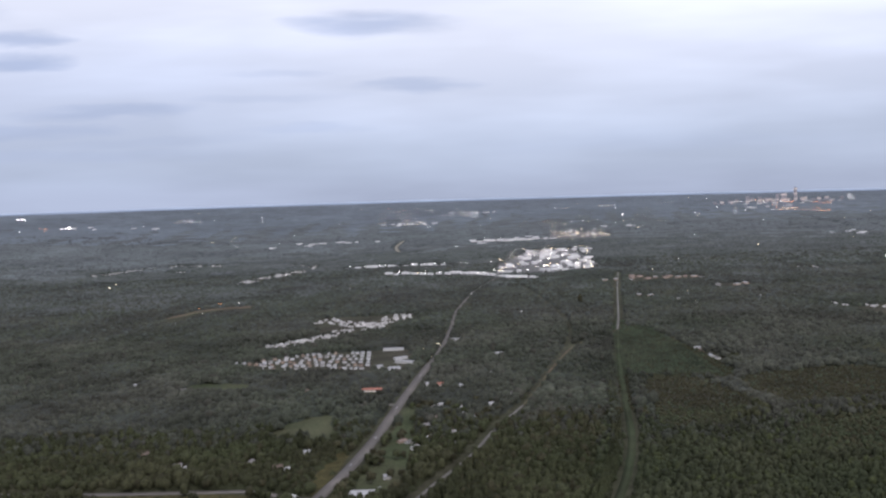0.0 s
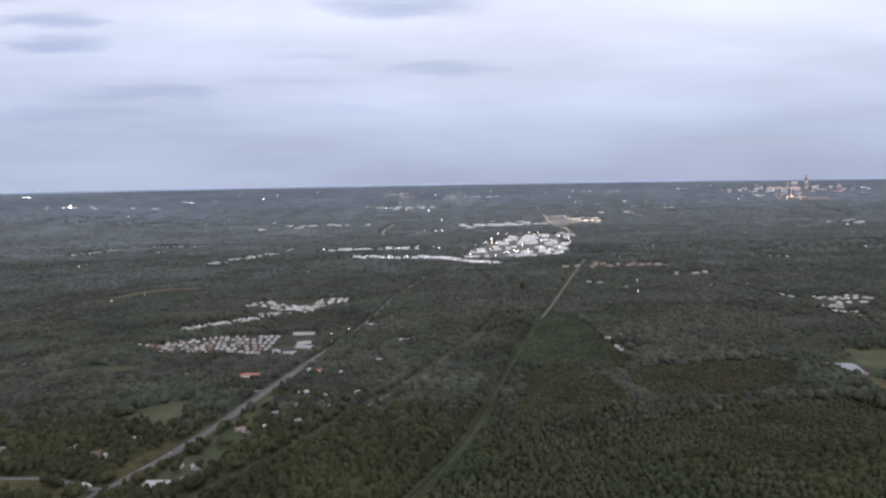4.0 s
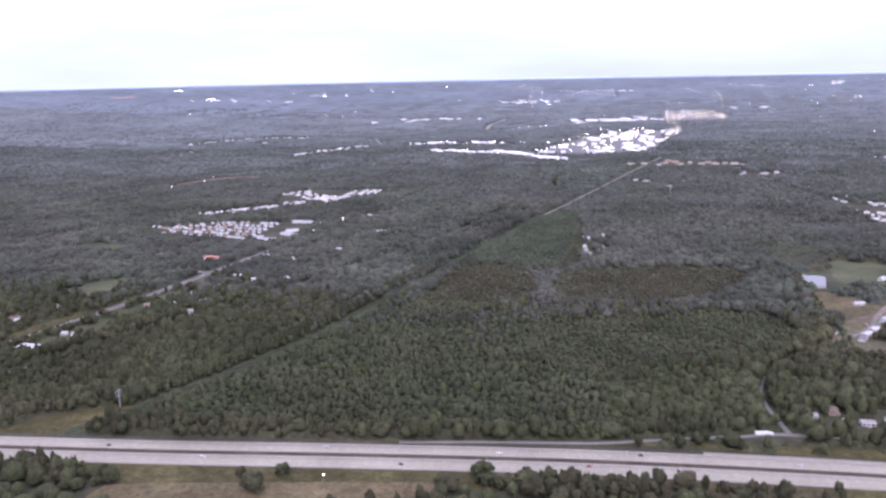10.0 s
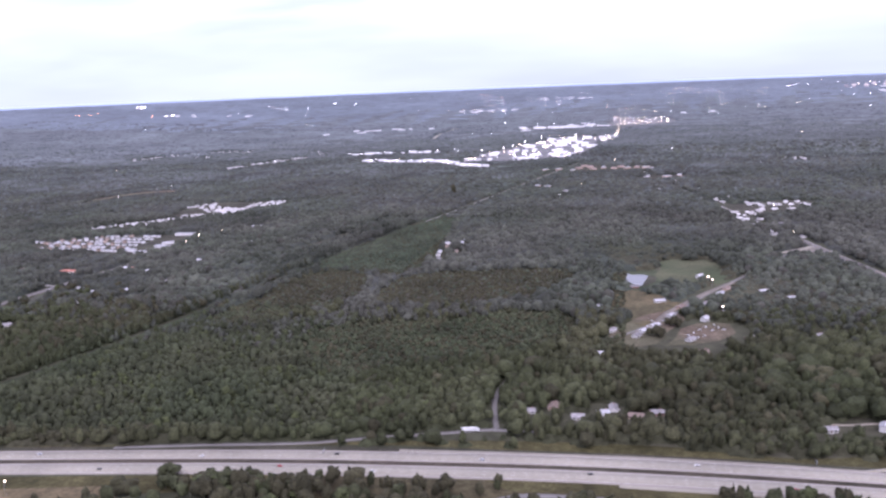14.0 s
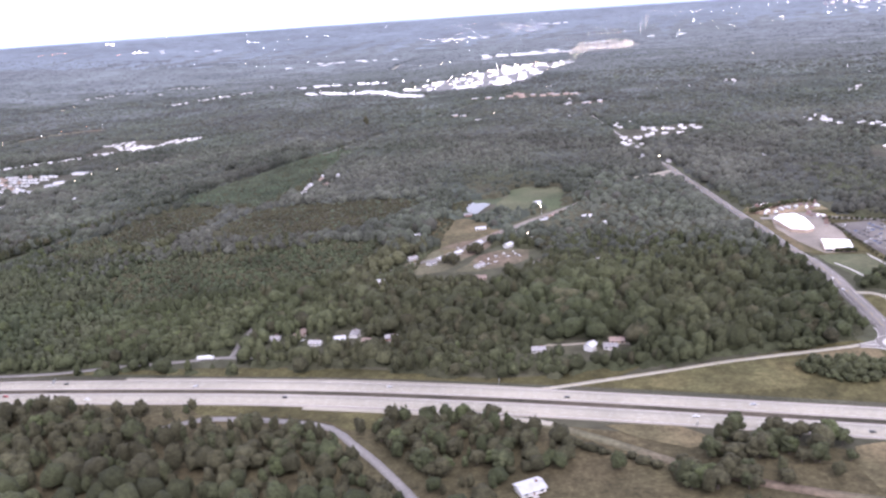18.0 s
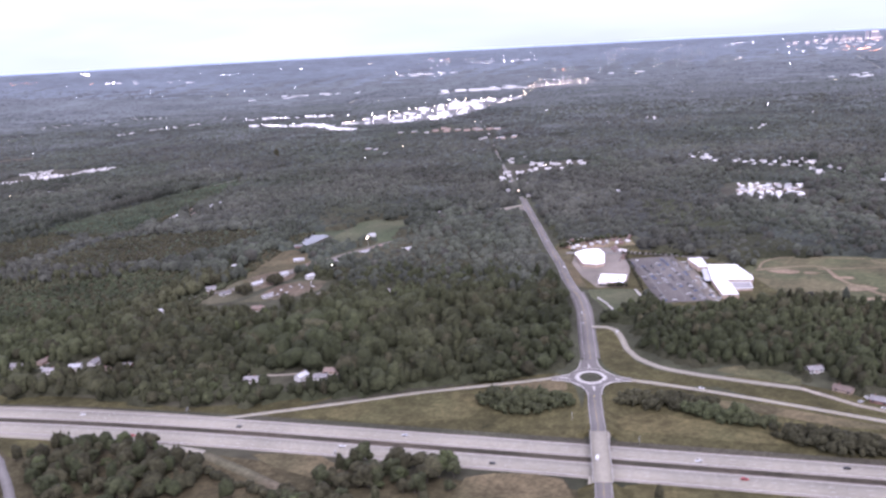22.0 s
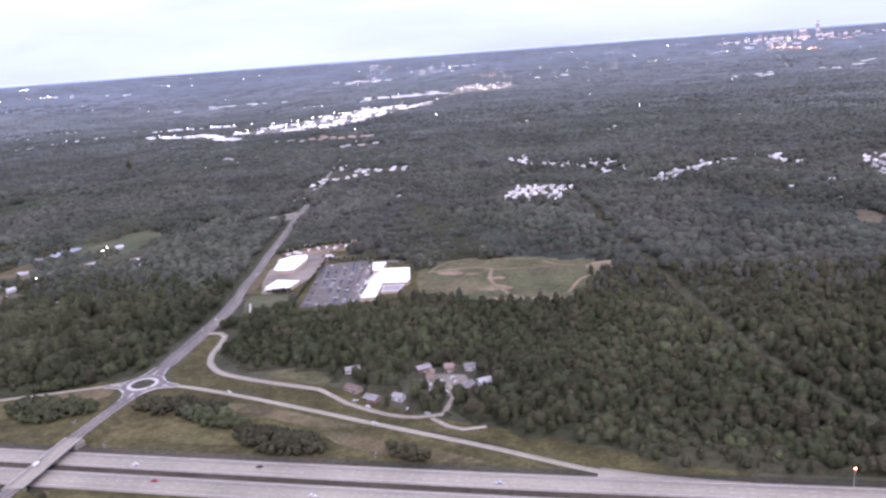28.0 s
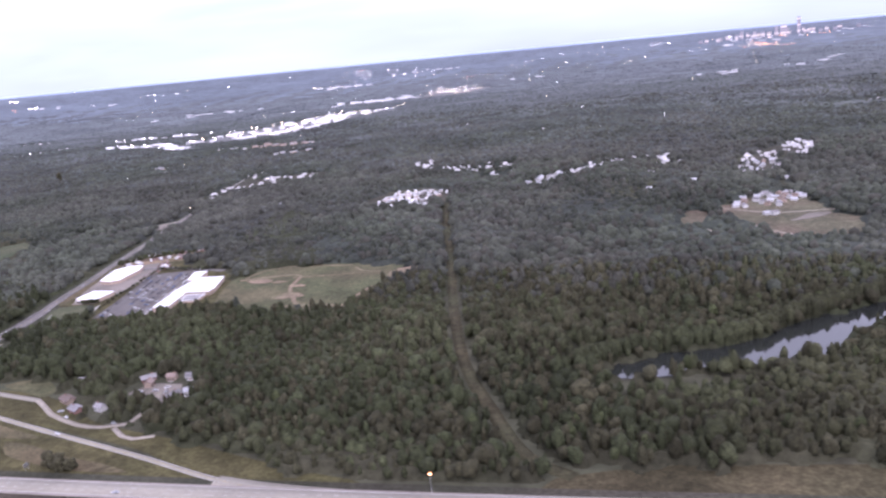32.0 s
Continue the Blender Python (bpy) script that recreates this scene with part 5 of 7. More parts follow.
estate([(-110, 1145), (-90, 1190), (-66, 1232)], 3, 9, small, False, 7, 24, 5.5, 0.2)
estate([(-1005, 2167), (-985, 2240), (-955, 2309), (-864, 2403), (-780, 2390), (-702, 2349)], 3, 11, (2, 3, 5), False, 9, 6)
estate([(-860, 2260), (-800, 2230), (-746, 2200)], 2, 14, (2, 3, 5), False, 9, 26)
estate([(-503, 1819), (-480, 1880), (-460, 1935), (-420, 2010), (-400, 2060)], 3, 9, (2, 3, 5), False, 8, 7)
estate([(-400, 2060), (-380, 2140), (-399, 2225), (-452, 2280)], 2, 12, (2, 3, 5), False, 8, 27)
estate([(823, 1154), (870, 1100), (936, 1058)], 2, 14, (0, 2, 3), False, 9, 8)
estate([(988, 942), (1012, 985), (1037, 1031), (1072, 1050)], 2, 9, (0, 2, 3, 2), False, 7, 9)
estate([(1193, 928), (1196, 975), (1212, 1040)], 3, 8.5, (5, 7, 6, 5), False, 5, 10, 5, 0.15)
estate([(1240, 1010), (1252, 1060), (1266, 1110)], 3, 8.5, (5, 7, 6), False, 5, 20, 5, 0.2)
estate([(1168, 790), (1176, 808), (1186, 830)], 4, 6.0, (5, 7, 6, 5), False, 4, 11, 4, 0.15)
for x, y, t, k in ((1150, 788, 10, 5), (1156, 786, 100, 7), (1166, 759, 20, 5), (1171, 758, 30, 7), (1200, 810, 0, 5), (1093, 878, 0, 5), (1116, 820, 30, 7), (1132, 906, 0, 5), (1142, 893, 0, 7), (1204, 890, 10, 5), (1214, 870, 10, 5), (1209, 878, 10, 7), (1232, 897, 0, 5), (1237, 900, 90, 7)):
    house(x, y, t, k, False)
estate([(600, 1178), (630, 1115), (690, 1122)], 2, 14, (0, 3, 1), False, 9, 12)
estate([(1084, 1068), (1113, 1064), (1128, 1008)], 2, 11, (2, 5, 3), False, 7, 19, 6, 0.2)
estate([(900, 1100), (932, 1085), (950, 1000)], 2, 13, (0, 2, 3), False, 9, 13)
estate([(300, 900), (306, 830), (318, 780)], 2, 14, (0, 3, 1), False, 8, 14, skip=0.3)
estate([(606, 1040), (640, 1070), (668, 1080)], 1, 11, (1, 3, 0), False, 9, 15)
estate([(766, 1662), (795, 1640), (822, 1658)], 2, 11, (2, 3), False, 10, 16)
estate([(1014, 1672), (1040, 1645), (1064, 1612)], 1, 13, (2, 3), False, 8, 28)
estate([(930, 1420), (950, 1440), (965, 1465)], 1, 14, (2, 3), False, 8, 29)
estate([(1430, 1472), (1470, 1560), (1494, 1640)], 2, 16, (2, 3), False, 10, 30, skip=0.3)
estate([(640, 905), (622, 990), (605, 1060)], 2, 16, (3, 0), False, 10, 17, skip=0.35)
estate([(1320, 900), (1370, 960), (1400, 1050)], 2, 16, (2, 3), False, 10, 18, skip=0.3)
g = random.Random(21)
for i in range(70):
    y = g.uniform(700, 2000)
    x = g.uniform(-0.62 * y, 1050 + 0.30 * y)
    if not (150 < x < 460 and y < 1000):
        house(x, y, g.uniform(0, 180), g.choice((0, 1, 4, 2)), False, g.uniform(5, 8), False)
for i in range(46):
    y = g.uniform(1050, 1900)
    house(g.uniform(430, 950 + 0.3 * y), y, g.uniform(0, 180), g.choice((5, 6, 7)), False, g.uniform(3.2, 4.6))

# gap in front of the building site, cut for the camera's view
for xx, yy in smooth([(-478, 1299), (-457, 1361), (-420, 1411), (-377, 1409)], 12):
    for q in (0, 14, 28, 42):
        keep(xx + 0.52 * q, yy - 0.85 * q, 9)
# houses too far off to tell apart singly
V, F, idx, base = [], [], [], 0
for x, y, turn, kind in FAR_LIST:
    w, d, h, up = ((7.4, 4.8, 1.7, 1.2), (8.4, 5.2, 1.6, 1.1), (6.6, 4.6, 2.6, 1.3), (9.0, 5.0, 1.6, 0.9), (7.0, 5.0, 1.7, 1.2), (5.0, 3.6, 1.8, 1.0), (5.0, 3.6, 1.8, 1.0), (5.0, 3.6, 1.8, 1.0))[kind]
    m = spot(x, y, turn, 0.0) @ Matrix.Scale(0.70, 4)
    for p in ((-w, -d, -1), (w, -d, -1), (w, d, -1), (-w, d, -1), (-w, -d, 2 * h), (w, -d, 2 * h), (w, d, 2 * h), (-w, d, 2 * h), (-w, 0, 2 * (h + up)), (w, 0, 2 * (h + up))):
        V.append(m @ Vector((p[0] / 2, p[1] / 2, p[2] / 2)))
    for q, mi in (((0, 1, 5, 4), 0), ((2, 3, 7, 6), 0), ((1, 2, 6, 5), 0), ((3, 0, 4, 7), 0), ((5, 6, 9, 9), 0), ((7, 4, 8, 8), 0), ((4, 5, 9, 8), 1), ((6, 7, 8, 9), 1)):
        F.append([base + k for k in dict.fromkeys(q)])
        idx.append(mi)
    base += 10
me = bpy.data.meshes.new("far_houses")
me.from_pydata(V, [], F)
for mat in ("wall_white", "far_roof"):
    me.materials.append(M[mat])
me.polygons.foreach_set("material_index", idx)
tagged(new("far_houses", me), "far white houses of several estates", "houses", kind="stuff")

HOMES = {}
g = random.Random(8)
for i in range(7):
    for j in range(12):
        u, v = (i + 0.5) / 7, (j + 0.5) / 12
        x, y = 841 + 58 * u + 10 * v + g.uniform(-2.2, 2.2), 860 + 88 * v - 16 * abs(u - 0.3) + g.uniform(-2.6, 2.6)
        if g.random() < 0.9:
            keep(x, y, 6)
            k = g.choice(("a", "b", "c"))
            build = {"a": lambda: mobile_home(5.2, "wall_white", "roof_white", "long white mobile home on blocks"), "b": lambda: mobile_home(4.8, "wall_white", "roof_light", "white mobile home with a pale metal roof"), "c": lambda: mobile_home(5.4, "wall_tan", "roof_white", "tan mobile home with a white roof")}[k]
            place(HOMES, k, build, spot(x, y, 10 + g.choice((0, 0, 90)) + g.uniform(-5, 5), 0.0))

# ---- shopping site beside the north road ----
road("car_park", [(761, 677), (770, 640), (781, 584)], 33.0, "lot", "dark asphalt car park with parked cars", lift=0.24, lines=False, margin=2)
road("drive_lane", [(704, 690), (725, 690), (750, 690), (800, 676)], 5.0, "old_asphalt", "grey access lane", lift=0.26, lines=False, margin=1)
road("drive_lane", [(702, 710), (722, 717), (750, 724)], 24.0, "dirt", "bare storage yard", lift=0.2, lines=False, margin=3)
for o in (-11, 0, 11):
    ribbon("planting_strip", smooth([(761 + o, 674 + o * 0.2), (770 + o, 640 + o * 0.2), (780 + o, 590 + o * 0.2)], 6), 0.35, -0.35, 0.30, M["old_asphalt"], bpy.data.objects["car_park"])
for i in range(0, 26, 5):
    for o in (-13.5, -8.5, -2.7, 2.7, 8.3, 13.6):
        x, y = 761.5 + o * 0.95 + 20 * i / 25, 672 + o * 0.2 - 84 * i / 25
        a = math.radians(18)
        ribbon("bay_line", np.array([(x - 1.3 * math.cos(a), y - 1.3 * math.sin(a)), (x + 1.3 * math.cos(a), y + 1.3 * math.sin(a))]), 0.06, -0.06, 0.262, M["line"], bpy.data.objects["car_park"])
road("footpath", [(730, 590), (736, 578), (740.5, 565)], 1.1, "kerb", "pale concrete footpath over grass", lift=0.3, lines=False, margin=1)
road("footpath", [(751.5, 606), (754, 597), (756.5, 586)], 1.1, "kerb", "pale concrete footpath beside a car park", lift=0.3, lines=False, margin=1)
road("storefront_walk", [(782, 668), (787, 640), (796, 586)], 6.5, "apron", "pinkish paved walk before a supermarket", lift=0.27, lines=False, margin=1)
big = thing("supermarket", "large white flat-roofed store with low pale walls", "building")
zb = high(805, 630)


def wing(outline, h, wall="wall_tan", cover="roof_white", note="white membrane roof"):
    c = np.mean(outline, axis=0)
    part("wall", prism(outline, zb - 0.6, zb + h), M[wall], big, "pale brick wall")
    part("roof", prism([tuple(c + (np.array(p) - c) * 0.985) for p in outline], zb + h + 0.004, zb + h + 0.2), M[cover], big, note)
    n = len(outline)
    for i in range(n):
        a, b = np.array(outline[i]), np.array(outline[(i + 1) % n])
        d = (b - a) / np.linalg.norm(b - a)
        q = np.array([-d[1], d[0]]) * 0.2
        part("parapet", prism([tuple(a), tuple(b), tuple(b + q), tuple(a + q)], zb + h + 0.21, zb + h + 0.6), M["roof_white"], big)


wing([(796.4, 617), (820, 619), (820.4, 626), (814, 650.4), (796.4, 649)], 2.7)
wing([(791, 644), (796, 644), (796, 650), (794.5, 664), (785.6, 662)], 2.9)
wing([(799.5, 590), (808.5, 591), (805.2, 616.4), (796.8, 616.4)], 2.4)
# low block added in place of the main block's dark south wall
wing([(808, 604), (818, 606), (818.5, 618), (806, 616.6)], 1.4, "wall_tan", "roof_grey", "grey cover standing in for a dark south wall")
for i in range(8):
    x, y = 800.5 + (i % 4) * 4.4, 630 + (i // 4) * 11
    part("roof_unit", boxes((x - 0.8, x + 0.8, y - 0.6, y + 0.6, zb + 2.9, zb + 3.6)), M["steel"], big)
for i in range(6):
    y = 620 + i * 4
    part("shop_window", boxes((796.0, 796.35, y - 1.5, y + 1.5, zb, zb + 1.8)), M["glass"], big)
part("canopy", boxes((792.6, 796.3, 618, 643.5, zb + 1.9, zb + 2.15)), M["roof_light"], big, "pale entrance canopy")
for y in (619, 625, 631, 637, 643):
    part("canopy_post", cyl(793.0, y, zb - 0.3, zb + 1.9, 0.12, 0.12, 8), M["kerb"], big)
part("loading_apron", prism([(821, 640), (834, 612), (830, 596), (810, 590), (809, 603), (819, 605), (819.6, 618), (821, 626)], zb - 0.6, zb + 0.2), M["concrete"], big, "pale concrete loading apron")
sa = thing("store", "white-roofed store with angled walls and roof units", "building")
za = high(722, 672)
oa = [(711, 679), (717, 689), (727, 691), (731, 680), (732, 656), (727, 652), (718, 654)]
part("wall", prism(oa, za - 0.4, za + 2.6), M["wall_tan"], sa, "tan brick wall")
ca = np.mean(oa, axis=0)
part("roof", prism([tuple(ca + (np.array(p) - ca) * 1.02) for p in oa], za + 2.61, za + 2.9), M["roof_white"], sa)
bm = bmesh.new()
top = [bm.verts.new((*(ca + (np.array(p) - ca) * 0.5), za + 4.2)) for p in oa]
low = [bm.verts.new((*(ca + (np.array(p) - ca) * 0.98), za + 2.91)) for p in oa]
bm.faces.new(top)
for i in range(len(oa)):
    bm.faces.new((low[i], low[(i + 1) % len(oa)], top[(i + 1) % len(oa)], top[i]))
part("raised_roof", bm, M["roof_white"], sa)
COM = {}
sb = flat_building(16, 16, 2.4, "wall_tan", "roof_white", "low tan store with a white flat roof", 4)
sb.matrix_world = spot(738, 621, -5)
for k in range(2):
    part("roof_unit", boxes((719 + k * 5, 720.2 + k * 5, 668, 669.4, za + 4.2, za + 4.9)), M["steel"], sa)
part("roof_step", prism([(713, 672), (717, 664), (722, 668), (718, 677)], za + 2.92, za + 3.6), M["roof_light"], sa, "grey lower roof step")
YARD = (("wall_tan", "roof_grey", "small tan storage shed"), ("wall_red", "roof_brown", "small brown storage shed"), ("wall_red", "roof_pink", "small reddish storage container"), ("wall_white", "roof_white", "white steel storage container"))
for i in range(64):
    k = (0, 1, 1, 2, 2, 0, 1, 3)[i % 8]
    x = 703 + pick.random() * 46 if i < 48 else pick.uniform(735, 747)
    place(COM, ("yard", k), lambda: flat_building(2.2 + k * 0.4, 1.6, 0.9 + 0.15 * k, YARD[k][0], YARD[k][1], YARD[k][2], 0, False), spot(x, 703 + (x - 703) * 0.30 + pick.uniform(0, 24) if i < 48 else pick.uniform(668, 706), pick.uniform(0, 180)))

# ---- roadside buildings in the west ----
wb = flat_building(17, 9, 2.2, "wall_white", "roof_light", "long pale warehouse beside the road", 2, False)
wb.matrix_world = spot(-58, 487, 0)
keep(-58, 487, 13)
mall = thing("roadside_mall", "low pink-lit building with a red roof", "building")
zm = high(-76, 757)
part("wall", boxes((-88, -66, 753, 759, zm - 0.5, zm + 2.0)), M["wall_white"], mall)
part("roof", boxes((-88.5, -65.5, 752.5, 759.5, zm + 2.01, zm + 2.5)), M["roof_red"], mall, "red tile roof")
for i in range(6):
    part("shop_window", boxes((-87 + i * 3.6, -84.6 + i * 3.6, 752.9, 753.1, zm + 0.2, zm + 1.4)), M["lit_window"], mall, "lit shop window")
mall2 = thing("roadside_shop", "small shop with a red roof and pale sign", "building")
zm = high(-9, 766)
part("wall", boxes((-14, -4, 763, 769, zm - 0.5, zm + 1.8)), M["wall_white"], mall2)
part("roof", boxes((-14.5, -3.5, 762.5, 769.5, zm + 1.81, zm + 2.3)), M["roof_red"], mall2, "red tile roof")
part("lit_sign", boxes((-12, -6, 762.2, 762.45, zm + 1.0, zm + 1.7)), M["lit_window"], mall2, "pale lit sign")
keep(-9, 766, 9)
keep(-76, 752, 12)
keep(-76, 740, 9)
for x, y, w, d, t in ((-68, 955, 26, 7, 0), (-50, 878, 22, 7, -20), (-80, 858, 12, 9, 20), (-60, 846, 14, 10, 10), (-56, 900, 16, 6, 30), (10, 1000, 16, 9, 0), (60, 900, 18, 7, 10)):
    place(COM, "west%d" % w, lambda: flat_building(w, d, 2.4, "wall_white", "roof_light", "pale flat-roofed roadside building", 2, False), spot(x, y, t))
    keep(x, y, w * 0.7)

# ---- retail district ----
g = random.Random(31)


def shed(x, y, turn, size):
    w, d, h = ((25, 14, 6.5), (17, 12, 6), (34, 18, 6.5), (12, 9, 5))[size]
    keep(x, y, w * 0.62)
    far = y > 2000
    return place(COM, ("shop", size, far), lambda: flat_building(w, d, h, "wall_shop", ("roof_white", "roof_white", "roof_light", "roof_white")[size], ("white flat-roofed retail building", "small white flat-roofed shop", "large pale grey-roofed warehouse", "small white flat-roofed store")[size], 0 if far else 3, not far), spot(x, y, turn))


def works(x, y, turn, kind):
    keep(x, y, 8)
    # second gap on the camera's side, so the building shows
    keep(x + 1, y - 14, 7)
    w, d, h, wall, roof, label = ((11, 8, 3.2, "wall_tan", "roof_pink", "low tan works building with a pinkish roof"), (8, 6, 2.8, "wall_white", "roof_grey", "small white works building with a grey roof"), (13, 7, 3.4, "wall_tan", "roof_light", "long tan works building with a pale roof"))[kind]
    return place(COM, ("works", kind), lambda: flat_building(w, d, h, wall, roof, label, 1, False), spot(x, y, turn))


for i in range(13):
    shed(-250 + i * 21 + g.uniform(-8, 8), 2068 - max(0, i - 7) * 8 + g.uniform(-24, 22), 0, g.choice((1, 3, 1)))
for i in range(17):
    q = i / 16
    shed(-139 + 330 * q, 1860 - 60 * q - 145 * q * q + g.uniform(-26, 24), -18, g.choice((1, 3, 0)))
for i in range(62):
    y = g.uniform(1760, 2420)
    x = 225 + (y - 1760) * 0.17 + g.uniform(-115, 115)
    shed(x, y, g.choice((0, 12, 90)), g.choice((0, 1, 1, 3, 2)))
for i in range(12):
    shed(110 + i * 26 + g.uniform(-8, 8), 2835 + g.uniform(-45, 45), g.choice((0, 8)), g.choice((0, 1, 2)))
for x, y, s in ((382, 1545, 1), (388, 1585, 3), (396, 1612, 1), (408, 1600, 3), (412, 1555, 3), (430, 1580, 3), (452, 1556, 3), (462, 1575, 3), (480, 1560, 3), (500, 1572, 3), (515, 1566, 1), (526, 1550, 3), (503, 1408, 3), (515, 1420, 3), (536, 1412, 1), (556, 1420, 3), (344, 1326, 3), (361, 1312, 3), (392, 1258, 3), (330, 1560, 3), (352, 1570, 3)):
    works(x + g.uniform(-6, 6), y + g.uniform(-10, 10), g.uniform(0, 90), g.choice((0, 1, 2)))
for i in range(60):
    q = g.random()
    x, y = g.choice(((-330 + 240 * q, 3690 - 30 * q), (640 + 200 * q, 3400 - 240 * q), (-80 + 500 * q, 4300 - 200 * q), (100 + 320 * q, 2700 + 260 * q), (-700 + 400 * q, 2900 + 80 * q), (1300 + 500 * q, 2500 + 300 * q), (-1800 + 500 * q, 3600), (1500 + 300 * q, 3900)))
    shed(x + g.uniform(-60, 60), y + g.uniform(-60, 60), g.uniform(0, 90), g.choice((0, 1, 2)))

# ---- lamps ----
LAMPS = {}
FAR_LAMPS = {"lamp": [], "lamp_white": [], "lamp_red": []}


def lamp(x, y, size, tone, tall):
    """A street lamp: pole, arm and a glowing head."""
    def build():
        ob = thing("street_lamp", {"lamp": "lit sodium street lamp on a pole", "lamp_white": "lit white street lamp on a pole", "lamp_red": "lit orange lamp on a pole"}[tone], "street lamp", "street lamps")
        part("pole", cyl(0, 0, -1, tall, size * 0.22 + 0.05, size * 0.14 + 0.04, 6), M["steel"], ob)
        arm = part("arm", boxes((0, size * 1.2, -size * 0.1, size * 0.1, tall, tall + size * 0.2)), M["steel"], ob)
        bm = bmesh.new()
        bmesh.ops.create_icosphere(bm, subdivisions=1, radius=size)
        bmesh.ops.translate(bm, verts=bm.verts, vec=(size * 1.2, 0, tall - size * 0.6))
        part("lamp_head", bm, M[tone], arm, "glowing lamp head")
        return ob
    if y > 2500:
        FAR_LAMPS[tone].append((x, y, size, tall))
        return
    place(LAMPS, (size, tone, tall), build, spot(x, y, (x * 7 + y) % 360))


g = random.Random(44)
for i in range(30):
    y = g.uniform(1760, 2440)
    lamp(220 + (y - 1760) * 0.17 + g.uniform(-130, 130), y, 0.8, g.choice(("lamp", "lamp_white", "lamp")), 8)
for i in range(13):
    lamp(-250 + i * 32 + g.uniform(-16, 16), 2055 - max(0, i - 7) * 11 + g.uniform(-26, 20), 0.7, "lamp_white", 8)
for i in range(13):
    q = g.random()
    lamp(-139 + 330 * q, 1845 - 60 * q - 145 * q * q + g.uniform(-24, 24), 0.7, g.choice(("lamp", "lamp_white")), 8)
for i in range(5):
    for j in range(11):
        lamp(425 + j * 18 + g.uniform(-5, 5), 2790 + i * 62 + g.uniform(-24, 24), g.uniform(1.0, 1.5), g.choice(("lamp", "lamp", "lamp_white")), 9)
for i in range(9):
    lamp(442 + g.uniform(-10, 14), 2370 + i * 42 + g.uniform(-10, 10), 0.8, "lamp", 9)
# lights of far towns, in clusters: along a line, with scatter
for xa, ya, xb, yb, n, sc, size, tones in ((-428, 3786, -135, 3564, 14, 25, 1.3, "ws"), (-330, 4400, -45, 3400, 26, 60, 1.3, "wsw"), (-92, 4389, 172, 3826, 22, 50, 1.3, "wws"), (122, 2962, 360, 2640, 12, 50, 0.8, "sw"), (412, 3526, 512, 3351, 14, 22, 1.2, "os"), (752, 4460, 932, 4198, 16, 30, 1.4, "wsw"), (-334, 4468, -192, 4285, 9, 20, 1.5, "ow"),
                                          (1490, 4500, 1702, 3990, 26, 60, 1.5, "wws"), (1600, 3760, 1720, 3470, 34, 32, 1.7, "oos"), (1720, 4100, 2000, 3900, 22, 40, 1.4, "oow"), (1099, 3670, 1166, 3478, 6, 40, 1.2, "ws"), (-1126, 4173, -1120, 4170, 2, 6, 2.4, "w"), (-1376, 3953, -1268, 3879, 5, 12, 1.6, "w"), (-830, 2900, -655, 2941, 4, 20, 0.8, "w"), (-60, 2550, 60, 2560, 5, 12, 1.0, "sw"), (-1870, 3510, -1830, 3505, 3, 8, 1.8, "o"), (2180, 4144, 2155, 3986, 3, 10, 2.0, "w"), (-756, 4429, -750, 4429, 1, 2, 1.8, "w"), (700, 3200, 850, 2640, 5, 30, 0.8, "w")):
    for i in range(n):
        q = g.random()
        lamp(xa + (xb - xa) * q + g.gauss(0, sc), ya + (yb - ya) * q + g.gauss(0, sc), size * g.uniform(0.6, 1.1), {"w": "lamp_white", "s": "lamp", "o": "lamp_red"}[g.choice(tones)], 10)
for x, y, n, size in ((-2130, 3866, 5, 3.0), (-1751, 3542, 6, 2.8), (-1299, 3887, 3, 1.8), (-1176, 3894, 3, 1.8), (-998, 4108, 2, 2.0), (-169, 4125, 4, 1.8), (42, 4018, 4, 1.6), (182, 4045, 4, 1.6), (881, 3708, 3, 1.5), (1386, 3614, 3, 2.0), (1280, 4311, 6, 1.8)):
    for i in range(n):
        lamp(x + g.gauss(0, 22), y + g.gauss(0, 14), size * g.uniform(0.7, 1.1), "lamp_white", 12)
for i in range(9):
    lamp(-2264 + i * 12 + g.uniform(-5, 5), 3470 + i * 10, 1.6, "lamp_red", 10)
for i in range(70):
    y = g.uniform(3000, 4500)
    lamp(g.uniform(-0.65 * y, 0.5 * y + 500), y, 1.0, g.choice(("lamp", "lamp_white")), 12)
for i in range(16):
    y = g.uniform(900, 2400)
    lamp(g.uniform(-0.6 * y, 1050 + 0.3 * y), y, 0.4 if y < 1500 else 0.7, g.choice(("lamp", "lamp_white")), 10)
for i in range(44):
    y = g.uniform(1740, 2440)
    lamp(225 + (y - 1760) * 0.17 + g.uniform(-120, 120), y, g.uniform(0.7, 1.1), g.choice(("lamp", "lamp_white", "lamp")), 8)
for i in range(60):
    y = g.uniform(3200, 4400)
    lamp(g.uniform(300, 1000) + (y - 3200) * 0.15, y, g.uniform(0.7, 1.2), g.choice(("lamp", "lamp", "lamp_white")), 10)
for x, y in ((546, 712), (545.7, 636), (543.7, 721), (-11, 950), (-29, 923), (-449, 1376), (-425, 1426), (1010, 409.5), (650, 1075), (640, 905), (219, 352), (-20, 880)):
    lamp(x, y, 0.4 if y > 450 else 0.3, "lamp_red" if x in (1010, -449, -425) else "lamp", 7)
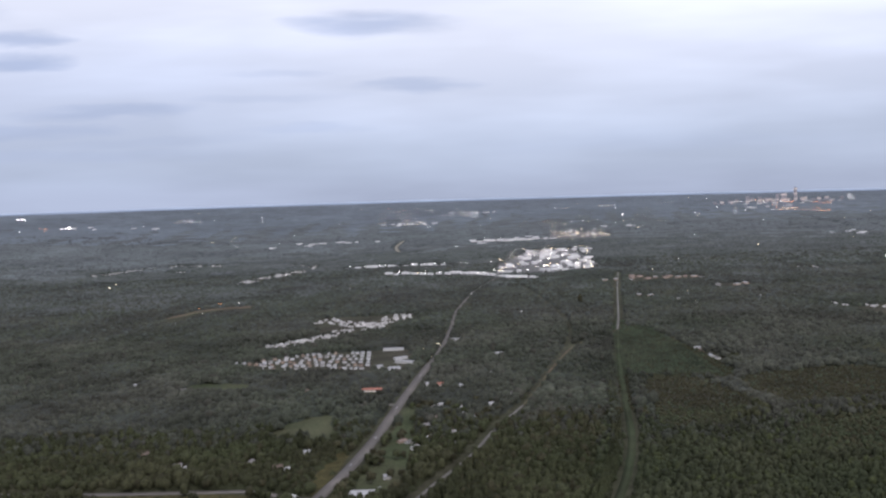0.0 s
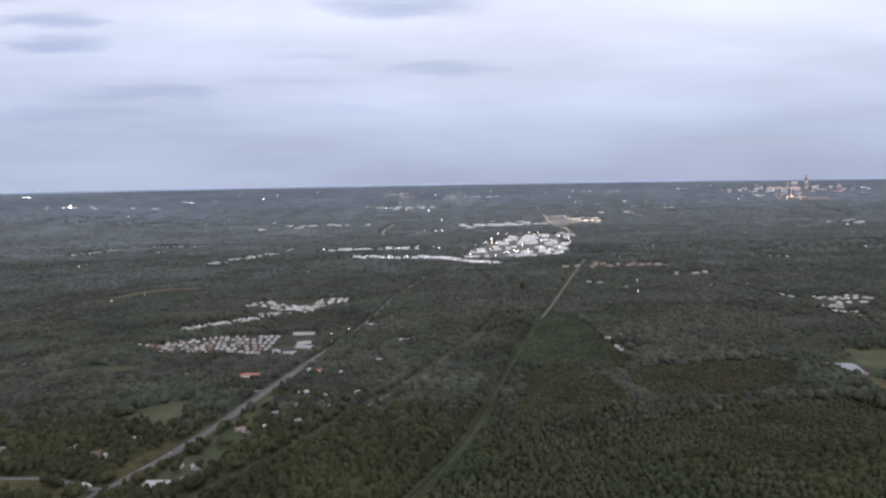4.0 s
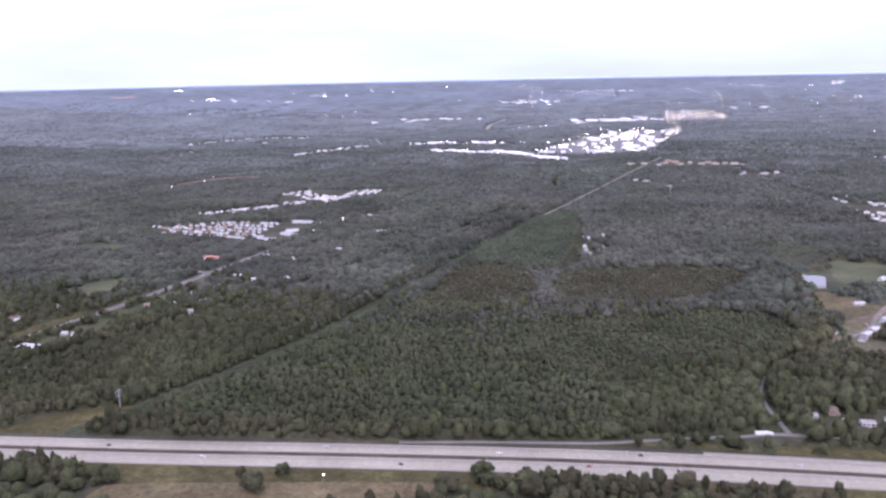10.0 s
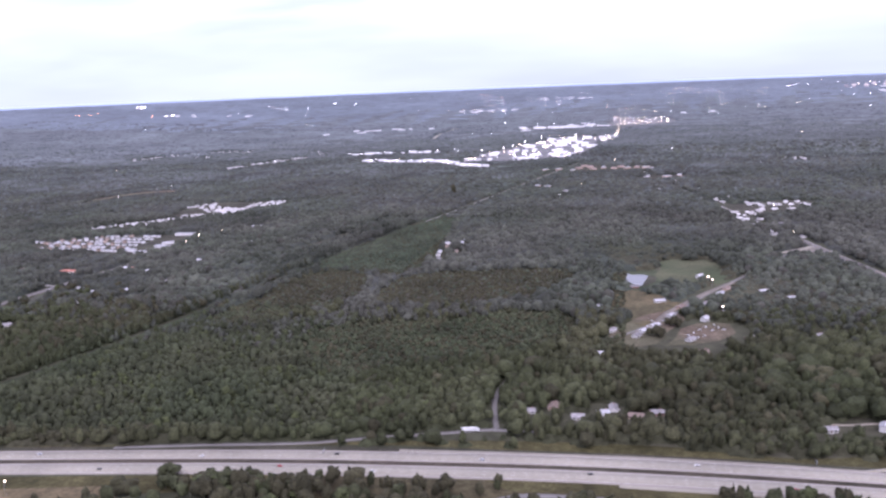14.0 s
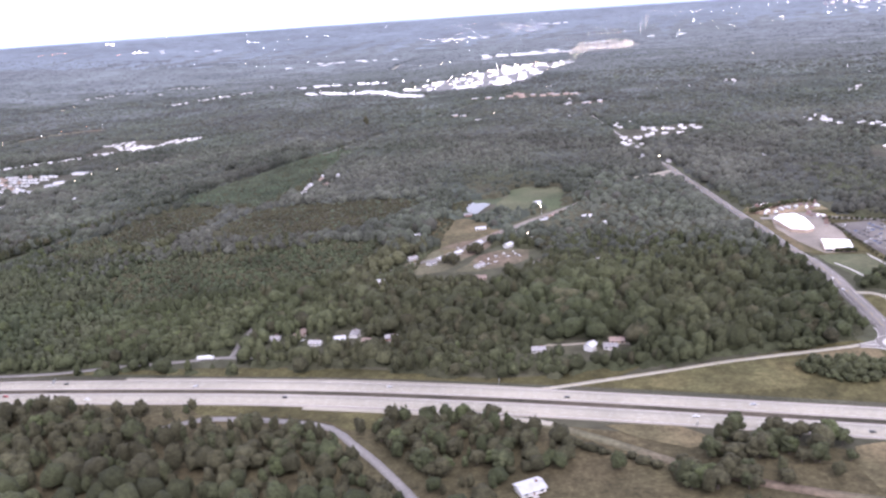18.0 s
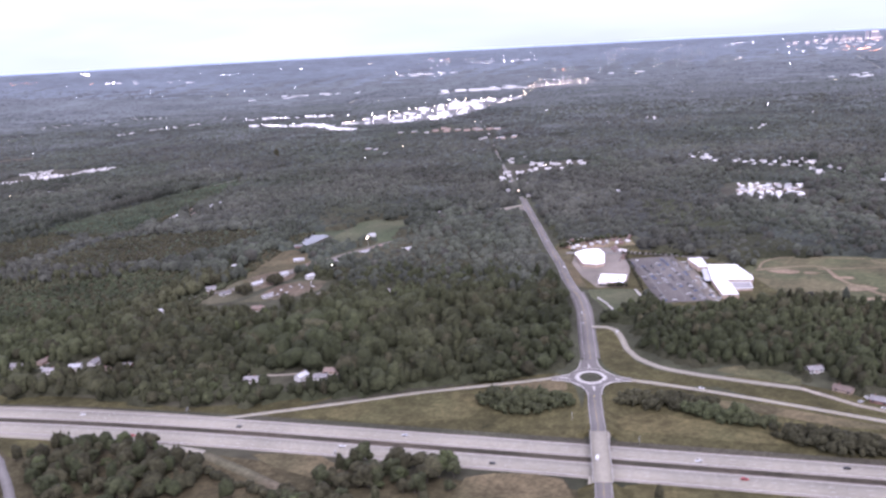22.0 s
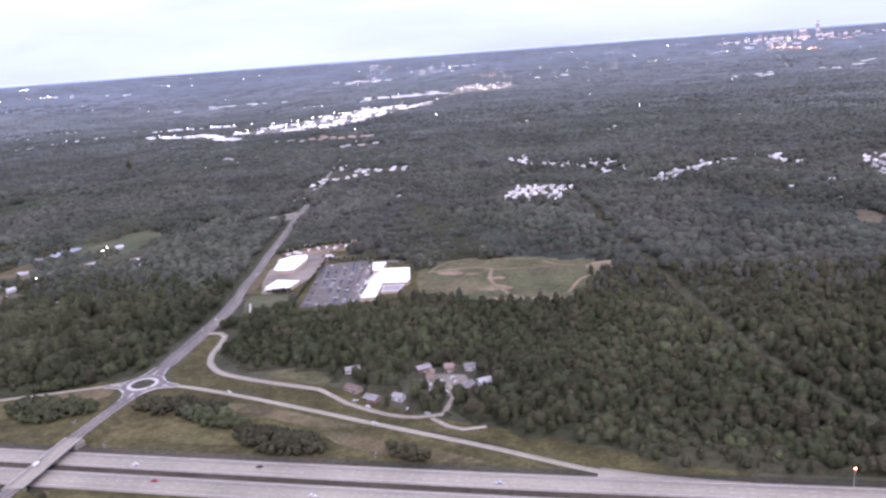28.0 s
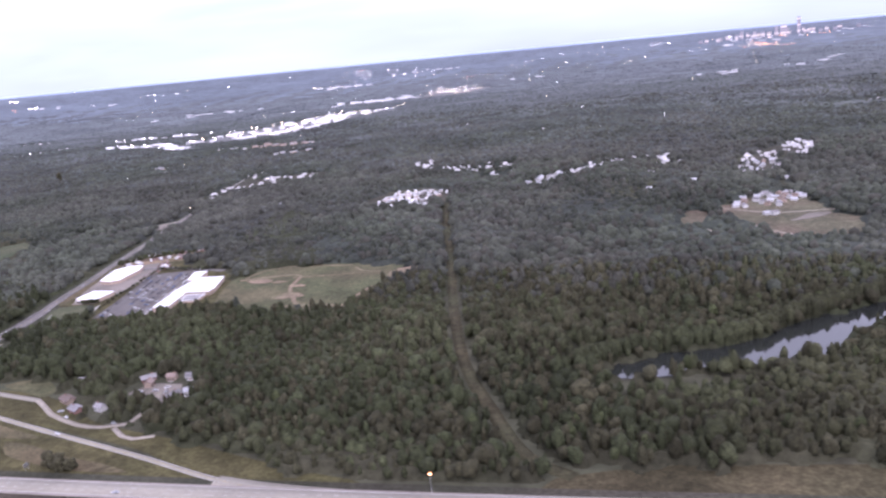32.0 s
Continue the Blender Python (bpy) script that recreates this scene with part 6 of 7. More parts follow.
for tone, spots in FAR_LAMPS.items():
    V, F, base = [], [], 0
    for x, y, size, tall in spots:
        V.append(ICO[0] * size * 0.62 + np.array([x, y, high(x, y) + tall + 2]))
        F.append(ICO[1] + base)
        base += len(ICO[0])
    tagged(new("far_lamps", mesh_from("far_lamps", np.vstack(V), np.vstack(F), M[tone])), "far town lights glowing over the trees", "street lamps", kind="stuff")

# ---- the far city ----
def tower(w, d, h, label):
    ob = thing("office_tower", label, "tower", "city towers")
    shaft = part("wall", boxes((-w / 2, w / 2, -d / 2, d / 2, -4, h)), M["tower"], ob)
    part("roof", boxes((-w / 2 + 1, w / 2 - 1, -d / 2 + 1, d / 2 - 1, h, h + 3)), M["tower"], ob)
    for i in range(int(h / 9)):
        z = 5 + i * 9
        part("window_band", boxes((-w / 2 - 0.3, w / 2 + 0.3, -d / 2 - 0.3, d / 2 + 0.3, z, z + 4)), M["lit_window"] if i % 3 == 1 else M["tower"], shaft, "lit office windows" if i % 3 == 1 else "pale office windows")
    return ob


TOWERS = {}
g = random.Random(9)
for i, (dx, h) in enumerate(((-290, 14), (-270, 22), (-225, 18), (-200, 14), (-180, 22), (-150, 26), (-120, 34), (-96, 26), (-84, 18), (-70, 30), (-52, 22), (-40, 26), (-22, 18), (-10, 22), (14, 44), (32, 48), (44, 48), (56, 22), (70, 26), (100, 76), (118, 18), (130, 26), (145, 18), (160, 22), (180, 14), (200, 22), (230, 14), (260, 18), (330, 14))):
    place(TOWERS, h, lambda: tower(11 + (h % 5), 13, h, "pale office tower with lit window bands"), spot(1790 + dx * 1.1, 4150 + g.uniform(-60, 60), g.uniform(-15, 15)))
for i in range(14):
    shed(1800 + g.uniform(-330, 330), 4100 + g.uniform(-80, 60), g.uniform(0, 90), g.choice((0, 1)))

# ---- vehicles ----
def car(paint, label):
    ob = thing("car", label, "car", "cars")
    bm = bmesh.new()
    prof = ((-1.2, 0.18), (-1.2, 0.46), (-0.95, 0.52), (0.55, 0.50), (1.15, 0.40), (1.2, 0.18))
    rows = [[bm.verts.new((x, s * 0.46, z)) for x, z in prof] for s in (-1, 1)]
    bm.faces.new(rows[0][::-1])
    bm.faces.new(rows[1])
    for i in range(len(prof)):
        j = (i + 1) % len(prof)
        bm.faces.new((rows[0][i], rows[0][j], rows[1][j], rows[1][i]))
    bmesh.ops.recalc_face_normals(bm, faces=bm.faces)
    shell = part("body", bm, M[paint], ob)
    bm = bmesh.new()
    a = [bm.verts.new((x, y, 0.50)) for x, y in ((-1.0, -0.43), (0.6, -0.43), (0.6, 0.43), (-1.0, 0.43))]
    b = [bm.verts.new((x, y, 0.74)) for x, y in ((-0.75, -0.36), (0.15, -0.36), (0.15, 0.36), (-0.75, 0.36))]
    for i in range(4):
        bm.faces.new((a[i], a[(i + 1) % 4], b[(i + 1) % 4], b[i]))
    part("glazing", bm, M["glass"], shell, "dark car windows")
    part("roof", boxes((-0.76, 0.16, -0.37, 0.37, 0.742, 0.765)), M[paint], shell)
    for x in (-0.75, 0.75):
        for s in (-0.46, 0.46):
            bm = bmesh.new()
            bmesh.ops.create_cone(bm, cap_ends=True, segments=10, radius1=0.18, radius2=0.18, depth=0.12, matrix=Matrix.Translation((x, s, 0.18)) @ Matrix.Rotation(math.pi / 2, 4, "X"))
            part("wheel", bm, M["tyre"], ob)
    return ob


def prism_side(prof, w):
    """A side outline drawn out across the width."""
    bm = bmesh.new()
    rows = [[bm.verts.new((x, s * w, z)) for x, z in prof] for s in (-1, 1)]
    bm.faces.new(rows[0][::-1])
    bm.faces.new(rows[1])
    for i in range(len(prof)):
        j = (i + 1) % len(prof)
        bm.faces.new((rows[0][i], rows[0][j], rows[1][j], rows[1][i]))
    bmesh.ops.recalc_face_normals(bm, faces=bm.faces)
    return bm


def van(label):
    ob = thing("van", label, "van")
    bm = prism_side(((-1.4, 0.2), (-1.4, 1.12), (0.75, 1.14), (1.0, 1.02), (1.15, 0.68), (1.42, 0.58), (1.45, 0.2)), 0.5)
    shell = part("body", bm, M["car_white"], ob)
    part("windscreen", prism_side(((1.012, 1.0), (1.158, 0.70), (1.175, 0.70), (1.03, 1.0)), 0.42), M["glass"], shell)
    for s in (-0.505, 0.505):
        part("side_window", boxes((0.5, 0.92, s - 0.01, s + 0.01, 0.72, 0.98)), M["glass"], shell)
    for x in (-0.85, 0.9):
        for s in (-0.47, 0.47):
            bm = bmesh.new()
            bmesh.ops.create_cone(bm, cap_ends=True, segments=10, radius1=0.2, radius2=0.2, depth=0.14, matrix=Matrix.Translation((x, s, 0.2)) @ Matrix.Rotation(math.pi / 2, 4, "X"))
            part("wheel", bm, M["tyre"], ob)
    return ob


def truck(length, label):
    ob = thing("truck", label, "truck", "trucks")
    part("trailer", boxes((-length / 2, length / 2 - 1.5, -0.66, 0.66, 0.55, 2.1)), M["car_white"], ob, "white box trailer")
    part("chassis", boxes((-length / 2 + 0.1, length / 2 - 0.1, -0.35, 0.35, 0.35, 0.54)), M["tyre"], ob)
    cab = part("cab", boxes((length / 2 - 1.35, length / 2, -0.62, 0.62, 0.4, 1.6)), M["car_white"], ob)
    part("windscreen", boxes((length / 2 - 0.02, length / 2 + 0.03, -0.55, 0.55, 1.0, 1.5)), M["glass"], cab)
    for x in (-length / 2 + 0.6, -length / 2 + 1.2, length / 2 - 0.7):
        for s in (-0.55, 0.55):
            bm = bmesh.new()
            bmesh.ops.create_cone(bm, cap_ends=True, segments=10, radius1=0.27, radius2=0.27, depth=0.2, matrix=Matrix.Translation((x, s, 0.27)) @ Matrix.Rotation(math.pi / 2, 4, "X"))
            part("wheel", bm, M["tyre"], ob)
    return ob


VX, VY = 737.2, 401.0
van("white delivery van crossing an overpass").matrix_world = pose(VX, VY, high(VX, VY) + 0.32 + float(bridge_rise(VX, VY)), 0, 0, 95)

CARS = {}
PAINT = (("car_white", "white"), ("car_silver", "silver"), ("car_black", "black"), ("car_red", "red"), ("car_blue", "dark blue"))


def park(x, y, turn, paint, up=0.3, why="parked"):
    k = (paint, why)
    place(CARS, k, lambda: car(PAINT[paint][0], "%s saloon car %s" % (PAINT[paint][1], why)), pose(x, y, high(x, y) + up, 0, 0, turn))


g = random.Random(61)
lane = lambda x, o: (x, float(np.interp(x, hw[:, 0], hw[:, 1])) + o)
for i, x in enumerate((96, 150, 205, 246, 288, 330, 352, 374, 420, 468, 512, 548, 590, 640, 662, 700, 772, 786, 820, 846, 905, 980)):
    o = (4.6, -5.0, 7.2, -8.2)[i % 4]
    park(*lane(x, o), 3 if o < 0 else 183, (2, 0, 1, 2, 0, 3)[i % 6], 0.32, "driving on the motorway")
for x, y, t, p in ((778, 468.6, -17, 0), (852, 442.8, -20, 0), (705.4, 652, 102, 0), (724, 545, 98, 1), (722.6, 562, 98, 0), (742, 534, 105, 0), (687, 724, 103, 1), (-60, 606, 80, 0), (-48, 690, 80, 0), (-73, 545, 80, 1), (-30, 810, 80, 0), (671.5, 790, 103, 2), (845, 456.5, 155, 0)):
    park(x, y, t, p, 0.28, "on the road")
for i in range(6):
    for j in range(19):
        if g.random() < 0.62:
            u = i / 5 * 28 - 14
            q = j / 18
            x, y = 761.5 + u * 0.95 + 20 * q, 670 + u * 0.2 - 82 * q
            park(x, y, 18 + g.choice((0, 180)), g.choice((0, 0, 1, 1, 2, 2, 2, 4, 4)), 0.25, "parked in rows")
for i in range(34):
    q = g.random()
    x, y = 784 + 14 * q + g.uniform(-1.5, 1.5), 664 - 78 * q + g.uniform(-2, 2)
    if not (786 < x < 797 and 632 < y < 662):
        park(x, y, g.choice((18, 108)), g.choice((0, 0, 0, 1, 1, 2)), 0.3, "parked in rows")
TRUCKS = {}
place(TRUCKS, "semi", lambda: truck(8.4, "white articulated lorry parked beside the frontage road"), pose(409, 438.2, high(409, 438.2) + 0.26, 0, 0, 15))
for i in range(5):
    x = g.uniform(706, 752)
    y = 699 + (x - 706) * 0.3 + g.uniform(0, 16)
    place(TRUCKS, "van", lambda: truck(4.4, "white delivery van parked in a yard"), pose(x, y, high(x, y) + 0.22, 0, 0, g.uniform(0, 180)))
place(TRUCKS, "semi2", lambda: truck(7.6, "white box lorry waiting at a crossing"), pose(-104, 488.6, high(-104, 488.6) + 0.26, 0, 0, -20))
for x, y in ((520, 592), (524, 598), (528, 604), (532, 610), (536, 604), (540, 610), (530, 592), (526, 588), (543, 606), (538, 615), (498, 622), (506, 622), (495, 610), (838, 462), (862, 455), (866, 478), (870, 482), (874, 485), (868, 473), (872, 476), (876, 481), (863, 481), (874, 471), (870.5, 451.9), (841, 466), (600, 470), (450, 464), (-48, 500), (-16, 660), (9, 655), (-30, 580)):
    park(x, y, g.uniform(0, 180), g.choice((0, 0, 1)), 0.12, "parked beside a house")

# ---- road signs ----
SIGNS = {}


def sign():
    ob = thing("road_sign", "grey-backed road sign on two posts", "road sign")
    for s in (-0.7, 0.7):
        part("post", cyl(s, 0, -0.3, 2.6, 0.06, 0.06, 6), M["steel"], ob)
    part("panel", boxes((-1.1, 1.1, -0.05, 0.05, 1.4, 2.7)), M["steel"], ob)
    return ob


for x, y in ((726, 436), (752, 419), (346, 406), (560, 424), (860, 417), (640, 396)):
    place(SIGNS, "s", sign, spot(x, y, 95, 0))

for x, y, r in ((409, 432, 7), (400, 430, 6), (420, 436, 6), (585, 462, 9), (600, 456, 10), (440, 456, 8), (458, 452, 8), (484, 457, 8), (860, 480, 9), (874, 484, 9), (868, 472, 6), (840, 462, 7), (600, 588, 8)):
    keep(x, y, r)

# ---- trees that stand singly ----
TREES = {}


def tree(seed, mat, label):
    """A tree: tapered trunk with limbs, and a crown of many clumps."""
    r = np.random.default_rng(seed)
    ob = thing("tree", label, "tree", "single trees")
    bm = cyl(0, 0, -0.4, 2.6, 0.32, 0.18, 7)
    for k in range(4):
        a = 1.6 * k + r.uniform(0, 0.6)
        base, tip = Vector((0, 0, 1.5 + 0.25 * k)), Vector((1.6 * math.cos(a), 1.6 * math.sin(a), 3.4 + 0.3 * k))
        m = Matrix.Translation((base + tip) / 2) @ (tip - base).to_track_quat("Z", "Y").to_matrix().to_4x4()
        bmesh.ops.create_cone(bm, cap_ends=False, segments=5, radius1=0.12, radius2=0.05, depth=(tip - base).length, matrix=m)
    part("trunk", bm, M["trunk"], ob)
    v, f = clump_crown(10, seed, ICO2, 0.16)
    v = v * np.array([3.1, 3.1, 3.2]) + np.array([0, 0, 1.2])
    crown = new("crown", mesh_from("crown", v, f, M[mat]))
    crown.parent = ob
    return ob


def stand(x, y, scale=1.0):
    k = pick.randrange(6)
    mat, label = (("leaf", "dark green broadleaf tree standing in grass"), ("leaf_bright", "light green broadleaf tree standing in grass"), ("leaf_brown", "brownish broadleaf tree standing in grass"))[(0, 1, 2, 0, 2, 2)[k]]
    ob = place(TREES, k, lambda: tree(500 + k, mat, label), Matrix())
    ob.matrix_world = spot(x, y, pick.uniform(0, 360), 0.1) @ Matrix.Diagonal((scale, scale, scale * pick.uniform(0.85, 1.15), 1))
    return ob


def pylon(x, y):
    """A tall steel pole with cross-arms and insulators."""
    ob = thing("power_pole", "tall pale steel power pole beside a corridor", "power pole")
    part("pole", cyl(0, 0, -0.4, 14, 0.42, 0.22, 10), M["steel"], ob)
    for z in (10.4, 12.0, 13.4):
        arm = part("cross_arm", boxes((-2.0, 2.0, -0.10, 0.10, z, z + 0.2)), M["steel"], ob)
        for q in (-1.85, 1.85):
            part("insulator", cyl(q, 0, z - 0.7, z - 0.004, 0.1, 0.1, 6), M["glass"], arm)
    ob.matrix_world = spot(x, y, 70, 0)


pylon(77, 405)
tall = stand(219, 1240, 2.0)
tall.matrix_world = spot(219, 1240, 0, 0.2) @ Matrix.Diagonal((1.3, 1.3, 3.4, 1))
keep(219, 1240, 5)
lane_line = [tuple(q) for q in smooth(SOUTH, 4.0)]
for x0, x1, y0, y1, n in ((274, 316, 362, 380, 24), (176, 200, 343, 358, 6), (92, 130, 336, 346, 9), (318, 352, 364, 376, 10), (420, 440, 378, 388, 5), (520, 574, 368, 394, 34), (538, 574, 352, 368, 12), (641, 690, 375, 394, 40), (632, 666, 355, 368, 22), (704, 732, 338, 354, 8), (330, 420, 350, 376, 26), (455, 500, 345, 374, 24), (752, 790, 352, 368, 10)):
    for i in range(n):
        xx, yy = pick.uniform(x0, x1), pick.uniform(y0, y1)
        if min(math.dist((xx, yy), q) for q in lane_line) > 7 and min(math.dist((xx, yy + 6), q) for q in lane_line) > 6:
            stand(xx, yy, pick.uniform(0.65, 1.25))
for line, n, sc in (([(744, 684), (760, 683.5), (786, 678)], 12, 0.5), ([(746, 676), (751, 640), (757, 598)], 14, 0.42), ([(736, 611), (747, 612)], 5, 0.45), ([(700, 703), (722, 722), (748, 732)], 12, 0.7)):
    for i, (xx, yy) in enumerate(smooth(line, 0.5)[:: max(1, int(2 * sum(math.dist(p, q) for p, q in zip(line[:-1], line[1:])) / n))]):
        stand(xx, yy, sc * pick.uniform(0.7, 1.2))
for x0, x1, y0, y1, n in ((-60, 20, 500, 600, 26), (-40, 50, 600, 700, 36)):
    for i in range(n):
        xx, yy = pick.uniform(x0, x1), pick.uniform(y0, y1)
        if abs(xx - np.interp(yy, [485, 535, 612, 690], [-88, -74, -59, -48])) > 9:
            stand(xx, yy, pick.uniform(0.8, 1.3))


# ---- woodland, planted last ----
FREE = free_mask()
FULL = [dome_crown(100 + k, ICO2, -0.35, 0.22, 1.0, 4) for k in range(10)]
SLIM = [dome_crown(150 + k, ICO2, -0.35, 0.24, 0.85, 3) for k in range(6)]
SMALL = [clump_crown(2, 200 + k) for k in range(8)]
TINY = [dome_crown(300 + k, ICO, -0.3, 0.24) for k in range(8)]


def in_young(x, y):
    """The stand of young pines beside the motorway."""
    edge = 408 + 0.13 * (x - 200)
    wob = 9 * np.sin(x * 0.05) + 7 * np.sin(y * 0.08 + x * 0.02)
    return (x > 70 + 0.25 * (y - 400)) & (x < 352 - 0.25 * (y - 420) + wob) & (y < 625 + 3 * wob + 0.12 * (x - 250)) & (y > edge)


def brown(x, y):
    """How brownish the trees are: higher in one wood on the slope above the pond."""
    d = np.hypot((x - 1050) / 75, (y - 615) / 70)
    e = np.hypot((x - 120) / 60, (y - 640) / 90)
    east = np.clip((x - 780) / 150, 0, 1)
    return np.clip(0.10 + 0.60 * (y < 402) + 0.30 * east + 0.5 * np.exp(-d * d) + 0.4 * np.exp(-e * e), 0, 1)


def grow(name, x, y, r, h, shapes, seed, mats, chance, labels, sink=0.0, soft_shade=True):
    """Plants two sorts of tree mixed by chance."""
    k = np.random.default_rng(seed).random(len(x)) < chance
    for m, mat, label in ((~k, mats[0], labels[0]), (k, mats[1], labels[1])):
        if m.any():
            V, F = plant(x[m], y[m], r[m], h[m], shapes, seed + 1, sink)
            woodland(name, V, F, mat, label, soft_shade)


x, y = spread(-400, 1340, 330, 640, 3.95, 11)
k = in_young(x, y)
south = y < np.interp(x, [p[0] for p in MEDIAN], [p[1] for p in MEDIAN]) - 12
k |= south & (rng.random(len(x)) < np.where(x < 600, 0.5, np.where(x < 760, 0.86, 1.0)))
grown = 1 + 0.42 * np.exp(-((x - 590) / 130) ** 4) * np.clip((y - 440) / 50, 0, 1) * np.clip((590 - y) / 50, 0, 1)
k |= rng.random(len(x)) > grown ** -1.7
x, y, grown = x[~k], y[~k], grown[~k]
# stands of larger and smaller trees
stand_size = grown + 0.09 * np.sin(x * 0.031 + 1.3 * np.sin(y * 0.027)) + 0.06 * np.sin(y * 0.071 + x * 0.02)
r = np.exp(rng.normal(0.90, 0.32, len(x))).clip(1.3, 5.0) * stand_size * (1 - 0.2 * np.clip((x - 700) / 80, 0, 1))
h = rng.uniform(3.3, 4.6, len(x)) * (stand_size - 0.8 * (grown - 1)) * (r / 2.5) ** 0.4
slim = rng.random(len(x)) < 0.30
sizes = ("dense broadleaf woodland in full leaf", "brownish broadleaf trees among the woodland")
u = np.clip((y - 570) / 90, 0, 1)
# trees farther back take the haze-tinted leaf colours
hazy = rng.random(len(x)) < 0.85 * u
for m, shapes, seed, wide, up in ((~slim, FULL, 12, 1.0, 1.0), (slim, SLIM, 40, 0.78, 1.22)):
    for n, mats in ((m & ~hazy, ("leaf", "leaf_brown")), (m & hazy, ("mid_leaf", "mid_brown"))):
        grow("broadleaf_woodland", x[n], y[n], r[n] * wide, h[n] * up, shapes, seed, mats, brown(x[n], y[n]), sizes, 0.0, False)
x, y = spread(-60, 420, 385, 660, 3.0, 13)
k = in_young(x, y)
x, y = x[k], y[k]
r = np.exp(rng.normal(0.55, 0.26, len(x))).clip(1.0, 3.2)
h = r * rng.uniform(1.0, 1.8, len(x))
# the back of the stand also takes the haze-tinted colours
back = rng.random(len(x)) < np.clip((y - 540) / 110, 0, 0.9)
grow("pine_stand", x[~back], y[~back], r[~back], h[~back], SLIM, 14, ("pine", "leaf_bright"), 0.14 + 0.12 * np.sin(x[~back] * 0.06) * np.sin(y[~back] * 0.05), ("dense stand of young green pines", "light green young trees among pines"), 0.2, False)
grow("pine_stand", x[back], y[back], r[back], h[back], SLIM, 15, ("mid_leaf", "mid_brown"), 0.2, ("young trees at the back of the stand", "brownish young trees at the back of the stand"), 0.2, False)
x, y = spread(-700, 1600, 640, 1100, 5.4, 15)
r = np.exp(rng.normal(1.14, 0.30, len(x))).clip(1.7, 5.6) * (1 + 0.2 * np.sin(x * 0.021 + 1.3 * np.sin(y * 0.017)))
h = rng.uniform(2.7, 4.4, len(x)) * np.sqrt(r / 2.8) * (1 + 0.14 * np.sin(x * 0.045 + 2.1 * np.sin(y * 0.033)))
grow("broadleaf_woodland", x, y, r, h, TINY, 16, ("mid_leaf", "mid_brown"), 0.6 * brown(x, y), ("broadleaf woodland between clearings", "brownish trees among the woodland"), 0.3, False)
# a close row of tall trees along the west side of the corridor
edge_line = smooth([(74, 412), (88, 440), (100, 468), (116, 512), (135, 580), (156, 690), (184, 840), (222, 1010)], 2.6)
off = sides(edge_line)
x = np.concatenate([edge_line[:, 0] + off[:, 0] * d for d in (3.0, 5.5, 8.0)]) + rng.uniform(-0.8, 0.8, 3 * len(edge_line))
y = np.concatenate([edge_line[:, 1] + off[:, 1] * d for d in (3.0, 5.5, 8.0)]) + rng.uniform(-0.8, 0.8, 3 * len(edge_line))
r = rng.uniform(1.5, 2.4, len(x))
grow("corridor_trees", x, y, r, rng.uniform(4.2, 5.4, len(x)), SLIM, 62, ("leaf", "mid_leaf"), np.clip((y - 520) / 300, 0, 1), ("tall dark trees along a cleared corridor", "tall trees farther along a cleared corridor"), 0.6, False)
# low growth that fills the clearings
FREE[:] = ~FREE
for line, w in ROADS:
    d = np.vstack([line[:-1] + (line[1:] - line[:-1]) * q for q in np.linspace(0, 1, 5)])
    for dj in range(-1, 2):
        for di in range(-1, 2):
            i, j = ((d[:, 0] - GX) / GS).astype(int) + di, ((d[:, 1] - GY) / GS).astype(int) + dj
            ok = (i >= 0) & (i < FREE.shape[1]) & (j >= 0) & (j < FREE.shape[0])
            FREE[j[ok], i[ok]] = False
x, y = spread(160, 480, 495, 1090, 2.9, 23)
r = rng.uniform(0.8, 1.8, len(x))
h = r * rng.uniform(0.6, 1.1, len(x))
near = y < 645
grow("young_growth", x[near], y[near], r[near] * 1.2, h[near] * 1.4, TINY, 24, ("pine", "leaf_brown"), 0.35, ("low young pines in a clearing", "low brown scrub in a clearing"), 0.2)
x, y, r, h = x[~near], y[~near], r[~near], h[~near]
grow("young_growth", x, y, r, h, TINY, 25, ("mid_green", "leaf_brown"), np.where((x < 270) & (y < 765) | (x > 280), 0.85, 0.15), ("low green regrowth in a clearing", "low brown scrub in a clearing"), 0.2)
FREE[:] = free_mask()
# brown clumps between the houses of the village
x, y, r = np.array([(cx + dx, cy + dy, q) for cx, cy in ((512, 612), (553, 630), (561, 617), (500, 590)) for dx, dy, q in ((0, 0, 3.2), (4, 2, 2.6), (-4, 1, 2.4), (1, 5, 2.8), (3, -3, 2.2))]).T
V, F = plant(x, y, r, r * 1.35, FULL, 71, 0.0)
woodland("village_trees", V, F, "leaf_brown", "brownish trees between village houses", False)
# a row of low bushes below the slip road
bush_line = smooth([(590, 381), (600, 377.5), (609, 373.5), (618, 370.5), (626, 367), (633, 363.5)], 2.2)
x, y = (bush_line + rng.uniform(-1.2, 1.2, bush_line.shape)).T
r = rng.uniform(1.2, 2.3, len(x))
V, F = plant(x, y, r, r * 0.9, FULL, 73, 0.2)
woodland("bush_row", V, F, "leaf_brown", "low brownish bushes below a slip road", False)
# light green trees scattered through the near woods
x, y = spread(-200, 1300, 405, 640, 15, 27)
k = (rng.random(len(x)) < 0.28 + 0.4 * ((x > 1000) & (y < 500))) & ~in_young(x, y)
x, y = x[k], y[k]
r = rng.uniform(1.6, 3.2, len(x))
V, F = plant(x, y, r, rng.uniform(3.2, 4.6, len(x)), SLIM, 28, 0.0)
woodland("light_green_trees", V, F, "leaf_bright", "light green trees scattered through woodland", False)


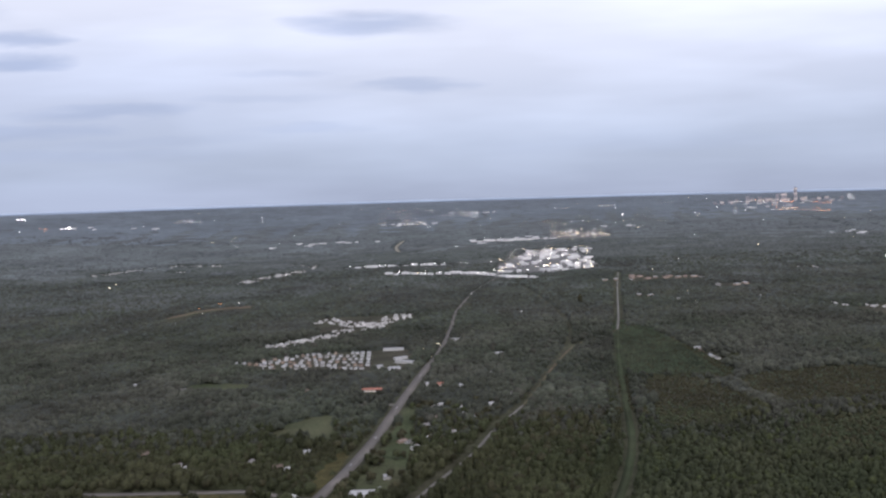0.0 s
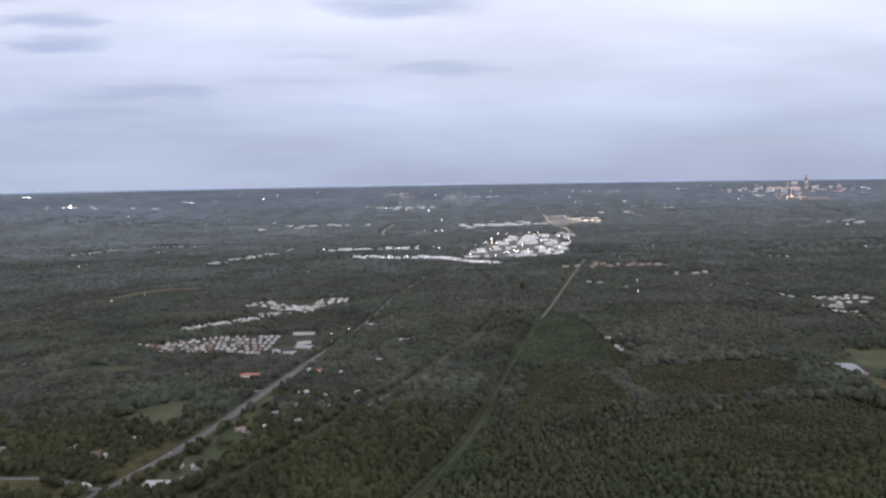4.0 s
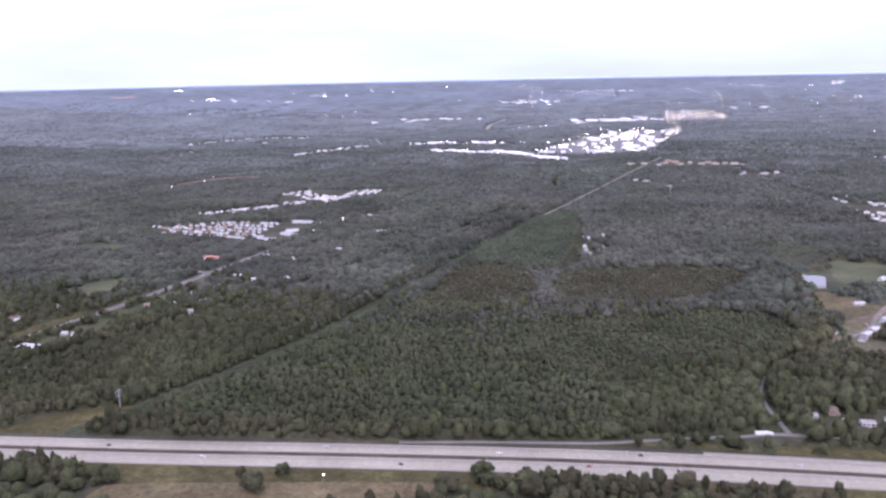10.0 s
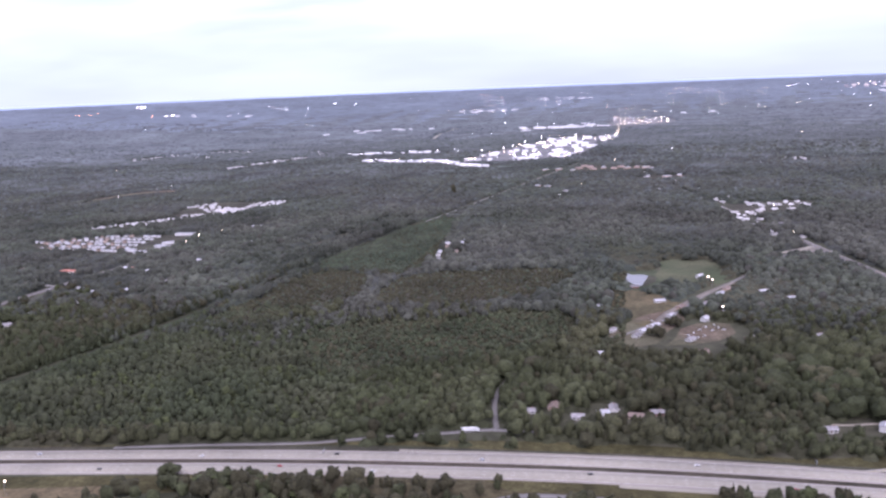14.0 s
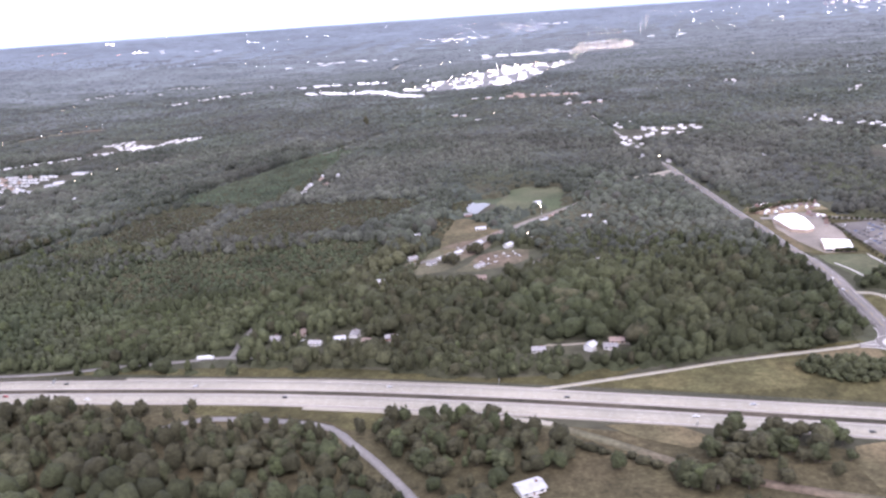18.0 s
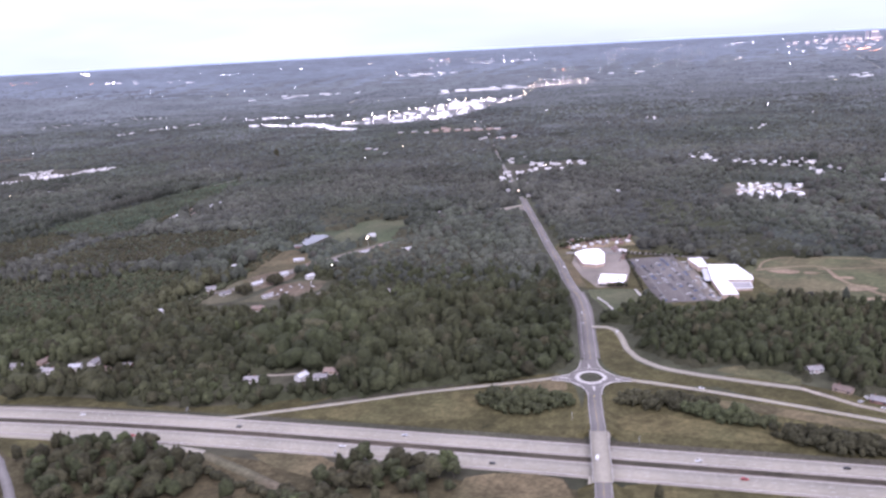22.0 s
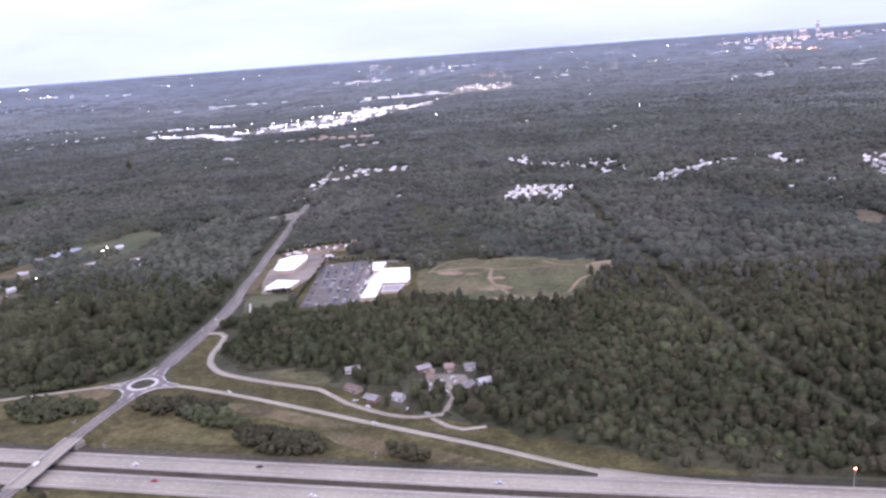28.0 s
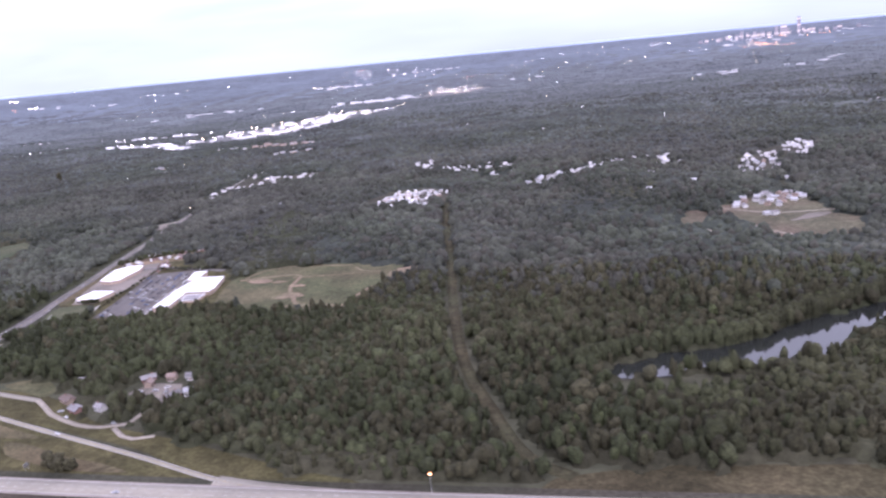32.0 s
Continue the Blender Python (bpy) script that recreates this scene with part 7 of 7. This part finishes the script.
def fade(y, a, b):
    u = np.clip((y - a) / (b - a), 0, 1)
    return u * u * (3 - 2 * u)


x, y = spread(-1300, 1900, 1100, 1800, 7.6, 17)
r = np.exp(rng.normal(1.38, 0.22, len(x))).clip(2.6, 6.5)
# the haze-blue leaf colour grows likelier with distance
grow("far_woodland", x, y, r, rng.uniform(2.8, 4.6, len(x)), TINY, 18, ("mid_leaf", "haze_leaf"), 0.08 + 0.75 * fade(y, 1050, 2000), ("broadleaf woodland beyond the clearings", "woods beyond the clearings, tinted bluish as haze"), 0.8, False)
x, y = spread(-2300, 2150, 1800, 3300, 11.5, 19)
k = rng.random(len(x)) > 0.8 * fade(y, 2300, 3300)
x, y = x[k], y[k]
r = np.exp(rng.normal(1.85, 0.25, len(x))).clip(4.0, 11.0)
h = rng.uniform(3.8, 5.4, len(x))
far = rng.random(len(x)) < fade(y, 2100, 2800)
grow("far_woodland", x[~far], y[~far], r[~far], h[~far], TINY, 20, ("mid_leaf", "haze_leaf"), (0.5 + 0.5 * fade(y[~far], 1750, 2200)), ("broadleaf woodland beyond the clearings", "woods rolling on towards the horizon"), 1.0, True)
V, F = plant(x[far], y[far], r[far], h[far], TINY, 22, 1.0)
woodland("far_woodland", V, F, "haze_leaf_far", "woods near the horizon, tinted bluish as haze")


def waves(x, y, size, seed):
    """Smooth chance heights, about -1 to 1, with bumps of the given size."""
    r = np.random.default_rng(seed)
    z = 0
    for k in range(9):
        a, f = r.uniform(0, 6.283), 6.283 / size * r.uniform(0.7, 1.5)
        z = z + np.sin((x * math.cos(a) + y * math.sin(a)) * f + r.uniform(0, 6.283) + 1.2 * np.sin(x * f * 0.23 + k) + 1.2 * np.sin(y * f * 0.19 - k))
    return z / 3.6


def canopy(x0, x1, y0, y1, step, height, lump, mats, a, b, seed, label, near=False):
    """The closed roof of a wood seen from afar: one uneven sheet over the ground."""
    gx, gy = np.arange(x0, x1 + step, step), np.arange(y0, y1 + step, step)
    x, y = np.meshgrid(gx, gy)
    r = np.random.default_rng(seed)
    x, y = x + r.uniform(-0.3, 0.3, x.shape) * step, y + r.uniform(-0.3, 0.3, y.shape) * step
    i, j = ((x - GX) / GS).astype(int), ((y - GY) / GS).astype(int)
    inside = (i >= 0) & (i < FREE.shape[1]) & (j >= 0) & (j < FREE.shape[0])
    wood = np.where(inside, FREE[j.clip(0, FREE.shape[0] - 1), i.clip(0, FREE.shape[1] - 1)], True)
    for sx, sy, sr in SPOTS:
        if y0 - 20 < sy < y1 + 20:
            wood &= np.hypot(x - sx, y - sy) > sr
    h = height * (1 + (0.2 if y0 < 1900 else 0.08) * waves(x, y, 150, seed)) + lump * r.uniform(-1, 1, x.shape) + 0.6 * lump * waves(x, y, step * 3, seed + 1)
    if near:
        wood &= y > np.interp(x, [p[0] for p in MEDIAN], [p[1] for p in MEDIAN]) + 12
        h = np.where(in_young(x, y), 0.7, h)
    z = terrain(x, y) + np.where(wood, h.clip(0.3, None), -1.5)
    n, m = x.shape
    q, p = np.meshgrid(np.arange(n - 1), np.arange(m - 1), indexing="ij")
    q, p = q.ravel(), p.ravel()
    f = np.c_[q * m + p, q * m + p + 1, (q + 1) * m + p + 1, (q + 1) * m + p]
    cx, cy = x[q, p], y[q, p]
    some = wood[q, p] | wood[q + 1, p] | wood[q, p + 1] | wood[q + 1, p + 1]
    # keep only the part of the sheet in the camera's view
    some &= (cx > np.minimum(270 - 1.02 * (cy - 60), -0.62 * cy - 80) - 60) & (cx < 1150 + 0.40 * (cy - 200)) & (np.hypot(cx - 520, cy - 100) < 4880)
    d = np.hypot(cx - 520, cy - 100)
    # beyond this range the sheet takes the more haze-tinted colour
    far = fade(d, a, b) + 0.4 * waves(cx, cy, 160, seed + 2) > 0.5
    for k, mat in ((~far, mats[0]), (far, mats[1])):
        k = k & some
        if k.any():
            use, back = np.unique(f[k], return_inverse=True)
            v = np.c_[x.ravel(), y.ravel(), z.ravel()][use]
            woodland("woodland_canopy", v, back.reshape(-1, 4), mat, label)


canopy(-420, 1320, 340, 642, 3.0, 2.7, 0.7, ("canopy", "canopy"), 9000, 9999, 49, "dense undergrowth of broadleaf woodland", True)
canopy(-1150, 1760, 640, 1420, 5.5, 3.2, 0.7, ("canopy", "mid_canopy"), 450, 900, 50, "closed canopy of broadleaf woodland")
canopy(-1500, 1900, 1420, 2000, 6.0, 3.6, 1.0, ("mid_canopy", "haze_leaf"), 1300, 2000, 51, "closed canopy of far woodland")
canopy(-2500, 2200, 2000, 3000, 9.0, 5.6, 0.9, ("haze_leaf", "haze_leaf_far"), 2100, 3100, 52, "closed canopy of woods towards the horizon")
canopy(-3600, 3000, 3000, 4960, 15.0, 5.0, 1.6, ("haze_leaf_far", "haze_leaf_rim"), 2900, 4300, 53, "canopy near the horizon, tinted pale as haze")
# tall trees along the far bank of the long pond
bank_line = smooth([(1054, 497), (1066, 511), (1089, 520.5), (1114, 528), (1138, 549), (1162, 567), (1188, 582), (1226, 598)], 2.8)
off = sides(bank_line)
x = np.concatenate([bank_line[:, 0] + off[:, 0] * d for d in (1.0, 4.5)]) + rng.uniform(-1, 1, 2 * len(bank_line))
y = np.concatenate([bank_line[:, 1] + off[:, 1] * d for d in (1.0, 4.5)]) + rng.uniform(-1, 1, 2 * len(bank_line))
r = rng.uniform(2.2, 3.4, len(x))
V, F = plant(x, y, r, rng.uniform(4.4, 5.6, len(x)), SLIM, 60, 0.2)
woodland("waterside_trees", V, F, "leaf", "tall trees along the bank of a pond", False)
V, F = plant(x, y, r * 0.9, np.full(len(x), 3.6), SLIM, 61, 2.2)
woodland("waterside_shrubs", V, F, "leaf", "dense shrubs below trees on a bank", False)
# thickets of shrubs on the verges (middle, half length, half width, turn, count)
for k, (cx, cy, a, b, turn, n) in enumerate(((705, 448, 21, 9, 2, 200), (763, 453, 21, 6, 0, 150), (785, 442, 20, 4, -16, 100), (820, 426, 21, 6.5, -14, 190), (690, 470, 10, 2, 20, 26), (870, 420, 10, 2.5, -14, 36))):
    r = np.random.default_rng(70 + k)
    q, u = r.uniform(0, 6.283, n), np.sqrt(r.random(n))
    px, py = a * u * np.cos(q), b * u * np.sin(q) * (1 + 0.3 * np.sin(q * 3))
    t = math.radians(turn)
    x, y = cx + px * math.cos(t) - py * math.sin(t), cy + px * math.sin(t) + py * math.cos(t)
    size = r.uniform(1.4, 3.2, n) * (1.2 - 0.5 * u)
    V, F = plant(x, y, size, size * r.uniform(0.8, 1.5, n), SMALL, 80 + k, 0.1)
    woodland("shrub_thicket", V, F, ("leaf", "leaf_brown")[k % 2], ("dense dark shrubs in rough grass", "dense brownish shrubs in rough grass")[k % 2], False)
# the woods go on beneath the flight
x, y = np.meshgrid(np.arange(-700, 1700, 10.0), np.arange(-350, 335, 10.0))
x, y = x.ravel() + rng.uniform(-4, 4, x.size), y.ravel() + rng.uniform(-4, 4, y.size)
i, j = ((x - GX) / GS).astype(int), ((y - GY) / GS).astype(int)
ok = np.where(j >= 0, FREE[j.clip(0, None), i], True) & (np.abs(x - np.interp(y, [-60, 120, 240, 320], [800, 770, 752, 744])) > 8)
x, y = x[ok], y[ok]
r = rng.uniform(4.0, 6.5, len(x))
V, F = plant(x, y, r, r * rng.uniform(0.9, 1.3, len(x)), TINY, 30, 0.8)
woodland("broadleaf_woodland", V, F, "leaf", "broadleaf woodland south of the motorway")
